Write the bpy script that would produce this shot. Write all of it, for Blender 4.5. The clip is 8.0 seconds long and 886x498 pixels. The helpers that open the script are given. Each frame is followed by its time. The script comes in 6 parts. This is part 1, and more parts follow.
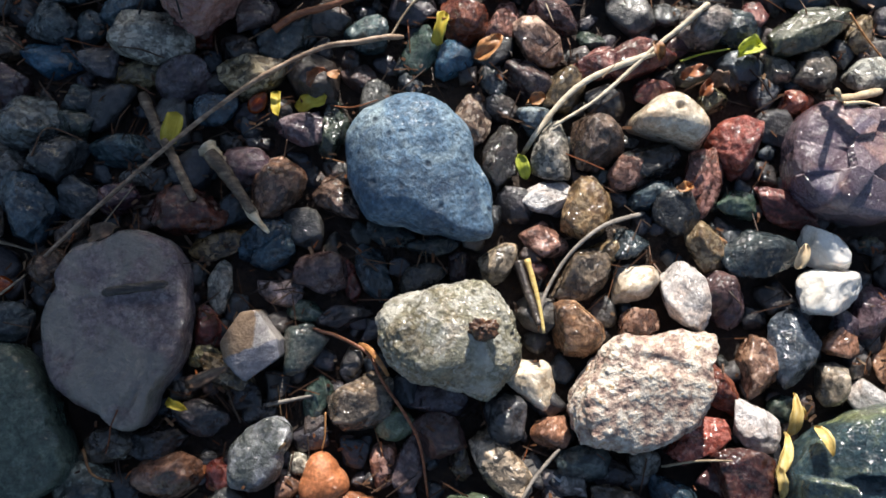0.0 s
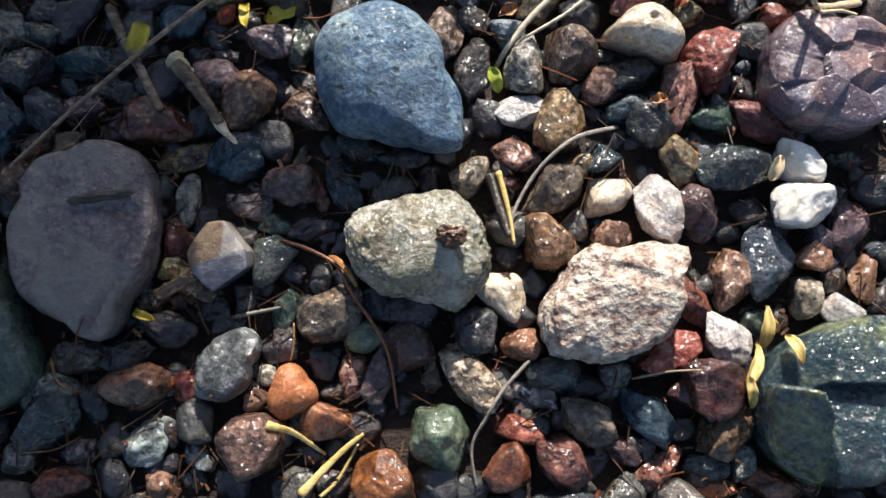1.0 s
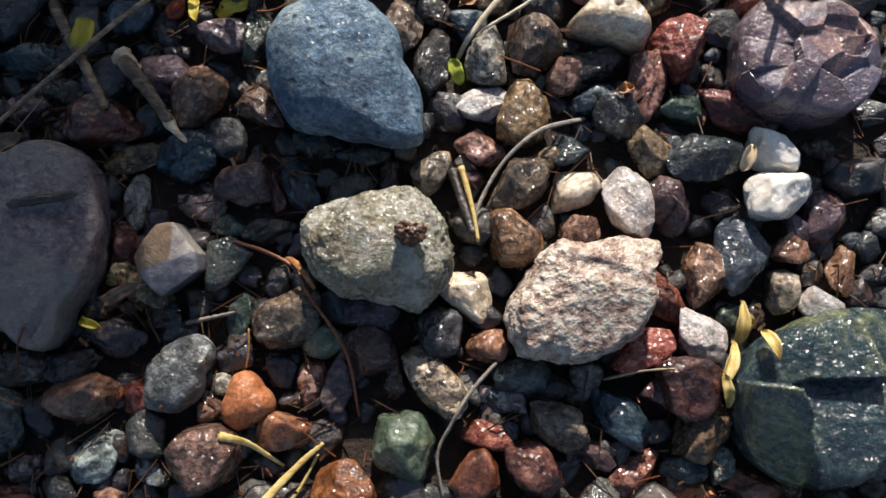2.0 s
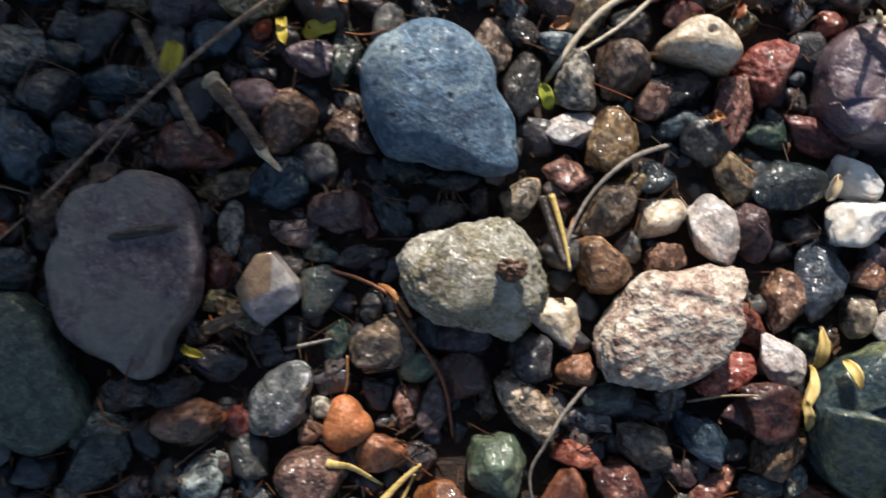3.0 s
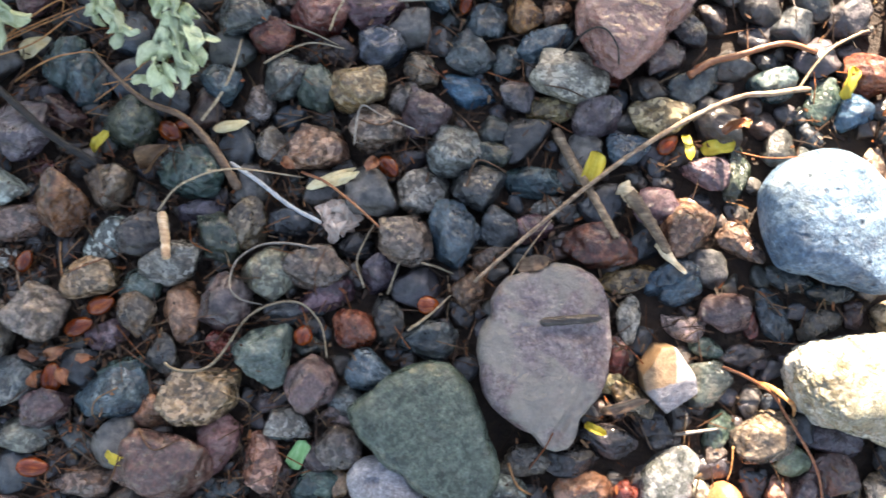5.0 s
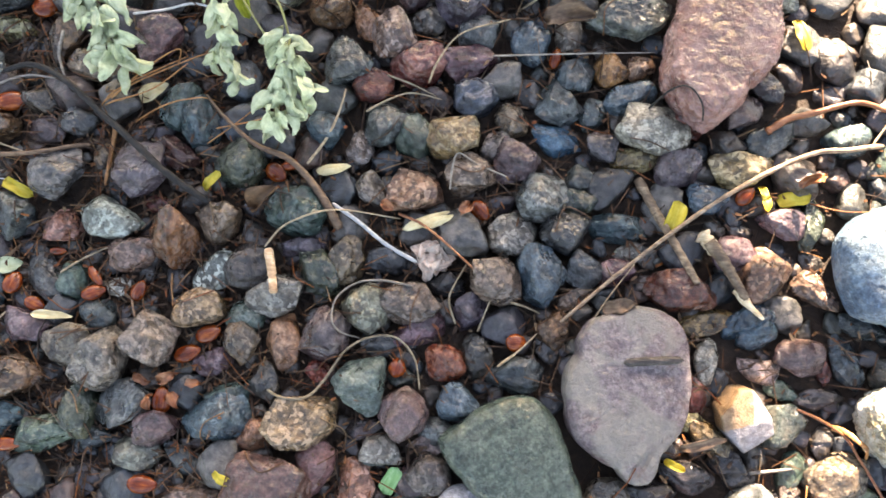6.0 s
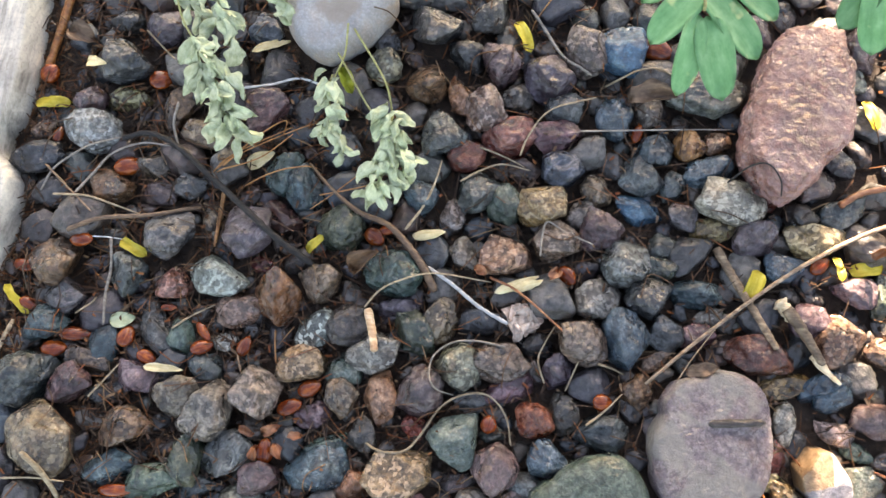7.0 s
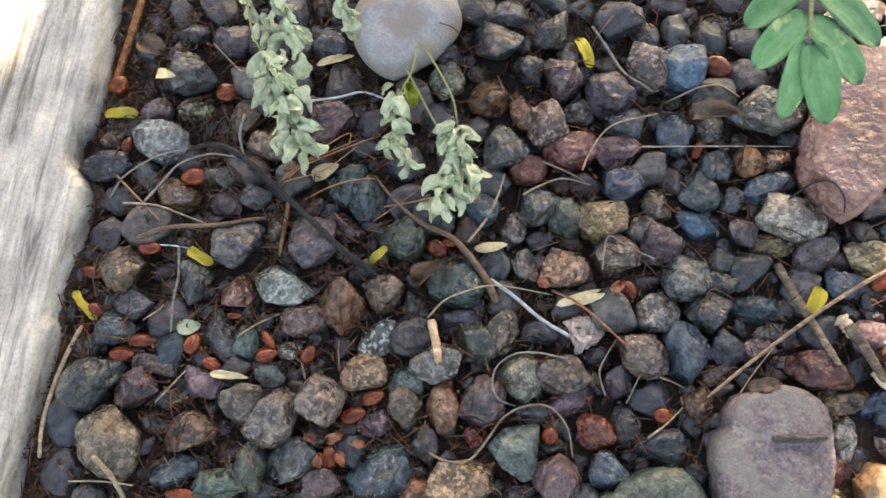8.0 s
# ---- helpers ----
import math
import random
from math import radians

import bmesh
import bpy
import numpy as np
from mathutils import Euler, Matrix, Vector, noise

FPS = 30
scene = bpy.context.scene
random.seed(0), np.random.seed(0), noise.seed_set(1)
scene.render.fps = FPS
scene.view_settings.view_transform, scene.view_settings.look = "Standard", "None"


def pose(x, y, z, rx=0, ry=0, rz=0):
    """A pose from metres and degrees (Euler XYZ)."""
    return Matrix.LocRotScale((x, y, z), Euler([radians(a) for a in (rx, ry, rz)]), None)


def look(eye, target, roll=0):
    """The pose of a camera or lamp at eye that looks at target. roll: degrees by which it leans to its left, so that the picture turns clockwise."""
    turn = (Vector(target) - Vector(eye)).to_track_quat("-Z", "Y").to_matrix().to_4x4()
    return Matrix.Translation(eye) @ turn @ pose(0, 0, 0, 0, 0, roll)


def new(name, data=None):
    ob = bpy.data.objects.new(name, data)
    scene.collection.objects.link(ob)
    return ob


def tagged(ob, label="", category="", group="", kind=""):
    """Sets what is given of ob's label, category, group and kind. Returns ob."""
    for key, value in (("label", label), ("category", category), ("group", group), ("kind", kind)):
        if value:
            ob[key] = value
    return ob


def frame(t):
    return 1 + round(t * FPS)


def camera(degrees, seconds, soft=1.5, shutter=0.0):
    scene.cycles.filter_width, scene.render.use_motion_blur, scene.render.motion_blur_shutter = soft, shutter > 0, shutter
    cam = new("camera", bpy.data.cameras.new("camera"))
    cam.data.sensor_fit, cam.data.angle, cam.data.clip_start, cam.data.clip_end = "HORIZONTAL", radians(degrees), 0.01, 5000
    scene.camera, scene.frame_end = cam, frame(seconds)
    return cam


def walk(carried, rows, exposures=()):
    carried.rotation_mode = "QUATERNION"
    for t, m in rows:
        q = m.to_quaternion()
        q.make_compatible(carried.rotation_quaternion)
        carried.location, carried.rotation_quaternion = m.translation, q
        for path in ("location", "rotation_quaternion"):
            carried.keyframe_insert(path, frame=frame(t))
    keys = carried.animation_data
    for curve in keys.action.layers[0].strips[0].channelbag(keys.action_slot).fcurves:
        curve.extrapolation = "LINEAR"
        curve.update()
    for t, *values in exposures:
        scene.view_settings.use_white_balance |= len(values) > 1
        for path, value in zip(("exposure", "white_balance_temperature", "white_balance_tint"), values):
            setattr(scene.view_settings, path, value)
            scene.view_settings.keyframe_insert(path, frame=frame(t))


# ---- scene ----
cam = camera(60.0, 8.0, soft=1.5, shutter=0.25)
PATH = [
    (0, (0.0154, 0.0656, 0.2914), (0.0381, 0.3760, -1.6843), 5.38),
    (0.5, (0.0245, 0.0538, 0.2879), (0.0252, 0.3273, -1.6933), 0.65),
    (1, (0.0281, 0.0402, 0.2849), (0.0473, 0.3014, -1.6979), 5.44),
    (1.5, (0.0306, 0.0376, 0.2869), (0.0432, 0.3471, -1.6890), 2.91),
    (1.7, (0.0392, 0.0303, 0.2723), (0.0587, 0.3740, -1.6978), 3.62),
    (2.8, (0.0140, 0.0722, 0.2741), (0.1180, 0.1377, -1.7221), 57.53),
    (3, (-0.0018, 0.0743, 0.2802), (0.0879, 0.1710, -1.7154), 42.99),
    (3.5, (-0.0390, 0.0858, 0.2974), (0.0017, 0.2254, -1.6973), 17.71),
    (3.8, (-0.0472, 0.0899, 0.2980), (-0.0267, 0.2415, -1.6961), 9.72),
    (4, (-0.0562, 0.0946, 0.3006), (-0.0315, 0.2477, -1.6933), 11.42),
    (4.5, (-0.0913, 0.0877, 0.3026), (-0.0885, 0.2683, -1.6892), 3.78),
    (5, (-0.1393, 0.0855, 0.3126), (-0.1869, 0.2885, -1.6765), -8.06),
    (5.2, (-0.1494, 0.0893, 0.3203), (-0.2161, 0.2982, -1.6676), -12.08),
    (6.3, (-0.1826, 0.0891, 0.3426), (-0.3029, 0.3749, -1.6332), -16.07),
    (6.5, (-0.1947, 0.0901, 0.3512), (-0.3285, 0.4084, -1.6187), -16.02),
    (7, (-0.2054, 0.0926, 0.3585), (-0.3557, 0.4354, -1.6062), -16.17),
    (7.5, (-0.2167, 0.0943, 0.3643), (-0.3755, 0.4394, -1.5993), -16.70),
    (8, (-0.2298, 0.0905, 0.3657), (-0.4111, 0.4474, -1.5938), -18.72),
]
walk(cam, [(t, look(eye, target, roll)) for t, eye, target, roll in PATH],
     exposures=[(0.0, 0.9, 6250, 11), (0.5, 1.26, 6300, 12), (1.0, 0.92, 6300, 11), (1.5, 0.52, 6400, 12), (3.0, 0.54, 6400, 12), (3.5, 0.92, 6400, 12), (4.0, 1.45, 6600, 13), (4.5, 2.05, 7000, 14), (5.0, 3.1, 7900, 16), (6.5, 3.5, 8900, 19), (7.0, 3.42, 8900, 19), (7.5, 3.4, 9000, 19), (8.0, 3.14, 9100, 19)])

# ---------------------------------------------------------------- light
SUN_HEADING, SUN_HEIGHT = 86.0, 25.0
SUN_WAY = Vector((math.cos(radians(SUN_HEADING)) * math.cos(radians(SUN_HEIGHT)),
                  math.sin(radians(SUN_HEADING)) * math.cos(radians(SUN_HEIGHT)), math.sin(radians(SUN_HEIGHT))))
world = bpy.data.worlds.new("sky")
scene.world = world
world.use_nodes = True
sky = world.node_tree.nodes.new("ShaderNodeTexSky")
sky.sky_type, sky.sun_disc = "NISHITA", False
sky.sun_elevation, sky.sun_rotation = radians(SUN_HEIGHT), radians(90 - SUN_HEADING)
world.node_tree.links.new(sky.outputs[0], world.node_tree.nodes["Background"].inputs[0])
world.node_tree.nodes["Background"].inputs[1].default_value = 0.070
lamp = bpy.data.lights.new("sun", "SUN")
lamp.energy, lamp.angle, lamp.color = 5.0, radians(0.55), (1.0, 0.93, 0.82)
new("sun", lamp).matrix_world = look(SUN_WAY * 20, (0, 0, 0))

# ---------------------------------------------------------------- materials
BED = -0.012  # level of the soil between the stones


def nodes_of(name):
    mat = bpy.data.materials.new(name)
    mat.use_nodes = True
    tree = mat.node_tree
    return mat, tree, tree.nodes["Principled BSDF"]


def add(tree, kind, **values):
    node = tree.nodes.new("ShaderNode" + kind)
    for key, value in values.items():
        if key in node.inputs:
            node.inputs[key].default_value = value
    return node


def noise_tex(tree, where, scale, detail=4.0, rough=0.55, distortion=0.0):
    node = add(tree, "TexNoise", Scale=scale, Detail=detail, Roughness=rough, Distortion=distortion)
    tree.links.new(where, node.inputs["Vector"])
    return node.outputs["Fac"]


def noise_colour(tree, where, scale):
    node = add(tree, "TexNoise", Scale=scale, Detail=3.0)
    tree.links.new(where, node.inputs["Vector"])
    return node.outputs["Color"]


def ramp(tree, fac, *stops):
    node = tree.nodes.new("ShaderNodeValToRGB")
    while len(node.color_ramp.elements) < len(stops):
        node.color_ramp.elements.new(0.5)
    for element, (at, colour) in zip(node.color_ramp.elements, stops):
        element.position, element.color = at, (*colour, 1)
    tree.links.new(fac, node.inputs[0])
    return node.outputs[0]


def blend(tree, fac, a, b, mode="MIX"):
    node = tree.nodes.new("ShaderNodeMix")
    node.data_type, node.blend_type = "RGBA", mode
    for socket, value in ((node.inputs[0], fac), (node.inputs[6], a), (node.inputs[7], b)):
        if isinstance(value, bpy.types.NodeSocket):
            tree.links.new(value, socket)
        else:
            socket.default_value = value if isinstance(value, float) else (*value, 1)
    return node.outputs[2]


def maths(tree, kind, a, b):
    node = tree.nodes.new("ShaderNodeMath")
    node.operation = kind
    for socket, value in zip(node.inputs, (a, b, 0.5)):
        if isinstance(value, bpy.types.NodeSocket):
            tree.links.new(value, socket)
        else:
            socket.default_value = value
    return node.outputs[0]


def bumped(tree, shader, height, strength, distance):
    node = add(tree, "Bump", Strength=strength, Distance=distance)
    tree.links.new(height, node.inputs["Height"])
    tree.links.new(node.outputs[0], shader.inputs["Normal"])


def scattered_place(tree, per_island=False):
    """Object coordinates, shifted by a random amount for each stone."""
    coords = tree.nodes.new("ShaderNodeTexCoord").outputs["Object"]
    if per_island:
        chance = tree.nodes.new("ShaderNodeNewGeometry").outputs["Random Per Island"]
    else:
        chance = tree.nodes.new("ShaderNodeObjectInfo").outputs["Random"]
    shift = tree.nodes.new("ShaderNodeVectorMath")
    shift.operation = "MULTIPLY_ADD"
    tree.links.new(chance, shift.inputs[0])
    shift.inputs[1].default_value = (7.3, 3.1, 5.7)
    tree.links.new(coords, shift.inputs[2])
    return shift.outputs[0], chance


def stone_material(name, dark, base, light, speck=0.0, vein=0.0, gloss=0.35, rough_bump=0.8, vary=0.62, coarse=130, patch=None, film=0.95, grit=1.0, lumps=1.0, grain_mix=0.75, pits=0.0, rust=0.3):
    """Wet stone: clouded colour, mineral grains, rusty stains, a few veins and a thin film of water."""
    if vary > 0.3:
        dark, base, light = [0.50 * c for c in dark], [0.70 * c for c in base], [0.95 * c for c in light]
    mat, tree, shader = nodes_of(name)
    where, chance = scattered_place(tree)
    cloud = noise_tex(tree, where, coarse, 6, 0.62, 0.9)
    colour = ramp(tree, cloud, (0.32, dark), (0.50, base), (0.70, light))
    if rust:
        stain = noise_tex(tree, where, 62, 4, 0.6, 1.0)
        tone = blend(tree, 1.0, colour, (1.45, 0.98, 0.66), "MULTIPLY")
        colour = blend(tree, ramp(tree, stain, (0.50, (0, 0, 0)), (0.66, (rust, rust, rust))), colour, tone)
    grain = noise_tex(tree, where, 760 * grit, 4, 0.7)
    colour = blend(tree, grain_mix, colour, ramp(tree, grain, (0.30, (0.40, 0.40, 0.40)), (0.52, (1, 1, 1)), (0.72, (1.9, 1.9, 1.9))), "MULTIPLY")
    if speck:
        cells = add(tree, "TexVoronoi", Scale=520.0)
        tree.links.new(blend(tree, 0.004, where, noise_colour(tree, where, 300), "ADD"), cells.inputs["Vector"])
        bits = ramp(tree, cells.outputs["Color"], (0.60, (0, 0, 0)), (0.78, (1.4 * speck,) * 3))
        colour = blend(tree, bits, colour, [min(1.0, 1.4 * c + 0.10) for c in light])
        dots = ramp(tree, cells.outputs["Color"], (0.20, (1.4 * speck,) * 3), (0.34, (0, 0, 0)))
        colour = blend(tree, dots, colour, [0.4 * c for c in dark])
    if pits:
        holes = add(tree, "TexVoronoi", Scale=210.0)
        tree.links.new(where, holes.inputs["Vector"])
        chosen = tree.nodes.new("ShaderNodeSeparateColor")
        tree.links.new(holes.outputs["Color"], chosen.inputs[0])
        mask = maths(tree, "MULTIPLY", ramp(tree, holes.outputs["Distance"], (0.10, (1, 1, 1)), (0.34, (0, 0, 0))), ramp(tree, chosen.outputs[0], (0.60, (0, 0, 0)), (0.75, (pits, pits, pits))))
        colour = blend(tree, mask, colour, [0.5 * c for c in dark])
    if vein:
        line = maths(tree, "ABSOLUTE", maths(tree, "SUBTRACT", noise_tex(tree, where, 42, 4, 0.6, 0.5), 0.5), 0.0)
        here = ramp(tree, noise_tex(tree, where, 75, 2, 0.5), (0.52, (0, 0, 0)), (0.62, (vein, vein, vein)))
        colour = blend(tree, maths(tree, "MULTIPLY", ramp(tree, line, (0.0, (1, 1, 1)), (0.022, (0, 0, 0))), here), colour, [min(1, 1.3 * c + 0.08) for c in light])
    if patch:
        spot = noise_tex(tree, where, 45, 3, 0.55, 0.4)
        colour = blend(tree, ramp(tree, spot, (0.50, (0, 0, 0)), (0.60, (0.75, 0.75, 0.75))), colour, patch)
    tint = ramp(tree, chance, (0.0, (1 - vary, 1 - vary, 1 - vary)), (0.2, (1 + 0.4 * vary, 1 - 0.05 * vary, 1 - 0.4 * vary)), (0.4, (1 - 0.4 * vary, 1 - 0.2 * vary, 1)),
                (0.6, (1 + 0.25 * vary, 1 + 0.3 * vary, 1)), (0.8, (1 + 0.35 * vary, 1 - 0.15 * vary, 1 - 0.1 * vary)), (1.0, (1 + vary, 1 + vary, 1 + vary * 0.85)))
    colour = blend(tree, 1.0, colour, tint, "MULTIPLY")
    if vary > 0.3:
        deep = add(tree, "HueSaturation", Saturation=1.22)
        tree.links.new(colour, deep.inputs["Color"])
        colour = deep.outputs[0]
    tree.links.new(colour, shader.inputs["Base Color"])
    wet = noise_tex(tree, where, 110, 4, 0.65)
    tree.links.new(ramp(tree, wet, (0.40, (gloss * 0.7,) * 3), (0.66, (min(1, gloss * 1.7),) * 3)), shader.inputs["Roughness"])
    shader.inputs["Specular IOR Level"].default_value = 0.3
    relief = maths(tree, "ADD", maths(tree, "MULTIPLY", noise_tex(tree, where, 280, 7, 0.68), 0.9), maths(tree, "MULTIPLY", grain, 0.2))
    if pits:
        relief = maths(tree, "SUBTRACT", relief, maths(tree, "MULTIPLY", mask, 0.35))
    bumped(tree, shader, relief, rough_bump, 0.0026)
    tree.links.new(ramp(tree, wet, (0.46, (film,) * 3), (0.72, (film * 0.55,) * 3)), shader.inputs["Coat Weight"])
    tree.links.new(ramp(tree, wet, (0.40, (0.13,) * 3), (0.68, (0.20,) * 3)), shader.inputs["Coat Roughness"])
    shader.inputs["Coat IOR"].default_value = 1.52
    water = add(tree, "Bump", Strength=1.0, Distance=0.0030 * lumps)
    tree.links.new(maths(tree, "ADD", noise_tex(tree, where, 270, 2, 0.5), maths(tree, "MULTIPLY", noise_tex(tree, where, 110, 1, 0.5), 0.8)), water.inputs["Height"])
    tree.links.new(water.outputs[0], shader.inputs["Coat Normal"])
    return mat


STONE = {
    "slate": stone_material("wet_slate", (0.015, 0.018, 0.021), (0.041, 0.048, 0.053), (0.125, 0.135, 0.138), vein=0.5),
    "blue": stone_material("wet_blue_stone", (0.012, 0.022, 0.031), (0.036, 0.063, 0.084), (0.11, 0.155, 0.18), vein=0.5),
    "deep_blue": stone_material("wet_deep_blue_stone", (0.010, 0.032, 0.060), (0.025, 0.085, 0.15), (0.08, 0.19, 0.28), vein=0.2, vary=0.2),
    "violet": stone_material("wet_violet_stone", (0.030, 0.018, 0.023), (0.080, 0.054, 0.064), (0.175, 0.135, 0.145), vein=0.4),
    "red": stone_material("wet_maroon_stone", (0.042, 0.014, 0.014), (0.115, 0.045, 0.042), (0.25, 0.145, 0.13), vein=0.35),
    "rose": stone_material("wet_rose_stone", (0.08, 0.022, 0.018), (0.20, 0.075, 0.060), (0.38, 0.20, 0.165), speck=0.2),
    "pink": stone_material("wet_pink_stone", (0.065, 0.036, 0.028), (0.17, 0.105, 0.083), (0.36, 0.26, 0.21), speck=0.35),
    "lilac": stone_material("wet_lilac_stone", (0.075, 0.045, 0.047), (0.165, 0.105, 0.108), (0.29, 0.21, 0.21), coarse=70),
    "grey": stone_material("wet_grey_stone", (0.035, 0.034, 0.032), (0.095, 0.092, 0.085), (0.22, 0.215, 0.195), speck=0.25),
    "green": stone_material("wet_green_grey_stone", (0.015, 0.029, 0.026), (0.044, 0.075, 0.066), (0.15, 0.185, 0.16), vein=0.25),
    "sage": stone_material("wet_sage_green_stone", (0.05, 0.062, 0.040), (0.13, 0.15, 0.10), (0.24, 0.26, 0.19), coarse=70, rough_bump=0.4),
    "jade": stone_material("wet_mottled_jade_stone", (0.020, 0.040, 0.040), (0.085, 0.125, 0.112), (0.24, 0.29, 0.25), coarse=90, vary=0.1, rust=0.2),
    "pale": stone_material("wet_pale_grey_stone", (0.08, 0.085, 0.08), (0.22, 0.225, 0.21), (0.46, 0.47, 0.44), speck=0.25, vein=0.3, pits=0.8),
    "white": stone_material("white_quartz_stone", (0.25, 0.22, 0.20), (0.52, 0.49, 0.47), (0.74, 0.71, 0.68), coarse=90, vary=0.1),
    "bright": stone_material("bright_white_stone", (0.55, 0.52, 0.46), (0.76, 0.73, 0.67), (0.86, 0.84, 0.80), coarse=80, gloss=0.35, rough_bump=0.3, vary=0.04, grain_mix=0.2),
    "tan": stone_material("tan_stone", (0.085, 0.052, 0.032), (0.21, 0.14, 0.092), (0.41, 0.31, 0.22), speck=0.2),
    "cream": stone_material("cream_stone", (0.30, 0.22, 0.14), (0.54, 0.45, 0.33), (0.72, 0.65, 0.53), speck=0.15, gloss=0.3, rough_bump=0.4, vary=0.1, grain_mix=0.4),
    "ochre": stone_material("wet_ochre_stone", (0.040, 0.032, 0.018), (0.130, 0.106, 0.066), (0.30, 0.255, 0.165), speck=0.35),
    "brown": stone_material("wet_brown_stone", (0.030, 0.022, 0.018), (0.090, 0.066, 0.053), (0.21, 0.165, 0.135), speck=0.2),
    "rust": stone_material("rust_brown_stone", (0.065, 0.036, 0.025), (0.165, 0.095, 0.068), (0.31, 0.20, 0.15), rough_bump=0.45),
    "terracotta": stone_material("terracotta_pebble", (0.24, 0.085, 0.032), (0.38, 0.145, 0.060), (0.50, 0.225, 0.11), coarse=60, gloss=0.4, vary=0.12, rough_bump=0.3, film=0.2),
    "black": stone_material("wet_black_stone", (0.010, 0.010, 0.011), (0.026, 0.025, 0.027), (0.075, 0.070, 0.070), vein=0.2),
    "speckled": stone_material("speckled_black_white_stone", (0.02, 0.022, 0.024), (0.15, 0.155, 0.15), (0.48, 0.49, 0.47), speck=0.4, coarse=65),
    "pitted": stone_material("pitted_whitish_stone", (0.17, 0.165, 0.18), (0.32, 0.315, 0.335), (0.46, 0.45, 0.47), coarse=60, vary=0.0, rust=0.1, pits=0.9, gloss=0.4, film=0.4),
    "mottled": stone_material("mottled_pale_stone", (0.020, 0.026, 0.020), (0.105, 0.110, 0.102), (0.36, 0.36, 0.385), coarse=75, vary=0.0, rust=0.0, speck=0.1, gloss=0.3, film=0.8),
    "big_blue": stone_material("pitted_blue_grey_stone", (0.028, 0.055, 0.100), (0.105, 0.180, 0.265), (0.31, 0.39, 0.42), coarse=42, vary=0.0, rust=0.0, speck=0.08, gloss=0.45, film=0.22, grit=0.7, rough_bump=1.0, grain_mix=0.85, lumps=0.7, pits=0.95),
    "big_violet": stone_material("mottled_violet_grey_stone", (0.080, 0.056, 0.066), (0.160, 0.122, 0.134), (0.30, 0.255, 0.235), coarse=60, vary=0.0, gloss=0.4, film=0.6, rough_bump=1.0, speck=0.12, lumps=1.4, grain_mix=0.75, grit=0.8, vein=0.25, patch=(0.22, 0.205, 0.18)),
    "big_teal": stone_material("fine_grained_dark_green_stone", (0.022, 0.036, 0.028), (0.055, 0.082, 0.064), (0.11, 0.145, 0.11), coarse=210, vary=0.0, rust=0.0, gloss=0.35, film=0.7, speck=0.12, rough_bump=1.0, lumps=0.5, grain_mix=0.95),
    "big_quartz": stone_material("olive_and_white_quartz_stone", (0.105, 0.090, 0.050), (0.25, 0.23, 0.155), (0.60, 0.59, 0.54), coarse=34, vary=0.0, speck=0.15, gloss=0.25, rough_bump=1.0, pits=0.9, film=1.0, lumps=1.2, vein=0.2, patch=(0.56, 0.53, 0.46)),
    "big_red": stone_material("pitted_wet_red_stone", (0.10, 0.040, 0.034), (0.215, 0.100, 0.083), (0.40, 0.235, 0.205), coarse=60, vary=0.0, gloss=0.3, film=1.0, rough_bump=0.8, grit=0.5, lumps=1.5, grain_mix=0.5, patch=(0.24, 0.125, 0.115)),
    "big_grey": stone_material("smooth_grey_river_stone", (0.22, 0.215, 0.21), (0.33, 0.325, 0.32), (0.44, 0.435, 0.43), coarse=30, vary=0.0, gloss=0.5, film=0.2, rough_bump=0.4, vein=0.10, grain_mix=0.3, lumps=0.2, patch=(0.30, 0.235, 0.18)),
}


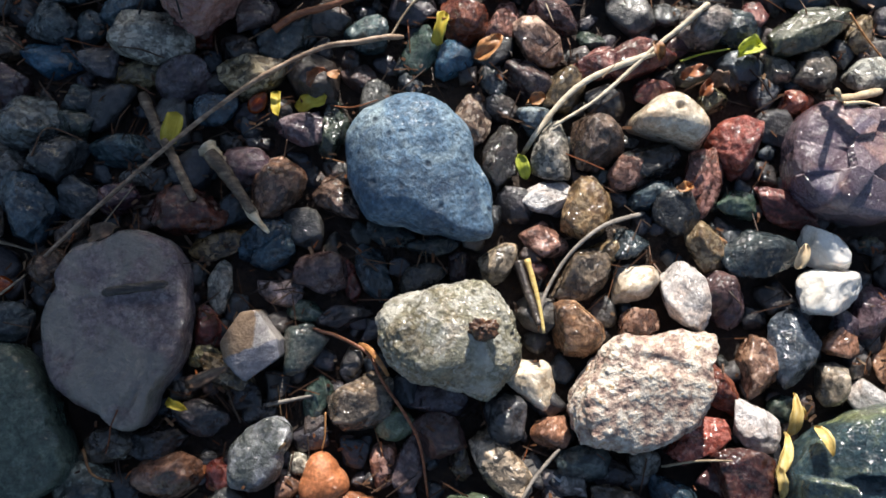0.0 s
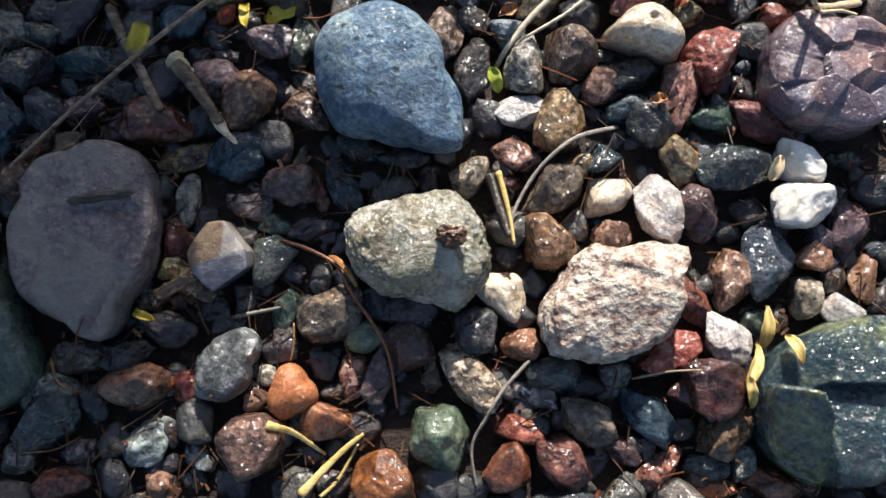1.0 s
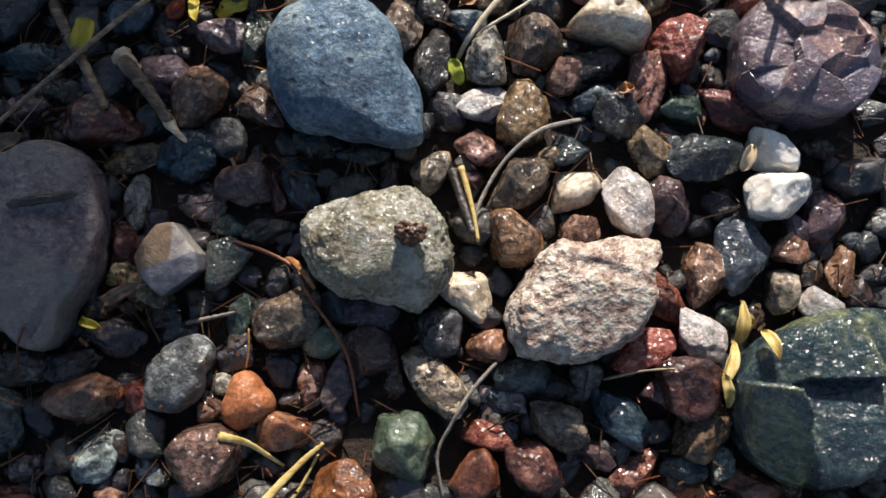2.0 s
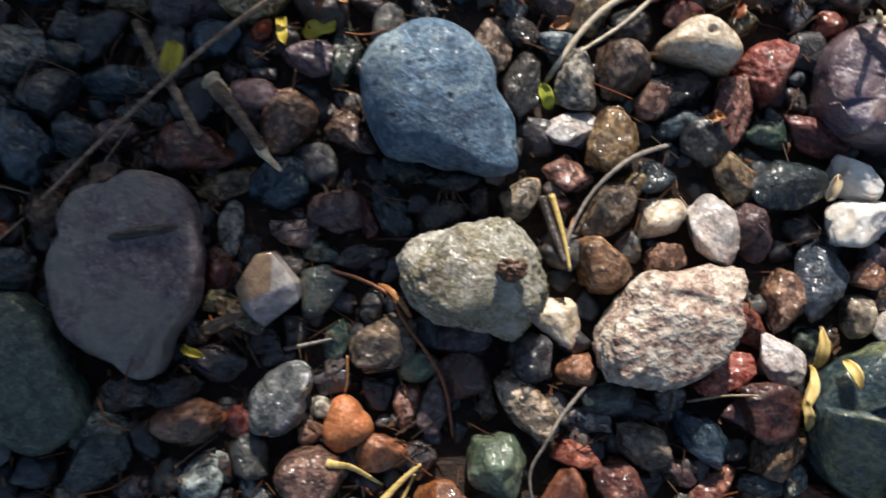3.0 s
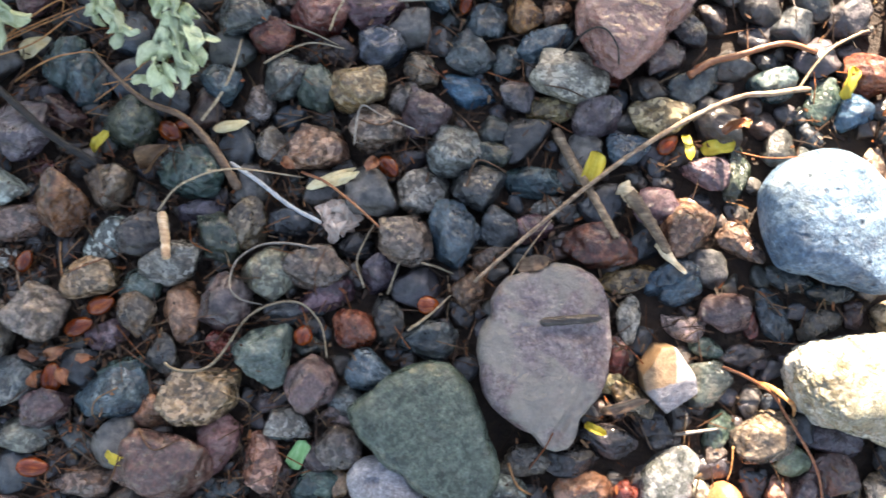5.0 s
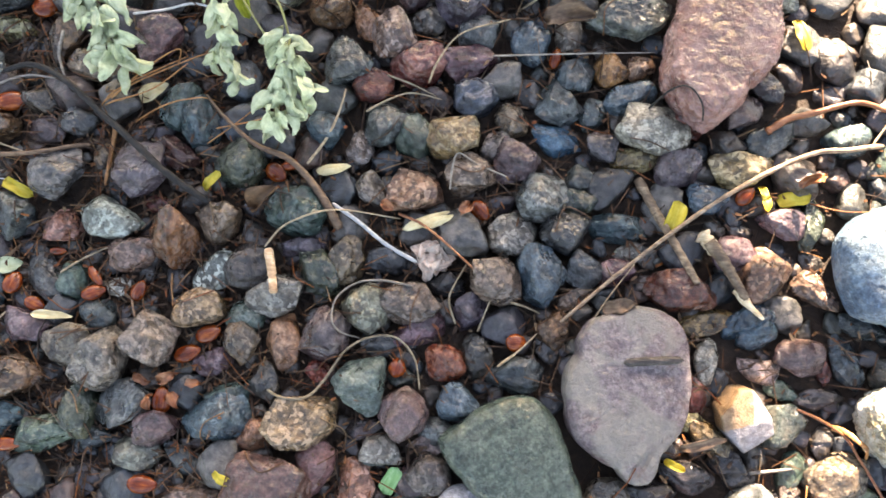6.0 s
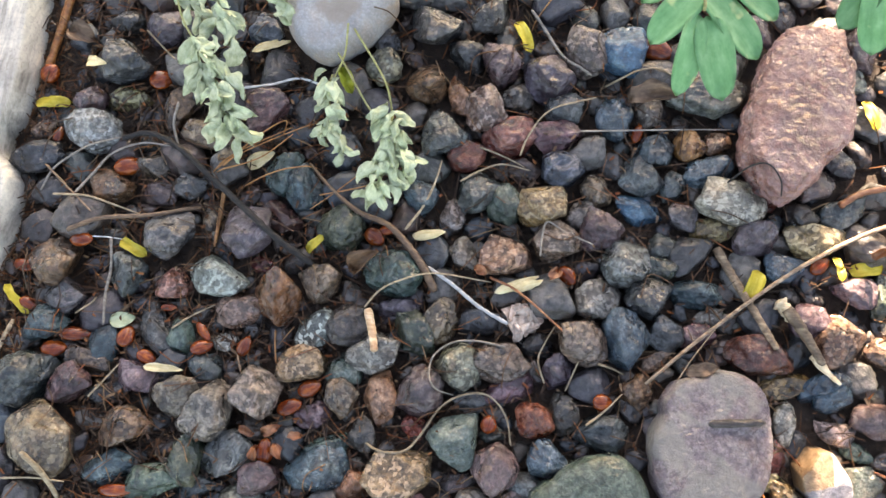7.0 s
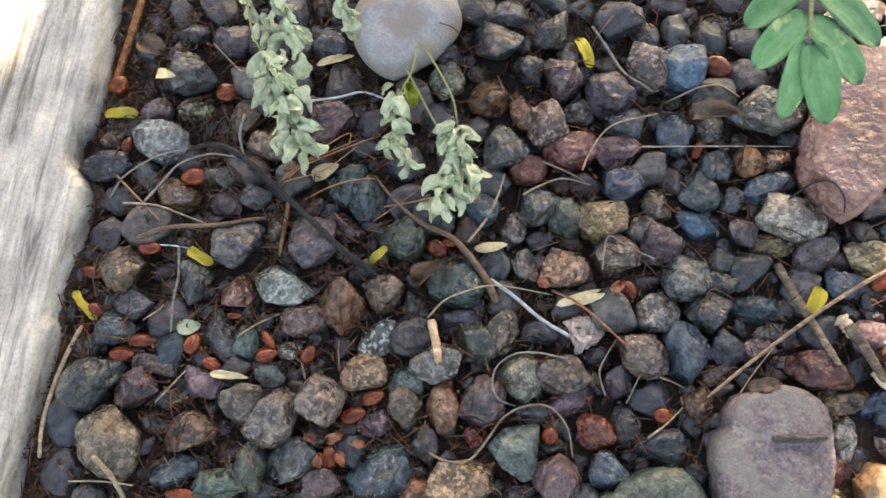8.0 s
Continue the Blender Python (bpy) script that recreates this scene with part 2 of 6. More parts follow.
def cell_material(name, colours, scale, crack, gloss, bump, warp=0.004):
    """Broken or crystalline rock: cells of several minerals with cracks between them."""
    mat, tree, shader = nodes_of(name)
    coords = tree.nodes.new("ShaderNodeTexCoord").outputs["Object"]
    bend = add(tree, "TexNoise", Scale=130.0, Detail=3.0)
    tree.links.new(coords, bend.inputs["Vector"])
    shift = tree.nodes.new("ShaderNodeVectorMath")
    shift.operation = "MULTIPLY_ADD"
    tree.links.new(bend.outputs["Color"], shift.inputs[0])
    shift.inputs[1].default_value = (warp, warp, warp)
    tree.links.new(coords, shift.inputs[2])
    cells = add(tree, "TexVoronoi", Scale=scale)
    tree.links.new(shift.outputs[0], cells.inputs["Vector"])
    pick = tree.nodes.new("ShaderNodeSeparateColor")
    tree.links.new(cells.outputs["Color"], pick.inputs[0])
    colour = ramp(tree, maths(tree, "ADD", maths(tree, "MULTIPLY", pick.outputs[0], 0.7), maths(tree, "MULTIPLY", noise_tex(tree, coords, 160, 4, 0.6), 0.3)), *colours)
    rim = add(tree, "TexVoronoi", Scale=scale)
    rim.feature = "DISTANCE_TO_EDGE"
    tree.links.new(shift.outputs[0], rim.inputs["Vector"])
    colour = blend(tree, ramp(tree, rim.outputs["Distance"], (0.0, (0.85, 0.85, 0.85)), (0.07, (0, 0, 0))), colour, crack)
    fine = noise_tex(tree, coords, 900, 4, 0.75)
    colour = blend(tree, 0.6, colour, ramp(tree, fine, (0.32, (0.4, 0.4, 0.4)), (0.68, (1.7, 1.7, 1.7))), "MULTIPLY")
    tree.links.new(colour, shader.inputs["Base Color"])
    shader.inputs["Roughness"].default_value = gloss
    shader.inputs["Coat Weight"].default_value = 0.9
    shader.inputs["Coat Roughness"].default_value = 0.19
    water = add(tree, "Bump", Strength=1.0, Distance=0.0032)
    tree.links.new(noise_tex(tree, coords, 330, 3, 0.55), water.inputs["Height"])
    tree.links.new(water.outputs[0], shader.inputs["Coat Normal"])
    bumped(tree, shader, maths(tree, "ADD", maths(tree, "MULTIPLY", pick.outputs[1], 0.5), fine), bump, 0.0016)
    return mat


def granite_material():
    """Crumbly pink granite: milky crystals, pink and honey grains, dark specks and wet glints."""
    mat, tree, shader = nodes_of("crumbly_pink_granite")
    coords = tree.nodes.new("ShaderNodeTexCoord").outputs["Object"]
    mix = noise_tex(tree, coords, 230, 4, 0.6)
    colour = ramp(tree, mix, (0.30, (0.07, 0.05, 0.048)), (0.39, (0.22, 0.15, 0.125)), (0.47, (0.36, 0.27, 0.215)), (0.54, (0.45, 0.385, 0.315)), (0.61, (0.60, 0.55, 0.48)), (0.70, (0.36, 0.25, 0.13)))
    colour = blend(tree, ramp(tree, noise_tex(tree, coords, 75, 3, 0.5), (0.50, (0, 0, 0)), (0.62, (0.4, 0.4, 0.4))), colour, blend(tree, 1.0, colour, (0.98, 0.76, 0.70), "MULTIPLY"))
    tree.links.new(colour, shader.inputs["Base Color"])
    tree.links.new(ramp(tree, noise_tex(tree, coords, 300, 3), (0.4, (0.10,) * 3), (0.65, (0.6,) * 3)), shader.inputs["Roughness"])
    bumped(tree, shader, maths(tree, "ADD", mix, maths(tree, "MULTIPLY", noise_tex(tree, coords, 430, 3, 0.5), 0.5)), 0.8, 0.0026)
    return mat


GRANITE = granite_material()
SPLIT = cell_material("split_purple_rock", [(0.2, (0.10, 0.080, 0.115)), (0.4, (0.18, 0.125, 0.135)), (0.55, (0.28, 0.17, 0.15)), (0.7, (0.12, 0.065, 0.08)), (0.85, (0.36, 0.20, 0.15))], 52, (0.10, 0.06, 0.075), 0.15, 0.35, warp=0.006)
MOTTLED = stone_material("mottled_dark_green_rock", (0.006, 0.018, 0.030), (0.030, 0.056, 0.062), (0.22, 0.235, 0.105), rust=0.0, coarse=52, vary=0.0, vein=0.12, gloss=0.16, film=0.9, rough_bump=0.9, grit=0.6)


def faced_material():
    """Three-coloured stone: a tan face, a white face and a blue-grey face."""
    mat, tree, shader = nodes_of("tan_white_grey_faced_stone")
    coords = tree.nodes.new("ShaderNodeTexCoord").outputs["Object"]
    axes = tree.nodes.new("ShaderNodeSeparateXYZ")
    tree.links.new(coords, axes.inputs[0])
    wobble = maths(tree, "MULTIPLY", noise_tex(tree, coords, 220, 3), 0.004)
    height = maths(tree, "ADD", maths(tree, "ADD", axes.outputs[1], maths(tree, "MULTIPLY", axes.outputs[0], -0.4)), wobble)
    side = maths(tree, "ADD", axes.outputs[0], wobble)
    tan_face = ramp(tree, noise_tex(tree, coords, 300, 5, 0.7), (0.35, (0.15, 0.085, 0.042)), (0.65, (0.32, 0.21, 0.12)))
    white_face = ramp(tree, noise_tex(tree, coords, 300, 5, 0.7), (0.35, (0.24, 0.21, 0.20)), (0.65, (0.46, 0.42, 0.38)))
    grey_face = ramp(tree, noise_tex(tree, coords, 300, 5, 0.7), (0.35, (0.085, 0.085, 0.10)), (0.65, (0.20, 0.20, 0.235)))
    colour = blend(tree, ramp(tree, maths(tree, "MULTIPLY_ADD", side, 100.0), (0.84, (0, 0, 0)), (0.94, (1, 1, 1))), tan_face, white_face)
    colour = blend(tree, ramp(tree, maths(tree, "MULTIPLY_ADD", height, 100.0), (0.40, (1, 1, 1)), (0.46, (0, 0, 0))), colour, grey_face)
    tree.links.new(colour, shader.inputs["Base Color"])
    shader.inputs["Roughness"].default_value = 0.3
    shader.inputs["Coat Weight"].default_value = 0.6
    shader.inputs["Coat Roughness"].default_value = 0.16
    bumped(tree, shader, noise_tex(tree, coords, 300, 6, 0.7), 0.8, 0.0022)
    return mat


FACED = faced_material()
WORDS = {
    "slate": "dark slate-grey wet pebble in the gravel", "blue": "blue-grey wet slate pebble in the gravel",
    "deep_blue": "deep blue wet pebble with a rough face", "violet": "violet-grey wet pebble in the gravel",
    "red": "dark maroon wet pebble in the gravel", "rose": "rose-red wet pebble in the gravel",
    "pink": "pinkish brown speckled pebble in the gravel", "lilac": "smooth lilac-pink pebble in the gravel",
    "grey": "mid-grey speckled wet pebble in the gravel", "green": "green-grey wet pebble in the gravel",
    "sage": "smooth sage-green rounded pebble in the gravel", "jade": "mottled blue-green rounded pebble in the gravel", "pale": "pale grey veined pebble in the gravel",
    "white": "whitish quartz pebble with a glossy face", "bright": "bright white rounded pebble in the gravel",
    "tan": "tan sandy pebble in the gravel", "cream": "cream-coloured smooth pebble in the gravel",
    "ochre": "ochre-brown mottled pebble in the gravel", "brown": "dull brown wet pebble in the gravel",
    "rust": "rust-brown smooth pebble in the gravel", "terracotta": "bright orange terracotta pebble in the gravel",
    "black": "almost black wet pebble in the gravel", "speckled": "black and white speckled wet pebble in the gravel",
}


def gravel_material():
    """The mixed small stones underneath: every stone takes its own colour."""
    mat, tree, shader = nodes_of("mixed_wet_gravel")
    where, chance = scattered_place(tree, True)
    hue = ramp(tree, chance, (0.0, (0.03, 0.036, 0.042)), (0.14, (0.05, 0.07, 0.09)), (0.28, (0.07, 0.055, 0.065)), (0.42, (0.04, 0.042, 0.042)),
               (0.54, (0.10, 0.055, 0.045)), (0.66, (0.06, 0.075, 0.068)), (0.78, (0.11, 0.085, 0.07)), (0.9, (0.15, 0.145, 0.135)), (1.0, (0.05, 0.045, 0.05)))
    cloud = noise_tex(tree, where, 200, 5, 0.6)
    colour = blend(tree, 1.0, hue, ramp(tree, cloud, (0.36, (0.2, 0.2, 0.2)), (0.66, (1.05, 1.0, 0.97))), "MULTIPLY")
    tree.links.new(colour, shader.inputs["Base Color"])
    shader.inputs["Roughness"].default_value = 0.4
    shader.inputs["Coat Weight"].default_value = 0.7
    shader.inputs["Coat Roughness"].default_value = 0.17
    relief = noise_tex(tree, where, 420, 5, 0.65)
    bumped(tree, shader, relief, 0.8, 0.0018)
    water = add(tree, "Bump", Strength=1.0, Distance=0.0018)
    tree.links.new(noise_tex(tree, where, 330, 2, 0.5), water.inputs["Height"])
    tree.links.new(water.outputs[0], shader.inputs["Coat Normal"])
    return mat


def soil_material():
    mat, tree, shader = nodes_of("dark_wet_soil")
    where = tree.nodes.new("ShaderNodeTexCoord").outputs["Object"]
    colour = ramp(tree, noise_tex(tree, where, 160, 8, 0.7), (0.3, (0.012, 0.007, 0.005)), (0.55, (0.046, 0.027, 0.018)), (0.75, (0.11, 0.066, 0.040)))
    tree.links.new(colour, shader.inputs["Base Color"])
    shader.inputs["Roughness"].default_value = 0.65
    bumped(tree, shader, noise_tex(tree, where, 500, 6, 0.7), 1.0, 0.003)
    return mat


# ---------------------------------------------------------------- shapes
def icosphere(level):
    bm = bmesh.new()
    bmesh.ops.create_icosphere(bm, subdivisions=level, radius=1.0)
    co = np.array([v.co[:] for v in bm.verts])
    faces = np.array([[v.index for v in f.verts] for f in bm.faces])
    bm.free()
    return co / np.linalg.norm(co, axis=1)[:, None], faces


BALL = {n: icosphere(n) for n in (2, 3, 4, 5, 6, 7)}


def ripple(points, rng, scale, count=0):
    """A smooth random value at each point, about -1 to 1."""
    count = count or (8 if scale < 15 else 26)
    ways = rng.normal(size=(count, 3)) * scale
    return np.sin(points @ ways.T + rng.uniform(0, 6.28, count)).sum(1) / math.sqrt(count)


def pebble_points(rng, level, angular):
    """A broken, worn stone that fills the box from -1 to 1: flat faces, a tapered end and a few scooped chips."""
    v, _ = BALL[level]
    count = int(rng.integers(6, 12))
    normals = [(0.35 * rng.normal(), 0.35 * rng.normal(), 1.0), (0, 0, -1.0)]
    tries = 0
    while len(normals) < count:
        n = rng.normal(size=3) * (1, 1, 0.8)
        n /= np.linalg.norm(n)
        tries += 1
        if tries > 60 or all(np.dot(n, m) < 0.72 for m in normals):
            normals.append(n)
    normals = np.array(normals)
    normals /= np.linalg.norm(normals, axis=1)[:, None]
    away = rng.uniform(0.58, 1.0, count)
    power = 9 + 70 * angular ** 1.5
    lean = np.clip(v @ normals.T / away, 0, None) ** power
    r = np.minimum((lean.sum(1) + 1e-9) ** (-1 / power), 1.16 + 0.12 * angular)
    for _ in range(int(rng.integers(1, 4)) if level > 3 else 0):
        n = rng.normal(size=3) + (0, 0, 0.5)
        n /= np.linalg.norm(n)
        r *= 1 - rng.uniform(0.04, 0.15) * np.exp(-((1 - v @ n) / rng.uniform(0.03, 0.16)) ** 2)
    if level > 3:
        chips = rng.normal(size=(30, 3))
        chips /= np.linalg.norm(chips, axis=1)[:, None]
        nearest = np.argmax(v @ chips.T, axis=0)
        depth = r[nearest] * rng.uniform(0.90, 1.01, 30)
        r = np.minimum(r, 1 / np.maximum((np.clip(v @ chips.T / depth, 0, None) ** 90).sum(1) ** (1 / 90), 1e-3))
    r *= 1 + 0.035 * ripple(v, rng, 2.4) + 0.020 * ripple(v, rng, 7.0) + 0.011 * ripple(v, rng, 17.0) + (0.007 * ripple(v, rng, 38.0) if level > 3 else 0)
    p = v * r[:, None]
    taper, lean_y, lean_x = rng.normal() * 0.16, rng.normal() * 0.12, rng.normal() * 0.12
    p[:, 1] *= 1 + taper * p[:, 0]
    p[:, 2] *= 1 + lean_x * p[:, 0] + lean_y * p[:, 1]
    low, high = p.min(0), p.max(0)
    return (p - (low + high) / 2) / ((high - low) / 2)


def mesh_of(name, points, faces, mat, smooth=True):
    me = bpy.data.meshes.new(name)
    me.from_pydata(points.tolist() if isinstance(points, np.ndarray) else points, [], faces.tolist() if isinstance(faces, np.ndarray) else faces)
    me.polygons.foreach_set("use_smooth", [smooth] * len(me.polygons))
    me.materials.append(mat)
    me.update()
    return me


CELL, WEST, SOUTH = 0.001, -0.60, -0.30
HEIGHTS = np.full((1100, 1000), BED)  # height of the uppermost surface, a cell for each millimetre


def raise_heights(points):
    """Notes how high a thing stands, cell by cell."""
    i = np.clip(((points[:, 0] - WEST) / CELL).astype(int), 1, 1098)
    j = np.clip(((points[:, 1] - SOUTH) / CELL).astype(int), 1, 998)
    for di in (-1, 0, 1):
        for dj in (-1, 0, 1):
            np.maximum.at(HEIGHTS, (i + di, j + dj), points[:, 2] - (0.0004 if di or dj else 0.0))


def top_at(x, y):
    """Height of whatever lies uppermost at a place."""
    return float(HEIGHTS[min(1099, max(0, int((x - WEST) / CELL))), min(999, max(0, int((y - SOUTH) / CELL)))])


LAID = []  # x, y and radius of each stone laid so far


def pebble(x, y, length, width, heading, kind):
    """One pebble of the top layer: metres, millimetres and degrees."""
    rng = np.random.default_rng(len(LAID) + 17)
    a, b = length / 2000, width / 2000
    c = b * (1.15 if kind == "bright" else rng.uniform(0.78, 1.0))
    angular = 0.0 if kind in ("bright", "jade", "sage") else rng.uniform(0.15, 1.0)
    level = 5 if length > 20 else 4
    p = pebble_points(rng, level, angular) * (a * 1.10, b * 1.12, c * 1.05)
    ob = new("pebble", mesh_of("pebble", p, BALL[level][1], STONE[kind]))
    ob.location = (x, y, BED + c - 0.0016)
    ob.rotation_euler = (0, 0, radians(heading))
    co, si = math.cos(radians(heading)), math.sin(radians(heading))
    raise_heights(np.c_[p[:, 0] * co - p[:, 1] * si + x, p[:, 0] * si + p[:, 1] * co + y, p[:, 2] + ob.location.z])
    LAID.append((x, y, math.sqrt(a * b)))
    return tagged(ob, WORDS[kind], "pebble", "pebbles of the gravel bed")


def outlined_stone(name, x, y, outline, thick, mat, label, seed, edge=3.0, rough=0.02, dents=(), level=6, sink=0.003, cuts=0, ridge=0.0, ease=4, tilt=(0, 0), ledges=0, step=0.12):
    """A large stone with an uneven plan: outline gives its reach in millimetres by heading, with hollows and knobs."""
    rng = np.random.default_rng(seed)
    v, faces = BALL[level]
    rows = sorted((h % 360, d) for h, d in outline)
    dense = np.interp(np.arange(360), [h for h, _ in rows], [d for _, d in rows], period=360)
    kernel = np.exp(-(np.arange(-15, 16) / (0.6 * ease)) ** 2)
    dense = np.convolve(np.concatenate((dense[-15:], dense, dense[:15])), kernel / kernel.sum(), "valid") / 1000
    turn = np.degrees(np.arctan2(v[:, 1], v[:, 0])) % 360
    reach = np.interp(turn, np.arange(361), np.append(dense, dense[0]))
    flat, h = np.hypot(v[:, 0], v[:, 1]), thick / 2000
    m = (flat ** edge + np.abs(v[:, 2]) ** edge) ** (1 / edge)
    mean = float(dense.mean())
    q = np.c_[v[:, 0] / m * reach / mean, v[:, 1] / m * reach / mean, v[:, 2] / m]
    q *= (1 + rough * (ripple(q, rng, 4.0) + 0.7 * ripple(q, rng, 10.0) + 0.45 * ripple(q, rng, 24.0) + 0.22 * ripple(q, rng, 50.0) + 0.06 * ripple(q, rng, 100.0)))[:, None]
    if ridge:
        q *= (1 - ridge * (np.abs(ripple(q, rng, 7.0)) + 0.6 * np.abs(ripple(q, rng, 17.0)) + 0.4 * np.abs(ripple(q, rng, 40.0)) - 1.2))[:, None]
    for _ in range(cuts):
        n = np.array((rng.normal() * 0.3, rng.normal() * 0.3, rng.uniform(0.6, 1.0)))
        n /= np.linalg.norm(n)
        over = q @ n
        over = over - over.max() * rng.uniform(0.78, 0.95)
        q -= n * (0.03 * np.logaddexp(0, over / 0.03))[:, None]
    if ledges:
        seats = rng.uniform(-1, 1, (ledges, 2))
        lean, drop = rng.normal(size=(ledges, 2)) * 0.35, rng.uniform(-step, step * 0.4, ledges)
        cell = np.argmin(((q[:, None, :2] * (1.0, 1.4) - seats[None]) ** 2).sum(2), axis=1)
        fall = drop[cell] + (lean[cell] * (q[:, :2] - seats[cell])).sum(1)
        q[:, 2] += fall * np.clip((q[:, 2] - 0.2) / 0.5, 0, 1)
    q[:, 2] += np.clip(q[:, 2], 0, 1) * (q[:, 0] * tilt[0] + q[:, 1] * tilt[1])
    p = q * (mean, mean, h)
    for dx, dy, long, wide, heading, depth in dents:
        co, si = math.cos(radians(heading)), math.sin(radians(heading))
        u = (p[:, 0] + x - dx) * co + (p[:, 1] + y - dy) * si
        w = (p[:, 1] + y - dy) * co - (p[:, 0] + x - dx) * si
        p[:, 2] -= depth / 1000 * np.exp(-((u / (long / 2000)) ** 2 + (w / (wide / 2000)) ** 2) ** 2) * (p[:, 2] > 0)
    ob = new(name, mesh_of(name, p, faces, mat))
    ob.location = (x, y, BED + h - sink)
    raise_heights(p + np.array(ob.location))
    LAID.append((x, y, 0.9 * float(dense.min())))
    for a in range(0, 360, 30):
        d = dense[a]
        LAID.append((x + 0.62 * d * math.cos(radians(a)), y + 0.62 * d * math.sin(radians(a)), 0.33 * d))
    return tagged(ob, label, "stone")


def big_stone(name, x, y, sides, thick, mat, label, seed, soft=9.0, rough=0.02, bumps=(), dents=(), level=5, sink=0.003, tilt=(0, 0), crown=0.25, low=0.62, cuts=0):
    """A large stone: sides are (heading, millimetres from the middle) of its flanks."""
    rng = np.random.default_rng(seed)
    v, faces = BALL[level]
    reach = max(d for _, d in sides) / 1000
    normals, away = [(tilt[0], tilt[1], 1), (0, 0, -1)], [1.0, 1.0]
    for heading, d in sides:
        a, rise = radians(heading), rng.uniform(-0.25, 0.3)
        normals.append((math.cos(a), math.sin(a), rise * 0.5))
        away.append(d / 1000 / reach)
        a += rng.uniform(-0.3, 0.3)
        normals.append((math.cos(a) * 0.75, math.sin(a) * 0.75, crown + 0.5))
        away.append(0.75 * d / 1000 / reach * 1.0 + (crown + 0.5) * rng.uniform(low, low + 0.3))
    lean = np.clip(v @ np.array(normals).T / np.array(away), 0, None) ** soft
    r = lean.sum(1) ** (-1 / soft)
    turn = np.degrees(np.arctan2(v[:, 1], v[:, 0]))
    flat = np.sqrt(v[:, 0] ** 2 + v[:, 1] ** 2)
    for heading, breadth, amount in bumps:
        off = (turn - heading + 180) % 360 - 180
        r *= 1 + amount * np.exp(-(off / breadth) ** 2) * flat ** 4
    r *= 1 + rough * ripple(v, rng, 4.0) + rough * 0.6 * ripple(v, rng, 11.0) + rough * 0.35 * ripple(v, rng, 26.0) + rough * 0.25 * ripple(v, rng, 60.0) + rough * 0.15 * ripple(v, rng, 130.0)
    for _ in range(cuts):
        n = np.array((rng.normal() * 0.55, rng.normal() * 0.55, rng.uniform(0.5, 1.0)))
        n /= np.linalg.norm(n)
        reach_n = (v * r[:, None] @ n).max() * rng.uniform(0.80, 0.95)
        r = np.minimum(r, reach_n / np.maximum(v @ n, 0.02))
    h = thick / 2000
    p = v * r[:, None] * (reach, reach, h)
    for dx, dy, long, wide, heading, depth in dents:
        co, si = math.cos(radians(heading)), math.sin(radians(heading))
        u = (p[:, 0] + x - dx) * co + (p[:, 1] + y - dy) * si
        w = (p[:, 1] + y - dy) * co - (p[:, 0] + x - dx) * si
        p[:, 2] -= depth / 1000 * np.exp(-((u / (long / 2000)) ** 2 + (w / (wide / 2000)) ** 2) ** 2) * (p[:, 2] > 0)
    ob = new(name, mesh_of(name, p, faces, mat))
    raise_heights(p + (x, y, BED + h - sink))
    ob.location = (x, y, BED + h - sink)
    LAID.append((x, y, 0.9 * min(d for _, d in sides) / 1000))
    for heading, d in sides:
        LAID.append((x + 0.6 * d / 1000 * math.cos(radians(heading)), y + 0.6 * d / 1000 * math.sin(radians(heading)), 0.35 * d / 1000))
    return tagged(ob, label, "stone")


# ---------------------------------------------------------------- ground
soil = soil_material()
me = bpy.data.meshes.new("ground")
me.from_pydata([(-40, -40, BED), (40, -40, BED), (40, 40, BED), (-40, 40, BED)], [], [(0, 1, 2, 3)])
me.materials.append(soil)
tagged(new("ground", me), "dark wet soil under the gravel", "ground", kind="structure")

# ---------------------------------------------------------------- large stones
outlined_stone("blue_stone", 0.0090, 0.1440, [(104, 27.6), (80, 26), (56, 23.8), (38, 23.2), (5, 20.5), (-7, 24), (-20, 29.5), (-36, 34.5), (-44, 40), (-57, 35), (-73, 28), (-104, 24.7), (-132, 29.5), (-153, 28), (182, 28), (159, 30.5), (140, 29.6), (124, 28)], 36, STONE["big_blue"], "large smooth blue-grey stone with a tapered toe", 1, edge=2.7, rough=0.009, cuts=3, ease=3, dents=[(0.0330, 0.1350, 26, 5, 110, 2.2), (0.0130, 0.1560, 12, 8, 20, 0.8)])
outlined_stone("violet_stone", -0.1027, 0.0790, [(78, 37), (65, 37.5), (52, 35.5), (28, 28.3), (-2, 25.6), (-25, 27), (-45, 27.5), (-58, 29.5), (-64, 34.5), (-71, 38.5), (-79, 39.5), (-86, 37.5), (-93, 32.5), (-115, 30.5), (-139, 29.3), (-161, 26.2), (165, 26.8), (147, 26), (140, 30), (120, 34), (102, 33), (90, 36.5)], 27, STONE["big_violet"], "large flat violet-grey stone with a short groove", 2, edge=4.2, rough=0.008, level=7, cuts=4, ease=3, dents=[(-0.0950, 0.0500, 18, 3.5, 60, 1.3), (-0.0850, 0.0760, 30, 4, 75, 0.8), (-0.0920, 0.0880, 24, 5, 4, 1.2)])
outlined_stone("teal_stone", -0.1480, 0.0430, [(75, 30), (65, 28.6), (32, 24.7), (2, 26), (-21, 34), (-32, 36.4), (-52, 34), (-61, 33), (-77, 25.7), (-112, 18.4), (-158, 21.5), (173, 31), (168, 32.8), (146, 26.6), (129, 27), (100, 27.5)], 25, STONE["big_teal"], "large flat dark green stone with a smooth face", 3, edge=3.6, rough=0.006, cuts=3)
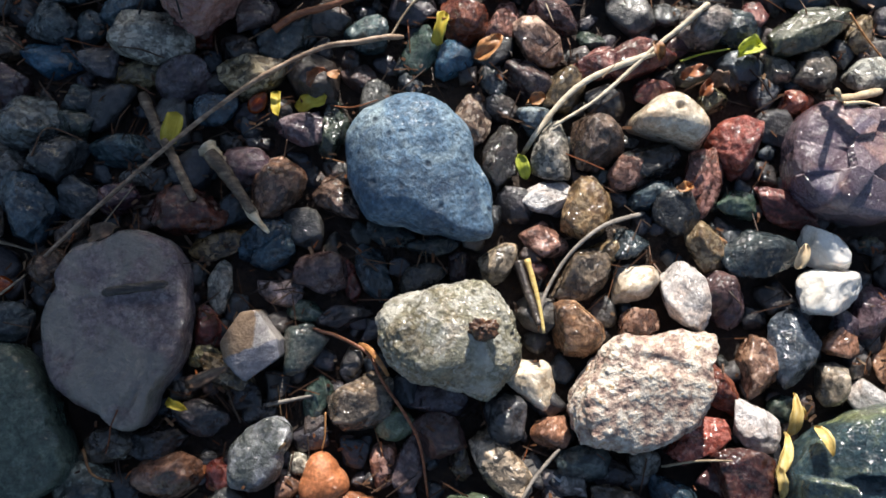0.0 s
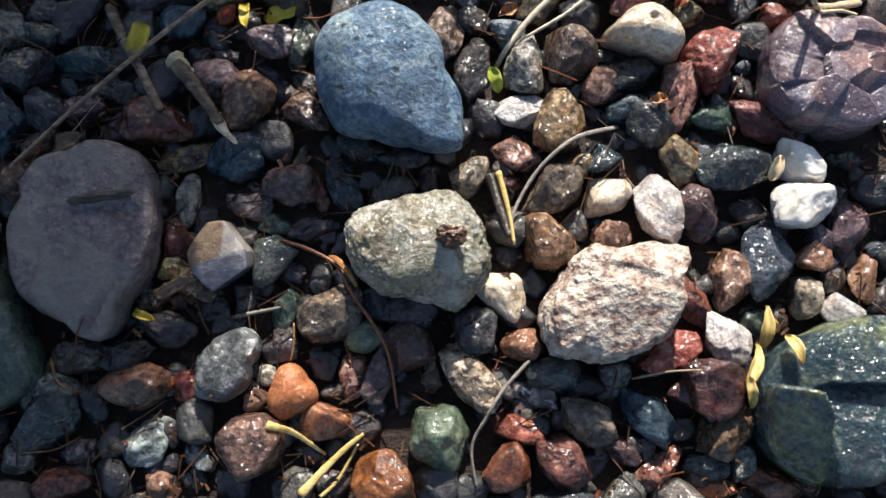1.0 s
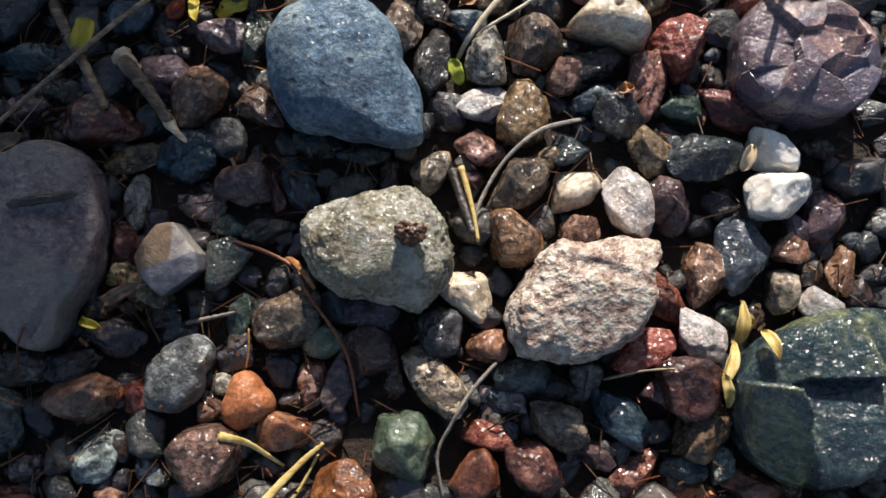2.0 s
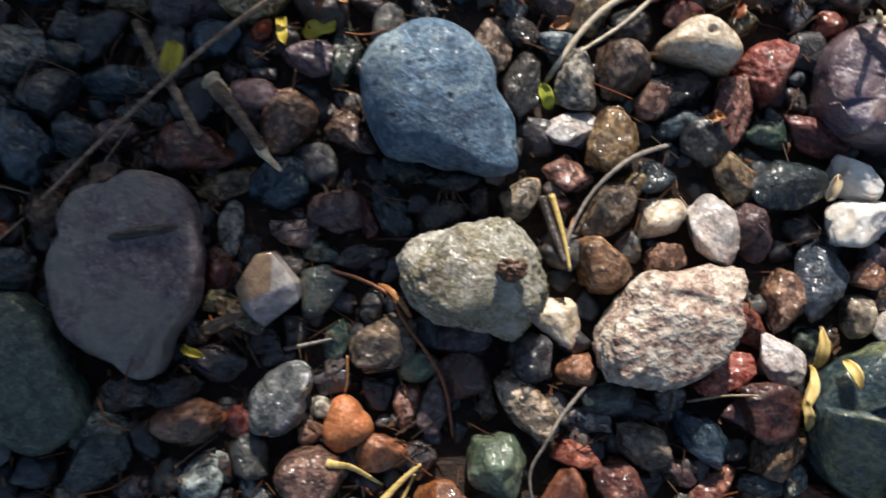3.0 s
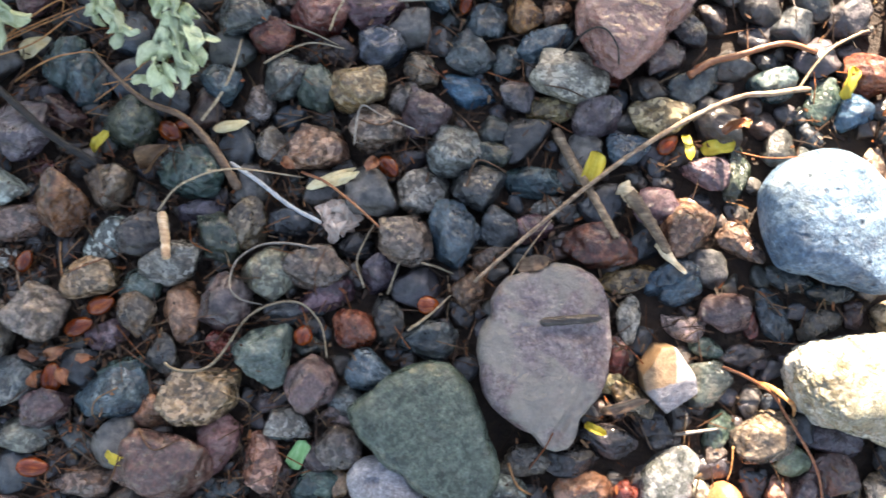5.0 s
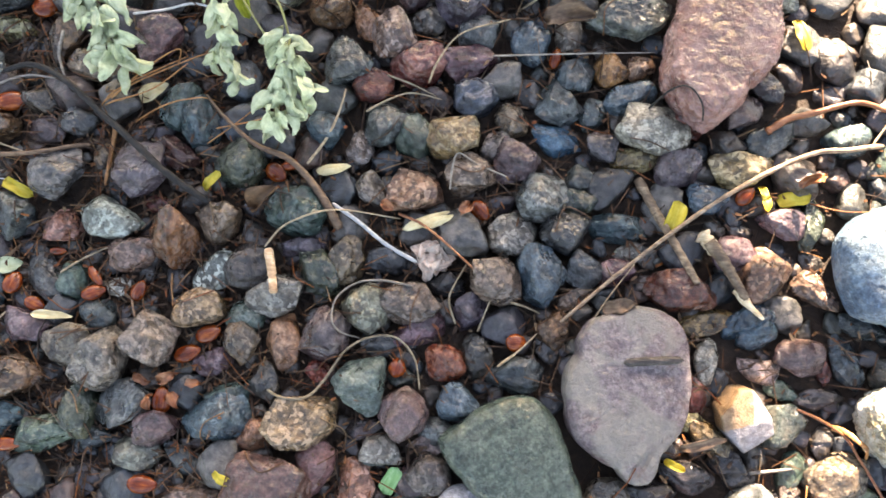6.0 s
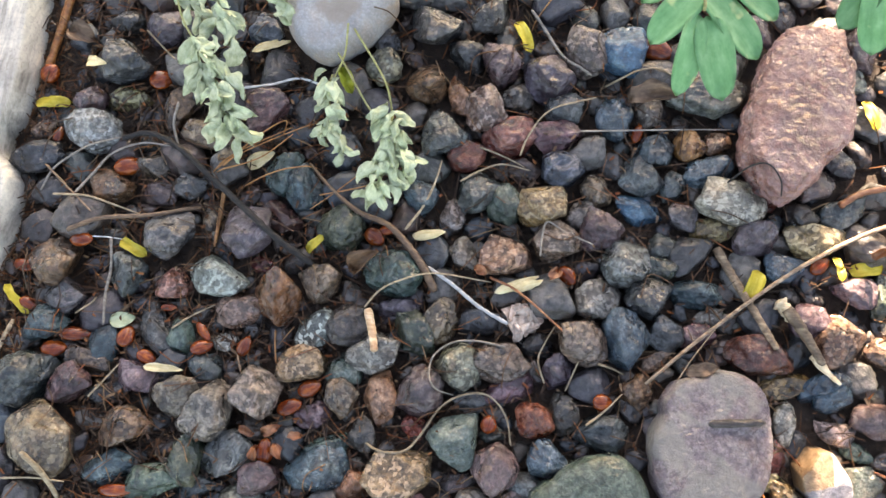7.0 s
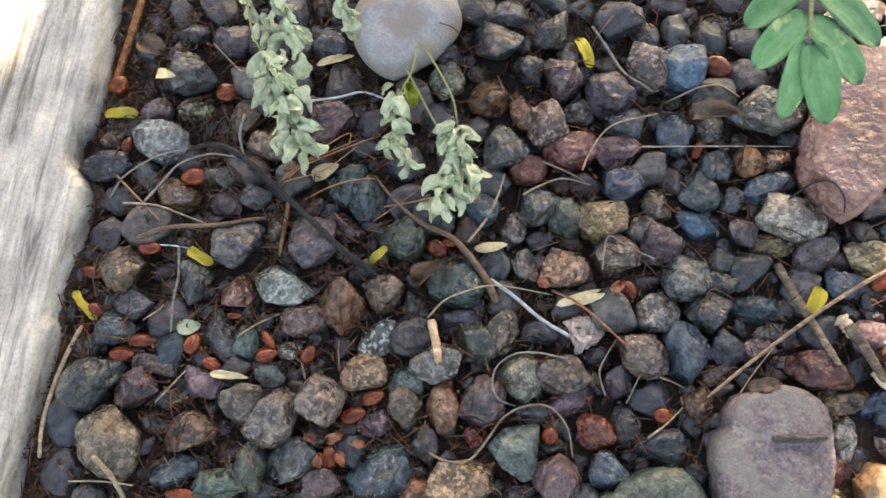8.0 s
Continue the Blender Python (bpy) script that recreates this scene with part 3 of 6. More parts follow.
outlined_stone("quartz_stone", 0.0205, 0.0770, [(146, 24.8), (119, 19.5), (86, 20), (58, 26), (39, 25.2), (17, 25.6), (2, 26.2), (-20, 28), (-35, 27), (-55, 27), (-71, 20), (-102, 17.4), (-128, 20.3), (-154, 22.8), (178, 25), (164, 27)], 32, STONE["big_quartz"], "pale olive and white quartz stone with rough top", 4, edge=3.0, rough=0.016, cuts=6, ridge=0.03, ease=3, level=7)
outlined_stone("granite_stone", 0.0955, 0.0595, [(110, 21.8), (92, 19.5), (75, 21.2), (46, 29.7), (37, 34.3), (29, 31.6), (20, 25), (-14, 22.2), (-36, 21.5), (-59, 20.4), (-80, 20.8), (-118, 24.4), (-141, 31.3), (-159, 29.4), (-175, 27.6), (163, 22.5), (135, 21.9)], 30, GRANITE, "pale pink granite lump with a crumbly surface", 5, edge=3.2, rough=0.026, ridge=0.015, level=7, ease=3, cuts=3, dents=[(0.0990, 0.0690, 24, 6, -12, 2.0)])
outlined_stone("red_stone", -0.0745, 0.2390, [(97, 42), (83, 43.5), (69, 44), (58, 35.5), (25, 24.2), (-9, 22.9), (-37, 25.2), (-64, 26), (-79, 34), (-89, 39), (-98, 44), (-109, 40.5), (-122, 38), (-134, 34.5), (-156, 25.6), (157, 22), (134, 26.6), (108, 37.8)], 38, STONE["big_red"], "large reddish wet stone with glistening pits", 6, edge=3.0, rough=0.018, ridge=0.028, level=7, cuts=6)
outlined_stone("grey_stone", -0.2985, 0.2660, [(190, 28), (215, 27), (237, 26), (262, 25.5), (283, 21), (300, 19), (330, 20), (352, 22), (18, 29), (40, 30), (80, 25), (112, 26), (159, 29)], 36, STONE["big_grey"], "smooth rounded grey river stone with a brownish end", 7, edge=2.5, rough=0.005, cuts=3)
outlined_stone("split_stone", 0.1788, 0.1489, [(-148, 25.5), (-121, 24.0), (-97, 22.5), (-65, 25.4), (-18, 27.5), (32, 26.4), (62, 24.0), (87, 20.0), (98, 22.5), (124, 27), (149, 26.5), (170, 24.5)], 29, SPLIT, "broken purple-red stone with split faces", 8, edge=4.5, rough=0.005, level=7, ease=2, cuts=3, ledges=16, step=0.22)
outlined_stone("dark_stone", 0.1827, 0.0251, [(152, 33.0), (175, 36.5), (195, 37), (215, 37), (236, 35.5), (259, 30), (273, 28), (295, 29.5), (336, 34), (19, 37.5), (50, 36), (74, 32.5), (98, 29), (120, 28.5), (140, 31)], 32, MOTTLED, "dark green wet rock with pale mottling", 9, edge=5.0, rough=0.006, level=7, ease=2, cuts=4, ledges=7, step=0.16)
big_stone("cream_stone", 0.1097, 0.1657, [(-169, 15.3), (-107, 7.9), (-105, 7.9), (-45, 14.3), (20, 11.6), (54, 10.4), (99, 9.7), (135, 12.1)], 22, STONE["cream"], "cream-coloured wedge-shaped stone with a dark pit", 10, level=6, soft=14.0, rough=0.012, dents=[(0.1100, 0.1690, 3.0, 3.0, 0, 2.2)])
big_stone("faceted_stone", -0.0524, 0.0742, [(-166, 10.0), (-131, 10.5), (-53, 10.3), (9, 10.7), (39, 9.3), (99, 12.5), (149, 10.1)], 22, FACED, "faceted stone with tan, white and grey faces", 11, level=6, soft=50.0, rough=0.006, crown=0.45, cuts=3)
outlined_stone("pitted_stone", -0.1610, 0.0195, [(121, 13.5), (69, 11.2), (13, 11.3), (-22, 17.3), (-46, 15.9), (-90, 10.5), (-125, 10.4), (164, 16.6), (144, 16.1)], 22, STONE["pitted"], "whitish stone with small dark pits", 12, edge=2.8, rough=0.02, cuts=2, dents=[(-0.1660, 0.0230, 5.5, 3.4, 11, 2.4), (-0.1620, 0.0280, 3.2, 3.2, 18, 1.5), (-0.1510, 0.0130, 8, 4, -40, 2.2)])
big_stone("streaked_stone", -0.0373, 0.0049, [(-144, 10.8), (-124, 11.3), (-63, 11.4), (-29, 10.8), (14, 12.0), (67, 11.6), (100, 10.4), (140, 11.9), (-169, 12.0)], 24, STONE["brown"], "grey-brown stone with a white streak", 13, level=6, soft=22.0, rough=0.012)

# ---------------------------------------------------------------- pebbles of the top layer
pebble(-0.4130, 0.2560, 17.1, 12.4, 7, "slate")
pebble(-0.3910, 0.2530, 21.1, 18.4, 5, "violet")
pebble(-0.4070, 0.2330, 21.6, 24.2, 103, "slate")
pebble(-0.4040, 0.2150, 22.6, 11.4, 13, "ochre")
pebble(-0.4230, 0.2110, 16.0, 13.3, 4, "violet")
pebble(-0.4190, 0.1950, 31.4, 19.9, -22, "pale")
pebble(-0.3760, 0.2130, 27.9, 13.6, 75, "brown")
pebble(-0.3570, 0.1990, 28.1, 14.0, -4, "brown")
pebble(-0.3310, 0.2160, 22.8, 20.6, 29, "violet")
pebble(-0.3840, 0.1800, 19.4, 13.3, 12, "grey")
pebble(-0.4040, 0.1670, 24.1, 18.0, -5, "brown")
pebble(-0.3780, 0.1670, 16.1, 12.2, 7, "violet")
pebble(-0.3620, 0.1720, 15.1, 14.3, 8, "slate")
pebble(-0.3680, 0.1460, 26.2, 23.3, 7, "slate")
pebble(-0.3490, 0.1560, 17.0, 11.0, 93, "grey")
pebble(-0.3280, 0.1520, 25.0, 22.0, 92, "violet")
pebble(-0.3140, 0.1620, 21.2, 14.0, -8, "red")
pebble(-0.3180, 0.1850, 21.8, 14.9, 74, "green")
pebble(-0.3050, 0.1780, 23.1, 17.0, 95, "blue")
pebble(-0.3390, 0.2580, 18.1, 16.1, 6, "blue")
pebble(-0.4210, 0.1250, 22.8, 21.6, 29, "brown")
pebble(-0.4460, 0.1940, 15.0, 12.0, 90, "brown")
pebble(-0.4440, 0.1770, 26.2, 14.9, 18, "black")
pebble(-0.2760, 0.2600, 14.0, 13.2, 4, "slate")
pebble(-0.2750, 0.2440, 17.1, 18.2, 7, "grey")
pebble(-0.2510, 0.2690, 24.2, 23.2, 7, "slate")
pebble(-0.2250, 0.2780, 18.1, 17.3, 6, "grey")
pebble(-0.2530, 0.2390, 19.2, 19.2, 9, "brown")
pebble(-0.2340, 0.2330, 22.0, 12.2, -39, "tan")
pebble(-0.2210, 0.2280, 22.1, 20.1, 95, "pink")
pebble(-0.2340, 0.2560, 17.1, 17.3, 7, "slate")
pebble(-0.2160, 0.2510, 19.1, 19.2, 6, "violet")
pebble(-0.1920, 0.2470, 23.2, 21.2, 7, "violet")
pebble(-0.2070, 0.2380, 15.1, 15.1, 8, "grey")
pebble(-0.1830, 0.2340, 18.1, 16.1, 6, "slate")
pebble(-0.2400, 0.2130, 21.1, 22.2, 5, "slate")
pebble(-0.2080, 0.2150, 25.3, 19.9, 18, "red")
pebble(-0.2280, 0.2040, 18.1, 16.1, 6, "red")
pebble(-0.1860, 0.2180, 25.0, 17.0, 2, "violet")
pebble(-0.1820, 0.2020, 20.6, 17.5, -23, "blue")
pebble(-0.2200, 0.1870, 22.1, 19.6, 18, "slate")
pebble(-0.2070, 0.1820, 19.0, 16.0, 87, "green")
pebble(-0.1890, 0.1830, 23.2, 19.2, 7, "tan")
pebble(-0.2310, 0.1730, 16.0, 12.0, 94, "grey")
pebble(-0.2470, 0.1800, 16.1, 16.1, 7, "blue")
pebble(-0.2840, 0.1600, 23.2, 20.2, 7, "green")
pebble(-0.2040, 0.1570, 25.2, 18.1, 7, "pink")
pebble(-0.1790, 0.1660, 23.0, 19.0, -2, "brown")
pebble(-0.1690, 0.1810, 16.1, 13.4, 30, "grey")
pebble(-0.2230, 0.1560, 16.1, 13.2, 97, "brown")
pebble(-0.2550, 0.1410, 27.0, 21.0, 2, "green")
pebble(-0.2900, 0.1320, 20.2, 18.2, 9, "brown")
pebble(-0.1750, 0.2630, 25.1, 21.1, 95, "grey")
pebble(-0.1590, 0.2670, 25.0, 23.8, -16, "deep_blue")
pebble(-0.1590, 0.2300, 19.0, 17.0, 87, "blue")
pebble(-0.1420, 0.2370, 17.5, 14.8, 66, "grey")
pebble(-0.1160, 0.2480, 36.2, 22.1, 6, "slate")
pebble(-0.1010, 0.2660, 17.0, 11.0, 87, "grey")
pebble(-0.0940, 0.2820, 17.1, 18.0, 7, "violet")
pebble(-0.0860, 0.2040, 21.2, 19.0, 8, "red")
pebble(-0.0590, 0.2080, 16.1, 14.0, 7, "violet")
pebble(-0.1370, 0.2170, 18.4, 15.7, 29, "blue")
pebble(-0.1210, 0.2210, 15.2, 14.3, -23, "tan")
pebble(-0.1070, 0.2250, 13.0, 11.0, 4, "pink")
pebble(-0.1110, 0.2100, 23.6, 14.8, 36, "blue")
pebble(-0.1430, 0.2030, 21.0, 17.5, -25, "slate")
pebble(-0.1270, 0.2000, 14.3, 11.2, 65, "blue")
pebble(-0.0990, 0.1960, 29.7, 21.5, -20, "pale")
pebble(-0.1420, 0.1870, 22.6, 13.3, -13, "deep_blue")
pebble(-0.1630, 0.1940, 15.7, 13.9, -27, "grey")
pebble(-0.1590, 0.1750, 20.1, 19.1, 6, "violet")
pebble(-0.1210, 0.1860, 14.1, 14.0, 8, "slate")
pebble(-0.1060, 0.1820, 20.0, 11.0, 0, "ochre")
pebble(-0.0650, 0.1930, 16.1, 12.0, 7, "black")
pebble(-0.0510, 0.2200, 13.2, 13.0, 9, "black")
pebble(-0.0430, 0.2830, 25.2, 17.0, 83, "violet")
pebble(-0.0460, 0.2650, 14.0, 13.0, 4, "grey")
pebble(-0.0590, 0.1820, 26.7, 16.1, 13, "ochre")
pebble(-0.0870, 0.1790, 20.1, 16.0, 6, "violet")
pebble(-0.1300, 0.1710, 14.1, 12.0, 8, "slate")
pebble(-0.0470, 0.1970, 25.1, 13.9, 29, "blue")
pebble(-0.3840, 0.1250, 21.6, 17.1, 103, "slate")
pebble(-0.3620, 0.1230, 16.1, 14.3, 7, "pink")
pebble(-0.3400, 0.1290, 29.0, 18.1, 2, "pale")
pebble(-0.3200, 0.1380, 13.2, 8.1, 9, "red")
pebble(-0.3260, 0.1140, 24.2, 16.3, 7, "brown")
pebble(-0.3090, 0.1220, 25.3, 21.2, 99, "rust")
pebble(-0.4140, 0.1100, 21.2, 17.3, 8, "slate")
pebble(-0.4200, 0.0960, 20.2, 16.5, 9, "blue")
pebble(-0.3900, 0.0890, 17.5, 13.2, 103, "blue")
pebble(-0.3660, 0.0990, 25.5, 13.6, -48, "slate")
pebble(-0.3520, 0.0990, 16.1, 14.3, 83, "green")
pebble(-0.3400, 0.0850, 18.4, 14.1, -13, "blue")
pebble(-0.3320, 0.0980, 11.4, 8.5, 15, "pale")
pebble(-0.4240, 0.0680, 26.3, 25.3, 81, "blue")
pebble(-0.4020, 0.0700, 22.1, 18.4, 18, "violet")
pebble(-0.3960, 0.0820, 23.2, 13.0, -7, "brown")
pebble(-0.3710, 0.0760, 21.2, 13.9, -19, "violet")
pebble(-0.3860, 0.0660, 18.1, 10.2, 6, "slate")
pebble(-0.3490, 0.0690, 22.2, 19.4, 8, "brown")
pebble(-0.3320, 0.0660, 26.9, 21.8, 75, "grey")
pebble(-0.3110, 0.0770, 23.5, 23.2, 102, "grey")
pebble(-0.2930, 0.0930, 22.2, 16.3, 8, "ochre")
pebble(-0.3710, 0.0530, 24.2, 18.4, 7, "brown")
pebble(-0.4080, 0.0420, 34.0, 27.3, -30, "brown")
pebble(-0.3760, 0.0330, 24.0, 15.2, 17, "blue")
pebble(-0.3400, 0.0420, 25.1, 16.0, 95, "green")
pebble(-0.3210, 0.0470, 24.8, 17.7, 40, "slate")
pebble(-0.3530, 0.0300, 26.3, 15.5, 9, "green")
pebble(-0.3040, 0.0380, 19.2, 15.3, 9, "violet")
pebble(-0.3320, 0.0310, 19.1, 10.2, 6, "blue")
pebble(-0.2890, 0.1100, 21.5, 15.2, 68, "speckled")
pebble(-0.2730, 0.1140, 21.2, 19.2, 8, "black")
pebble(-0.2580, 0.1030, 26.4, 17.8, 37, "grey")
pebble(-0.2420, 0.1150, 25.1, 15.7, -61, "green")
pebble(-0.2500, 0.1250, 20.0, 11.0, 3, "violet")
pebble(-0.2300, 0.1220, 22.0, 16.0, 93, "brown")
pebble(-0.2720, 0.0930, 18.1, 15.1, 6, "green")
pebble(-0.2120, 0.1240, 19.2, 13.2, 9, "black")
pebble(-0.2180, 0.1010, 22.2, 21.1, 8, "grey")
pebble(-0.1990, 0.1060, 27.0, 18.0, 0, "brown")
pebble(-0.2530, 0.0820, 25.0, 15.0, 92, "rust")
pebble(-0.2350, 0.0880, 23.0, 21.0, 88, "violet")
pebble(-0.1950, 0.0940, 25.1, 12.1, 23, "violet")
pebble(-0.1810, 0.0820, 17.8, 15.8, -52, "rose")
pebble(-0.1670, 0.0860, 19.0, 13.0, 90, "slate")
pebble(-0.2350, 0.0710, 12.8, 10.0, -51, "rose")
pebble(-0.2170, 0.0670, 24.2, 22.2, 97, "jade")
pebble(-0.1970, 0.0580, 22.1, 22.2, 95, "lilac")
pebble(-0.1730, 0.0660, 17.1, 17.1, 97, "blue")
pebble(-0.1810, 0.0520, 15.3, 11.0, 11, "grey")
pebble(-0.2390, 0.0500, 30.4, 23.3, 27, "ochre")
pebble(-0.2780, 0.0460, 29.3, 20.2, 8, "blue")
pebble(-0.2590, 0.0410, 19.2, 14.1, 9, "tan")
pebble(-0.2740, 0.0570, 21.2, 10.2, 8, "green")
pebble(-0.2840, 0.0700, 17.1, 12.2, 7, "violet")
pebble(-0.2710, 0.0800, 19.2, 15.1, 99, "brown")
pebble(-0.2580, 0.0640, 16.3, 13.2, 79, "slate")
pebble(-0.1500, 0.0800, 24.2, 16.1, 7, "slate")
pebble(-0.2100, 0.0860, 18.1, 10.2, 6, "slate")
pebble(-0.1990, 0.0730, 12.2, 8.1, 9, "slate")
pebble(-0.1720, 0.1060, 18.1, 14.0, 84, "violet")
pebble(-0.1630, 0.1200, 21.2, 20.1, 8, "brown")
pebble(-0.1840, 0.1160, 16.1, 11.0, 7, "black")
pebble(-0.1460, 0.1600, 22.2, 21.1, 8, "grey")
pebble(-0.1570, 0.1410, 21.8, 18.7, 16, "grey")
pebble(-0.1340, 0.1450, 22.2, 19.1, 8, "black")
pebble(-0.1290, 0.1610, 14.1, 13.0, 8, "green")
pebble(-0.1430, 0.1240, 26.0, 21.0, 90, "blue")
pebble(-0.1250, 0.1290, 17.0, 14.9, -45, "slate")
pebble(-0.1110, 0.1500, 25.2, 13.0, 7, "blue")
pebble(-0.1100, 0.1300, 16.1, 12.0, 7, "violet")
pebble(-0.1050, 0.1400, 13.2, 8.1, 9, "pale")
pebble(-0.1270, 0.1170, 17.0, 8.9, 28, "brown")
pebble(-0.0820, 0.1250, 29.3, 17.0, 8, "red")
pebble(-0.1360, 0.1020, 18.1, 14.0, 84, "brown")
pebble(-0.0730, 0.1670, 17.1, 13.0, 7, "blue")
pebble(-0.0480, 0.1360, 23.3, 19.1, 47, "pink")
pebble(-0.0680, 0.1130, 25.1, 10.4, 23, "ochre")
pebble(-0.0510, 0.1140, 22.2, 13.6, 36, "blue")
pebble(-0.0390, 0.1600, 21.0, 14.1, -3, "violet")
pebble(-0.0600, 0.1440, 18.2, 15.0, 9, "violet")
pebble(-0.0130, 0.2000, 16.6, 14.4, 33, "blue")
pebble(0.0080, 0.1950, 19.2, 13.2, 81, "green")
pebble(0.0240, 0.2070, 20.6, 17.2, -39, "rose")
pebble(0.0420, 0.2090, 18.1, 14.1, 84, "pink")
pebble(0.0630, 0.2110, 21.0, 13.4, -25, "violet")
pebble(0.0560, 0.1990, 23.7, 17.0, -28, "pink")
pebble(0.0800, 0.2010, 14.6, 8.2, -16, "green")
pebble(0.0820, 0.1910, 23.5, 13.3, 12, "red")
pebble(0.0520, 0.1840, 22.8, 13.0, -23, "violet")
pebble(0.0670, 0.1790, 20.0, 13.5, 53, "ochre")
pebble(0.0220, 0.1910, 15.0, 14.0, 0, "deep_blue")
pebble(0.0380, 0.1820, 14.1, 11.0, 82, "slate")
pebble(0.0290, 0.1650, 23.3, 15.3, 80, "pink")
pebble(0.0420, 0.1710, 14.6, 10.4, -16, "black")
pebble(0.0550, 0.1660, 14.0, 11.0, 4, "pale")
pebble(0.0620, 0.1530, 22.2, 15.1, 82, "pale")
pebble(0.0410, 0.1500, 25.3, 14.0, 81, "black")
pebble(0.0800, 0.1560, 23.3, 20.2, 80, "brown")
pebble(0.0920, 0.1450, 15.0, 13.0, 4, "pink")
pebble(0.0600, 0.1340, 22.2, 12.0, 8, "white")
pebble(0.0760, 0.1290, 22.8, 18.4, 75, "tan")
pebble(0.0590, 0.1170, 18.4, 12.5, -29, "pink")
pebble(0.0930, 0.1590, 10.0, 5.1, 6, "grey")
pebble(0.1020, 0.1500, 26.0, 13.3, 16, "black")
pebble(0.1040, 0.1800, 17.3, 11.2, 10, "red")
pebble(0.0990, 0.1930, 27.7, 15.3, 13, "red")
pebble(0.1140, 0.1990, 11.7, 8.9, 59, "red")
pebble(0.1030, 0.1370, 20.2, 10.4, 20, "blue")
pebble(0.1110, 0.1300, 19.2, 17.1, 81, "black")
pebble(0.1210, 0.1440, 21.5, 12.6, 68, "pink")
pebble(0.1250, 0.2080, 21.0, 18.0, 0, "grey")
pebble(0.1110, 0.2140, 14.0, 10.0, 4, "grey")
pebble(0.1220, 0.1190, 20.5, 11.3, -43, "tan")
pebble(-0.0230, 0.1310, 20.5, 12.7, -43, "pink")
pebble(-0.0260, 0.1610, 25.1, 11.0, 85, "green")
pebble(-0.0080, 0.1020, 25.1, 11.2, -67, "blue")
pebble(-0.0290, 0.1020, 20.0, 15.0, 0, "violet")
pebble(-0.0170, 0.1000, 17.1, 6.1, -83, "red")
pebble(-0.0450, 0.0950, 17.5, 10.4, -13, "pale")
pebble(-0.0680, 0.0960, 20.0, 9.0, 87, "pale")
pebble(-0.0470, 0.1110, 17.9, 14.3, 63, "blue")
pebble(0.0110, 0.1020, 19.7, 10.8, 24, "slate")
pebble(0.0250, 0.1060, 11.2, 8.1, 80, "violet")
pebble(0.0400, 0.1080, 18.0, 12.2, 56, "pale")
pebble(-0.0340, 0.0870, 14.6, 8.2, -16, "green")
pebble(-0.0190, 0.0850, 20.2, 9.1, 9, "black")
pebble(-0.0710, 0.0800, 16.0, 11.0, 94, "red")
pebble(-0.0340, 0.0730, 19.3, 16.2, 21, "green")
pebble(-0.0620, 0.0620, 22.8, 11.7, -23, "ochre")
pebble(-0.0720, 0.0690, 13.3, 9.2, 13, "ochre")
pebble(-0.0110, 0.0530, 24.5, 19.4, 12, "grey")
pebble(-0.0280, 0.0530, 18.2, 10.2, 81, "green")
pebble(0.0020, 0.0440, 13.5, 11.3, 42, "sage")
outlined_stone("mottled_stone", -0.0480, 0.0335, [(95, 11.5), (66, 14.8), (41, 14.3), (-4, 8.2), (-58, 11.2), (-94, 13.5), (-129, 16), (-162, 11.5), (132, 9.5)], 19, STONE["mottled"], "pale lavender stone with green-black mottling", 15, edge=2.8, rough=0.02, level=6, ease=3, cuts=3)
pebble(-0.0020, 0.0300, 17.5, 10.2, 77, "pink")
pebble(0.0190, 0.0410, 20.1, 16.1, -6, "lilac")
pebble(0.0080, 0.0320, 24.3, 11.2, 81, "violet")
pebble(-0.0810, 0.0250, 23.8, 16.6, 22, "rust")
pebble(-0.0640, 0.0240, 14.0, 11.2, 86, "rose")
pebble(-0.0370, 0.0210, 11.0, 10.0, 0, "rust")
outlined_stone("orange_stone", -0.0235, 0.0235, [(98, 11), (45, 7.2), (-16, 9.4), (-35, 8.6), (-79, 8.0), (-113, 11.2), (-139, 11.2), (165, 8.6), (144, 9.3), (120, 11)], 17, STONE["terracotta"], "smooth orange wedge-shaped pebble in the gravel", 14, edge=2.4, rough=0.006, level=5, ease=3, cuts=1)
pebble(-0.0330, 0.0290, 11.0, 8.1, 0, "pale")
pebble(-0.0870, 0.0360, 22.4, 12.4, 10, "black")
pebble(-0.0730, 0.0460, 22.6, 12.2, -13, "black")
pebble(-0.1060, 0.0350, 20.4, 12.2, 11, "brown")
pebble(-0.1140, 0.0210, 20.2, 16.6, 20, "pale")
pebble(-0.0560, 0.0540, 14.0, 10.0, 0, "black")
pebble(0.0440, 0.0480, 19.2, 17.0, 62, "slate")
pebble(0.0620, 0.0420, 14.8, 13.0, 28, "tan")
pebble(0.0420, 0.0300, 27.8, 14.4, -52, "speckled")
pebble(0.0270, 0.0310, 13.0, 8.1, 86, "brown")
pebble(0.0540, 0.0630, 20.2, 15.0, -33, "cream")
pebble(0.0700, 0.0820, 23.3, 17.0, -47, "tan")
pebble(0.0730, 0.1030, 25.5, 16.6, 26, "grey")
pebble(0.0820, 0.1120, 14.9, 10.6, 48, "tan")
pebble(0.0950, 0.1010, 18.1, 14.1, 6, "cream")
pebble(0.1140, 0.0950, 26.4, 17.0, -65, "white")
pebble(0.1190, 0.0870, 8.1, 5.8, 60, "cream")
pebble(0.0530, 0.1050, 13.6, 8.5, -17, "red")
pebble(0.0950, 0.0850, 14.9, 11.7, 20, "pink")
pebble(0.1250, 0.0980, 16.1, 13.9, 60, "violet")
pebble(0.1170, 0.0420, 24.2, 13.0, 24, "rose")
pebble(0.0970, 0.0320, 11.7, 10.4, 20, "pale")
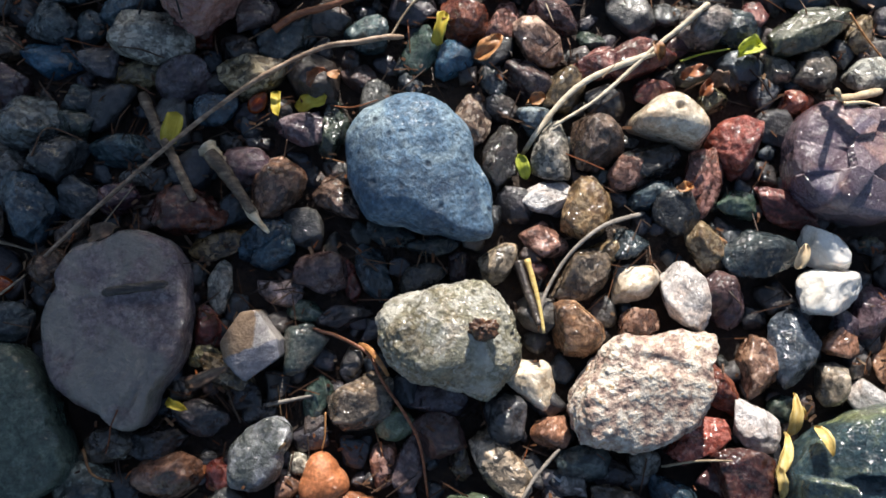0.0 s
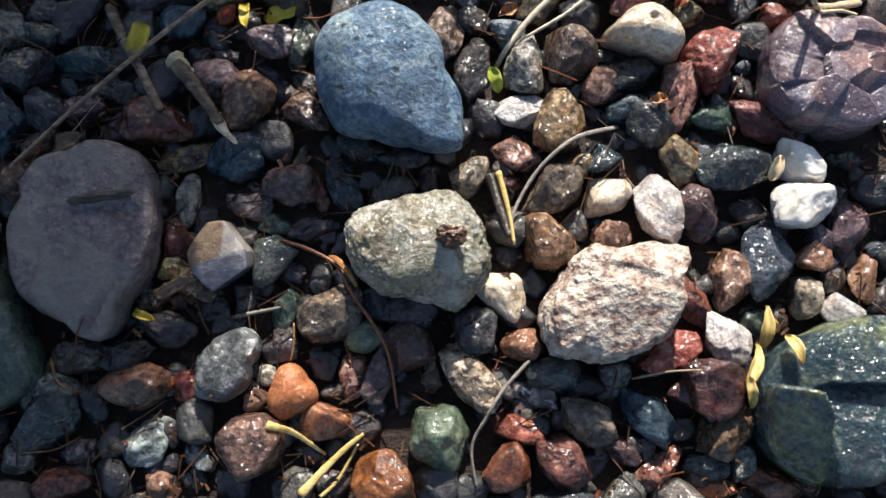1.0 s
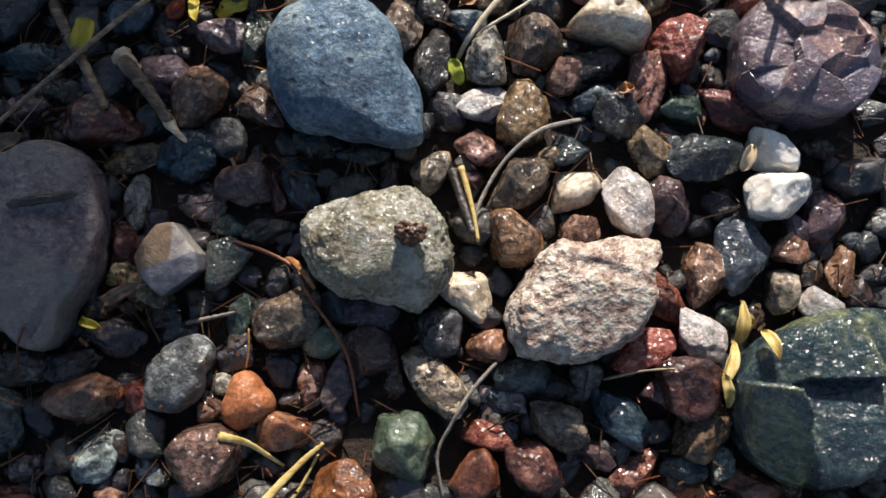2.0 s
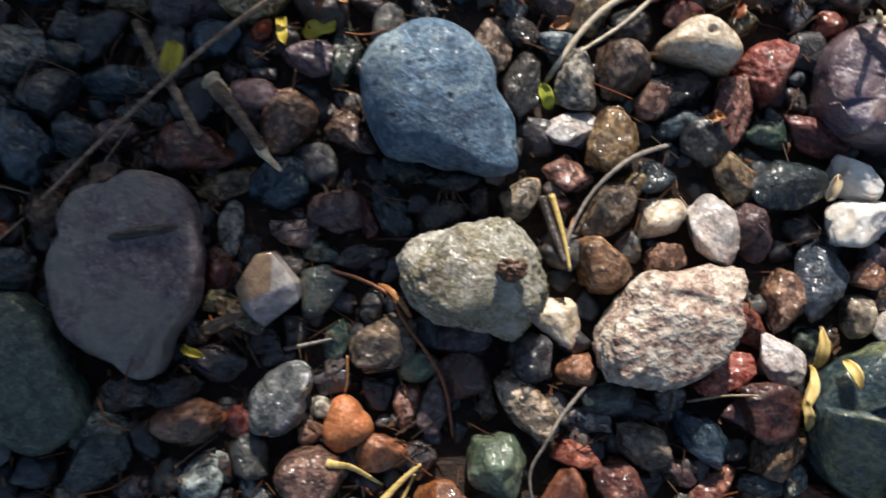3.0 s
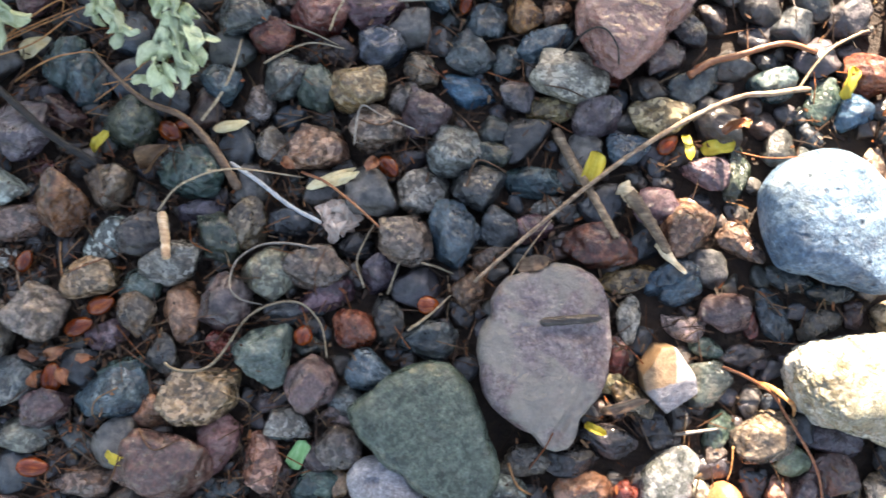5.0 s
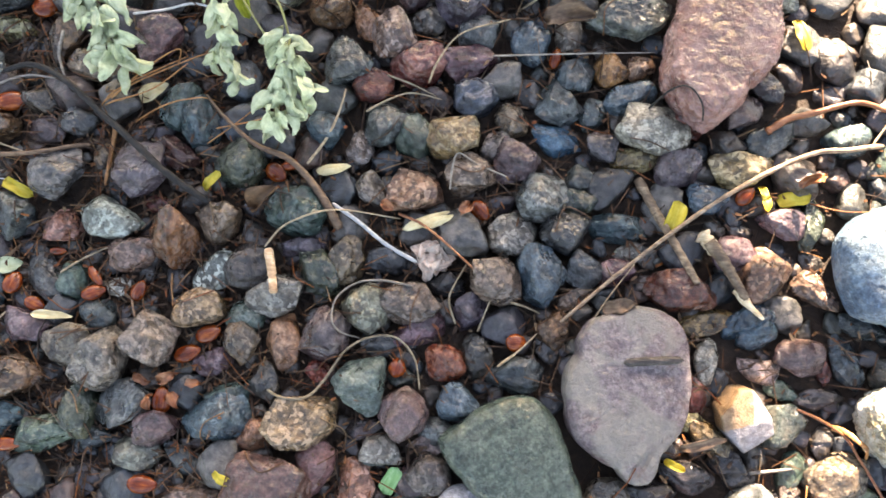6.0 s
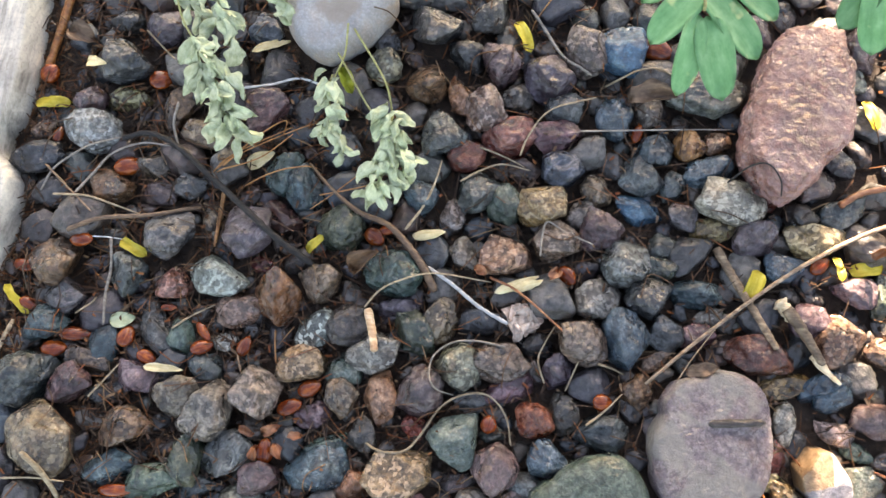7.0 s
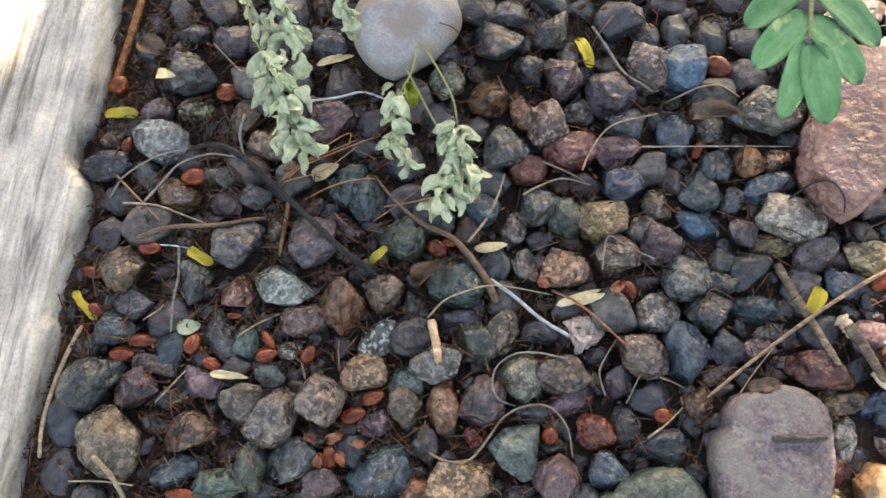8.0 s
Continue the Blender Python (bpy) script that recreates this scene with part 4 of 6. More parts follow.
pebble(0.0670, 0.0240, 15.0, 9.0, 0, "pale")
pebble(0.1240, 0.0270, 15.0, 13.0, 0, "red")
pebble(0.0730, 0.0320, 20.0, 14.0, 0, "blue")
pebble(0.0860, 0.0290, 14.0, 11.0, 0, "black")
pebble(-0.2040, 0.0390, 18.1, 10.0, -6, "green")
pebble(-0.1880, 0.0190, 18.0, 13.0, 3, "green")
pebble(-0.1800, 0.0190, 13.0, 9.1, 86, "tan")
pebble(-0.1890, 0.0300, 18.8, 13.0, 25, "violet")
pebble(-0.0500, 0.0480, 13.0, 10.0, 0, "black")
pebble(0.0180, 0.0540, 22.0, 11.0, 3, "violet")
pebble(0.0360, 0.1260, 13.0, 11.0, 4, "black")
pebble(0.0150, 0.1140, 20.0, 9.0, 3, "blue")
pebble(-0.0020, 0.1180, 20.2, 9.2, -9, "blue")
pebble(-0.1140, 0.0110, 25.8, 18.6, 54, "blue")
pebble(-0.1240, -0.0020, 14.3, 12.1, 65, "grey")
pebble(-0.1030, -0.0000, 13.0, 9.1, 0, "grey")
pebble(-0.1060, -0.0110, 18.7, 11.7, 16, "rose")
pebble(-0.0760, 0.0040, 20.5, 14.1, 43, "pale")
pebble(-0.0580, -0.0010, 13.4, 8.1, -27, "pale")
pebble(-0.0710, -0.0120, 13.0, 10.3, -32, "pink")
pebble(-0.0110, 0.0130, 19.1, 13.2, 6, "rust")
pebble(0.0110, -0.0070, 22.0, 20.0, 0, "rust")
pebble(0.0310, 0.0090, 22.5, 21.2, 69, "sage")
pebble(0.0570, -0.0030, 19.3, 15.8, 69, "rust")
pebble(0.0620, 0.0110, 19.0, 10.8, -18, "rose")
pebble(0.0770, 0.0000, 22.7, 15.0, -49, "rose")
pebble(0.0670, 0.0240, 17.7, 7.1, -16, "white")
pebble(0.0860, 0.0150, 22.8, 14.8, -23, "grey")
pebble(0.1090, 0.0180, 25.0, 14.2, -37, "blue")
pebble(0.1000, 0.0040, 14.3, 9.4, -25, "lilac")
pebble(0.1310, 0.0280, 22.1, 20.6, -18, "red")
pebble(0.1370, 0.0130, 24.1, 15.6, 48, "tan")
pebble(0.1120, -0.0030, 24.4, 10.0, 35, "rose")
pebble(0.1450, -0.0000, 13.0, 9.5, 67, "pale")
pebble(0.1310, -0.0010, 17.0, 10.0, 0, "blue")
pebble(0.1550, -0.0070, 21.2, 10.2, -8, "rust")
pebble(0.1330, -0.0090, 19.0, 6.0, 0, "terracotta")
pebble(0.1700, -0.0080, 9.0, 6.0, 0, "tan")
pebble(0.1380, 0.0470, 21.3, 15.6, -49, "white")
pebble(0.1410, 0.0680, 23.1, 14.3, 72, "pink")
pebble(0.1260, 0.0610, 24.2, 11.7, -60, "rose")
pebble(0.1540, 0.0760, 29.1, 18.4, 74, "blue")
pebble(0.1730, 0.0790, 14.3, 12.2, 12, "tan")
pebble(0.1700, 0.0630, 17.1, 12.6, 69, "pale")
pebble(0.1840, 0.0580, 14.6, 13.0, -16, "white")
pebble(0.1940, 0.0710, 17.1, 11.7, 69, "rust")
pebble(0.1510, 0.0530, 11.0, 10.0, 0, "green")
pebble(0.1870, 0.0920, 21.9, 13.6, 66, "violet")
pebble(0.1690, 0.1160, 20.6, 16.4, -51, "bright")
pebble(0.1690, 0.0990, 25.6, 17.7, 21, "bright")
pebble(0.1430, 0.1130, 30.1, 18.0, 4, "blue")
pebble(0.1370, 0.1580, 22.7, 19.8, 41, "rose")
pebble(0.1240, 0.1410, 27.9, 11.7, 69, "pink")
pebble(0.1370, 0.1340, 15.8, 11.7, -18, "green")
pebble(0.1550, 0.1310, 28.3, 13.0, -32, "red")
pebble(0.1230, 0.1150, 20.5, 13.5, -47, "tan")
pebble(0.1300, 0.0940, 19.2, 13.9, -62, "violet")
pebble(0.0930, 0.1160, 14.0, 12.0, 0, "blue")
pebble(0.1890, 0.1190, 8.0, 6.0, 0, "green")
pebble(0.1840, 0.1030, 13.0, 9.0, 0, "black")
pebble(0.1780, 0.0860, 11.0, 11.0, 0, "violet")
pebble(0.1360, 0.2080, 27.9, 14.9, -15, "blue")
pebble(0.1680, 0.2070, 37.1, 16.2, 27, "sage")
pebble(0.1540, 0.1910, 15.7, 12.5, -63, "pale")
pebble(0.1700, 0.1910, 18.4, 15.1, 77, "slate")
pebble(0.1910, 0.1880, 15.0, 14.0, 4, "pale")
pebble(0.1280, 0.1760, 12.0, 11.0, 5, "ochre")
pebble(0.1630, 0.1770, 14.3, 10.0, 12, "rose")
pebble(0.1910, 0.2070, 16.1, 11.7, 60, "tan")
pebble(0.1160, 0.2140, 14.0, 8.0, 0, "pale")
pebble(0.1460, 0.2130, 12.0, 12.0, 0, "red")
pebble(-0.2490, 0.0200, 33.4, 26.3, -9, "lilac")
pebble(-0.2320, 0.0290, 25.1, 16.0, 85, "lilac")
pebble(-0.2130, 0.0250, 22.1, 16.1, 85, "pink")
pebble(-0.2030, 0.0410, 17.5, 12.4, -13, "pale")
pebble(-0.1830, 0.0340, 20.0, 17.1, 3, "brown")
pebble(-0.1820, 0.0470, 21.0, 10.3, 25, "grey")
pebble(-0.2900, 0.0260, 21.9, 9.8, -24, "blue")
pebble(-0.2860, 0.0100, 26.1, 12.2, 4, "brown")
pebble(-0.1910, 0.0180, 19.1, 13.0, 6, "green")
pebble(-0.2080, 0.0140, 13.2, 9.1, 9, "pink")
pebble(-0.2270, 0.0120, 15.0, 9.1, 4, "blue")
pebble(-0.3060, 0.0380, 15.0, 13.2, 4, "violet")
pebble(-0.3110, 0.0270, 19.1, 14.1, 6, "grey")
pebble(-0.2110, 0.0490, 19.1, 9.1, 6, "black")

# ---------------------------------------------------------------- gravel between and around
def gravel(name, count_small, label):
    """Small stones below the top layer, and whole stones wherever there is still room."""
    rng = np.random.default_rng(5)
    pts, faces, base = [], [], 0

    def lay(x, y, a, b, c, z, angular, level=2):
        nonlocal base
        turn = rng.uniform(0, 6.28)
        tri = BALL[level][1]
        p = pebble_points(rng, level, angular) * (a, b, c)
        p = np.c_[p[:, 0] * math.cos(turn) - p[:, 1] * math.sin(turn) + x, p[:, 0] * math.sin(turn) + p[:, 1] * math.cos(turn) + y, p[:, 2] + z]
        pts.append(p)
        faces.append(tri + base)
        base += len(p)

    laid = np.array(LAID)
    for size, tries in ((0.0105, 2500), (0.0085, 3500), (0.0065, 6000), (0.005, 8000)):
        for x, y in zip(rng.uniform(-0.436, 0.36, tries), rng.uniform(-0.16, 0.42, tries)):
            r = size * rng.uniform(0.85, 1.15)
            gap = np.hypot(laid[:, 0] - x, laid[:, 1] - y) - laid[:, 2] * 0.92
            if gap.min() > r * 0.75:
                b = r * rng.uniform(0.75, 0.95)
                c = b * rng.uniform(0.7, 0.9)
                near = -0.445 < x < 0.24 and -0.04 < y < 0.33
                lay(x, y, r * 1.15, b * 1.1, c, BED + c - 0.0025, rng.uniform(0.5, 1.0), 4 if near and r > 0.0072 else 3 if near else 2)
                laid = np.vstack((laid, (x, y, r)))
    for x, y in zip(rng.uniform(-0.458, 0.30, count_small), rng.uniform(-0.08, 0.36, count_small)):
        r = rng.uniform(0.0022, 0.0048)
        lay(x, y, r * 1.2, r, r * 0.75, BED + r * 0.45, rng.uniform(0.3, 0.9), 3 if r > 0.0036 else 2)
    for x, y in zip(rng.uniform(-0.43, 0.95, 4200), rng.uniform(-0.65, 0.85, 4200)):
        if -0.43 < x < 0.34 and -0.15 < y < 0.41:
            continue
        r = rng.uniform(0.008, 0.014)
        lay(x, y, r * 1.2, r, r * 0.8, BED + r * rng.uniform(0.3, 0.7), rng.uniform(0.4, 0.9))
    raise_heights(np.vstack(pts))
    ob = new(name, mesh_of(name, np.vstack(pts), np.vstack(faces), gravel_material()))
    return tagged(ob, label, "gravel", kind="stuff")


gravel("gravel", 1700, "small mixed wet gravel between larger pebbles on soil")

# ---------------------------------------------------------------- plant litter: materials
def litter_material(name, dark, base, light, rough=0.6, along=90.0, across=900.0, bump=0.4, through_light=0.0, flecks=None):
    """Dry or fresh plant matter with fibres along the length of the piece."""
    mat, tree, shader = nodes_of(name)
    where, chance = scattered_place(tree)
    stretch = add(tree, "Mapping")
    stretch.inputs["Scale"].default_value = (along, across, across)
    tree.links.new(where, stretch.inputs["Vector"])
    fibre = noise_tex(tree, stretch.outputs[0], 1.0, 4, 0.6)
    spots = noise_tex(tree, where, 260, 4, 0.6)
    colour = ramp(tree, maths(tree, "ADD", maths(tree, "MULTIPLY", fibre, 0.55), maths(tree, "MULTIPLY", spots, 0.45)), (0.32, dark), (0.5, base), (0.68, light))
    if flecks:
        colour = blend(tree, ramp(tree, noise_tex(tree, where, 170, 2, 0.4), (0.66, (0, 0, 0)), (0.72, (0.8, 0.8, 0.8))), colour, flecks)
    tint = ramp(tree, chance, (0.0, (0.75, 0.75, 0.75)), (1.0, (1.2, 1.2, 1.2)))
    colour = blend(tree, 1.0, colour, tint, "MULTIPLY")
    tree.links.new(colour, shader.inputs["Base Color"])
    shader.inputs["Roughness"].default_value = rough
    bumped(tree, shader, maths(tree, "ADD", fibre, spots), bump, 0.0006)
    if through_light:
        glow = tree.nodes.new("ShaderNodeBsdfTranslucent")
        tree.links.new(colour, glow.inputs["Color"])
        mix = tree.nodes.new("ShaderNodeMixShader")
        mix.inputs[0].default_value = through_light
        tree.links.new(shader.outputs[0], mix.inputs[1])
        tree.links.new(glow.outputs[0], mix.inputs[2])
        tree.links.new(mix.outputs[0], tree.nodes["Material Output"].inputs["Surface"])
    return mat


BARK = litter_material("grey_bark", (0.035, 0.022, 0.014), (0.16, 0.105, 0.065), (0.42, 0.31, 0.20), along=70, across=620, bump=1.0)
STRAW = litter_material("pale_straw", (0.38, 0.29, 0.18), (0.60, 0.51, 0.37), (0.78, 0.71, 0.57))
DRYSTEM = litter_material("dry_brownish_stem", (0.15, 0.10, 0.06), (0.30, 0.225, 0.14), (0.50, 0.41, 0.29))
GREYWOOD = litter_material("grey_weathered_twig", (0.10, 0.085, 0.07), (0.22, 0.19, 0.16), (0.38, 0.34, 0.29))
WHITEWOOD = litter_material("bleached_stem", (0.34, 0.34, 0.33), (0.60, 0.60, 0.59), (0.80, 0.80, 0.79), rough=0.8)
TANWOOD = litter_material("tan_dry_twig", (0.10, 0.058, 0.036), (0.25, 0.165, 0.105), (0.48, 0.37, 0.27))
BROWNWOOD = litter_material("brown_twig", (0.07, 0.04, 0.025), (0.17, 0.10, 0.06), (0.32, 0.20, 0.12))
REDWOOD = litter_material("red_bent_twig", (0.12, 0.035, 0.015), (0.27, 0.095, 0.04), (0.42, 0.19, 0.09), rough=0.4)
NEEDLE = litter_material("orange_brown_needle", (0.16, 0.06, 0.02), (0.34, 0.15, 0.05), (0.50, 0.27, 0.11), rough=0.45)
BLACKWOOD = litter_material("black_wet_twig", (0.003, 0.003, 0.003), (0.010, 0.009, 0.009), (0.04, 0.034, 0.030), rough=0.75, along=300, bump=1.0)
PALEWOOD = litter_material("broken_pale_wood", (0.36, 0.24, 0.13), (0.62, 0.48, 0.30), (0.82, 0.70, 0.52))
SPLITWOOD = litter_material("split_pinkish_wood", (0.26, 0.12, 0.06), (0.52, 0.34, 0.20), (0.80, 0.68, 0.50), along=60, across=700, bump=0.8)
ORANGEBARK = litter_material("orange_bark", (0.08, 0.022, 0.007), (0.34, 0.125, 0.036), (0.66, 0.33, 0.12), rough=0.3, along=260, across=420, bump=1.0)
OCHRELEAF = litter_material("ochre_dry_leaf", (0.48, 0.31, 0.08), (0.76, 0.56, 0.19), (0.88, 0.76, 0.42), rough=0.45, through_light=0.2)
YELLOW = litter_material("yellow_petal", (0.55, 0.40, 0.03), (0.75, 0.58, 0.06), (0.85, 0.72, 0.16), rough=0.5, through_light=0.25)
PALEYELLOW = litter_material("pale_yellow_pod", (0.54, 0.40, 0.18), (0.74, 0.60, 0.33), (0.84, 0.73, 0.49), rough=0.55, through_light=0.15)
LIME = litter_material("lime_leaf", (0.30, 0.34, 0.03), (0.48, 0.52, 0.06), (0.62, 0.66, 0.14), rough=0.45, through_light=0.25)
PALEGREEN = litter_material("withered_pale_green_leaf", (0.34, 0.40, 0.22), (0.54, 0.60, 0.38), (0.72, 0.76, 0.54), rough=0.75, along=250, across=700, bump=0.7, through_light=0.15)
MINT = litter_material("mint_leaf_scrap", (0.14, 0.36, 0.12), (0.24, 0.52, 0.20), (0.42, 0.66, 0.36), rough=0.5, through_light=0.2)
GREEN = litter_material("fresh_green_leaf", (0.09, 0.27, 0.10), (0.15, 0.39, 0.16), (0.26, 0.52, 0.25), rough=0.38, along=120, across=420, bump=0.25, through_light=0.3, flecks=(0.55, 0.62, 0.28))
SEED = litter_material("glossy_brown_seed", (0.05, 0.007, 0.002), (0.18, 0.028, 0.005), (0.42, 0.105, 0.018), rough=0.14, bump=0.1)
WETBARK = litter_material("dark_wet_bark", (0.010, 0.008, 0.007), (0.040, 0.031, 0.026), (0.15, 0.12, 0.10), rough=0.3, along=110, across=800, bump=1.0)
CRUMB = litter_material("wet_bark_crumb", (0.012, 0.006, 0.004), (0.055, 0.026, 0.014), (0.17, 0.085, 0.045), rough=0.25, bump=1.0)
CHIP = litter_material("wood_chip", (0.05, 0.025, 0.012), (0.15, 0.075, 0.035), (0.30, 0.16, 0.08))


def part(name, me, parent, label=""):
    ob = new(name, me)
    ob.parent = parent
    return tagged(ob, label)


def smooth_line(points, per=9):
    """A soft curve through the points."""
    p = np.array(points, float)
    ext = np.vstack((2 * p[0] - p[1], p, 2 * p[-1] - p[-2]))
    out = []
    for i in range(1, len(ext) - 2):
        for s in np.linspace(0, 1, per, endpoint=False):
            a, b, c, d = ext[i - 1:i + 3]
            out.append(0.5 * (2 * b + (c - a) * s + (2 * a - 5 * b + 4 * c - d) * s * s + (3 * b - a - 3 * c + d) * s ** 3))
    out.append(ext[-2])
    return np.array(out)


def draped(line, radius, stiff=30):
    """Lays a plan line over the stones, pulled taut between the high spots."""
    ground = np.array([top_at(x, y) for x, y in line]) + radius * 0.7
    if stiff < 0:
        return np.c_[line, np.full(len(line), ground.mean())]
    if stiff == 0:
        s = np.linspace(-1, 1, len(line))
        slope = np.polyfit(s, ground, 1)
        z = np.polyval(slope, s)
        z += max(0.0, np.percentile(ground - z, 85))
        return np.c_[line, z]
    z = ground.copy()
    for _ in range(stiff):
        z[1:-1] = np.maximum(ground[1:-1], 0.5 * (z[:-2] + z[2:]))
    return np.c_[line, z]


def tube(line, radii, sides=8, seed=0, flat=1.0, knobs=0.06):
    """A rounded stem along a line in space, with closed ends."""
    rng = np.random.default_rng(seed)
    n = len(line)
    pts, faces = [], []
    for i in range(n):
        way = line[min(i + 1, n - 1)] - line[max(i - 1, 0)]
        way = way / (np.linalg.norm(way) + 1e-9)
        side = np.cross(way, (0, 0, 1))
        side /= np.linalg.norm(side) + 1e-9
        up = np.cross(side, way)
        r = radii[i] * (1 + knobs * rng.normal())
        for k in range(sides):
            a = 6.28318 * k / sides
            pts.append(line[i] + side * math.cos(a) * r + up * math.sin(a) * r * flat)
    for i in range(n - 1):
        for k in range(sides):
            j = (k + 1) % sides
            faces.append((i * sides + k, i * sides + j, (i + 1) * sides + j, (i + 1) * sides + k))
    pts += [line[0], line[-1]]
    for k in range(sides):
        j = (k + 1) % sides
        faces.append((len(pts) - 2, j, k))
        faces.append((len(pts) - 1, (n - 1) * sides + k, (n - 1) * sides + j))
    return pts, faces


TWIGS = []


def twig(name, points, mm, mat, label, end_mm=None, flat=1.0, category="twig", lift=0.0, stiff=30, fork=None, fork_mat=None, spindle=False):
    """A stem that lies on the stones; mm is its thickness, end_mm that of its far end."""
    mm = mm * 0.85 if mm < 2.3 else mm
    line = draped(smooth_line(points), mm / 2000, 140 if stiff == 30 else stiff)
    line[:, 2] += lift
    radii = np.linspace(mm, end_mm or mm * 0.7, len(line)) / 2000
    radii[0] *= 0.7 if mm < 3 else 0.92
    radii[-1] *= 0.6 if mm < 3 else 0.9
    if spindle:
        radii *= (1 - np.linspace(-0.97, 0.985, len(line)) ** 8) ** 0.5
    TWIGS.append(name)
    ob = new(name, mesh_of(name, *tube(line, radii, seed=len(TWIGS), flat=flat), mat))
    if fork:
        side = draped(smooth_line(fork), mm / 3500, 0)
        part("side_stem", mesh_of("side_stem", *tube(side, np.linspace(mm * 0.5, mm * 0.3, len(side)) / 2000, sides=6, seed=3), fork_mat or mat), ob)
    if len(label.split()) < 5:
        label += " on wet gravel"
    return tagged(ob, label, category, "fallen twigs and stems")


def blade(length, width, curl, twist, seed, crumple=0.0, rows=9, cols=5, tip=0.5, thick=0.00025, blunt=False, fold=0.0, torn=2.6):
    """A small leaf along x from 0 to length, with thickness, curled across and along."""
    rng = np.random.default_rng(seed)
    top = []
    for i in range(rows):
        s = i / (rows - 1)
        half = width / 2 * (math.sin(math.pi * min(1, 0.04 + 0.96 * s) ** tip) ** 0.6 if 0 < s < 1 else 0.12)
        if blunt:
            half = width / 2 * max(0.003, 1 - abs(2 * (s ** 0.85) - 1) ** torn) ** 0.55
        for k in range(cols):
            w = 2 * k / (cols - 1) - 1
            x, y = length * s, half * w
            z = curl * length * (s - 0.5) ** 2 * -2 + curl * width * w * w * 0.8 + twist * y * (s - 0.5) - fold * abs(y)
            top.append((x, y, z))
    top = np.array(top)
    if crumple:
        top[:, 2] += crumple * width * 0.5 * ripple(top / width, rng, 3.2)
        top[:, 1] += crumple * width * 0.25 * ripple(top / width, rng, 3.0)
    low = top - (0, 0, thick)
    n = len(top)
    faces = []
    for i in range(rows - 1):
        for k in range(cols - 1):
            a = i * cols + k
            faces.append((a, a + cols, a + cols + 1, a + 1))
            faces.append((n + a, n + a + 1, n + a + cols + 1, n + a + cols))
    rim = [k for k in range(cols)] + [i * cols + cols - 1 for i in range(1, rows)] + [(rows - 1) * cols + k for k in range(cols - 2, -1, -1)] + [i * cols for i in range(rows - 2, 0, -1)]
    for a, b in zip(rim, rim[1:] + rim[:1]):
        faces.append((a, b, n + b, n + a))
    return np.vstack((top, low)), faces


SCRAPS = []


def scrap(name, x, y, length, width, heading, mat, label, curl=0.25, crumple=0.22, category="leaf", tip=0.8):
    """A petal, pod or leaf scrap that lies on the stones."""
    SCRAPS.append(name)
    pts, faces = blade(length / 1000, width / 1000, curl, 0.3, len(SCRAPS), crumple, rows=13, cols=7, tip=tip, blunt=mat in (YELLOW, LIME, MINT), fold=0.35 * (len(SCRAPS) % 3 - 1), torn=7.0 if mat in (YELLOW, MINT) else 2.6)
    pts = pts - (length / 2000, 0, 0)
    a = radians(heading)
    ends = [top_at(x + k * length / 2000 * math.cos(a), y + k * length / 2000 * math.sin(a)) for k in (-0.8, 0.0, 0.8)]
    slope = max(-0.4, min(0.4, math.atan2(ends[2] - ends[0], 1.6 * length / 2000)))
    level = max(ends[1], (ends[0] + ends[2]) / 2) - pts[:, 2].min() + 0.0007
    ob = new(name, mesh_of(name, pts, faces, mat))
    ob.location, ob.rotation_euler = (x, y, level), (0, -slope, a)
    if len(label.split()) < 5:
        label += " on wet gravel"
    return tagged(ob, label, category, "fallen petals and leaf scraps")


SEEDS = []


def seed(x, y, length, width, heading, label="glossy reddish-brown flat seed on the gravel"):
    length, width = 0.88 * length, 0.88 * width
    rng = np.random.default_rng(900 + len(SEEDS))
    v, faces = BALL[4]
    r = 1 + 0.22 * np.clip(v[:, 0], 0, 1) ** 5 - 0.06 * np.clip(v[:, 0], 0, 1) ** 2 + 0.015 * ripple(v, rng, 4)
    p = v * r[:, None] * (length / 2000, width / 2000, width / 2000 * 0.66)
    ob = new("seed", mesh_of("seed", p, faces, SEED))
    reach = np.linspace(-0.006, 0.006, 11)
    sunk = [(np.mean([top_at(x + i + u, y + j + w) for u in (-0.002, 0, 0.002) for w in (-0.002, 0, 0.002)]) + 0.15 * math.hypot(i, j), x + i, y + j) for i in reach for j in reach if all(math.hypot(x + i - p, y + j - q) > 0.0075 for p, q in SEEDS)] or [(0, x, y)]
    _, x, y = min(sunk)
    SEEDS.append((x, y))
    ob.location = (x, y, max(top_at(x, y), -0.006) + width / 2000 * 0.2)
    ob.rotation_euler = (rng.uniform(-0.3, 0.3), rng.uniform(-0.3, 0.3), radians(heading))
    return tagged(ob, label, "seed", "brown seeds among the gravel")


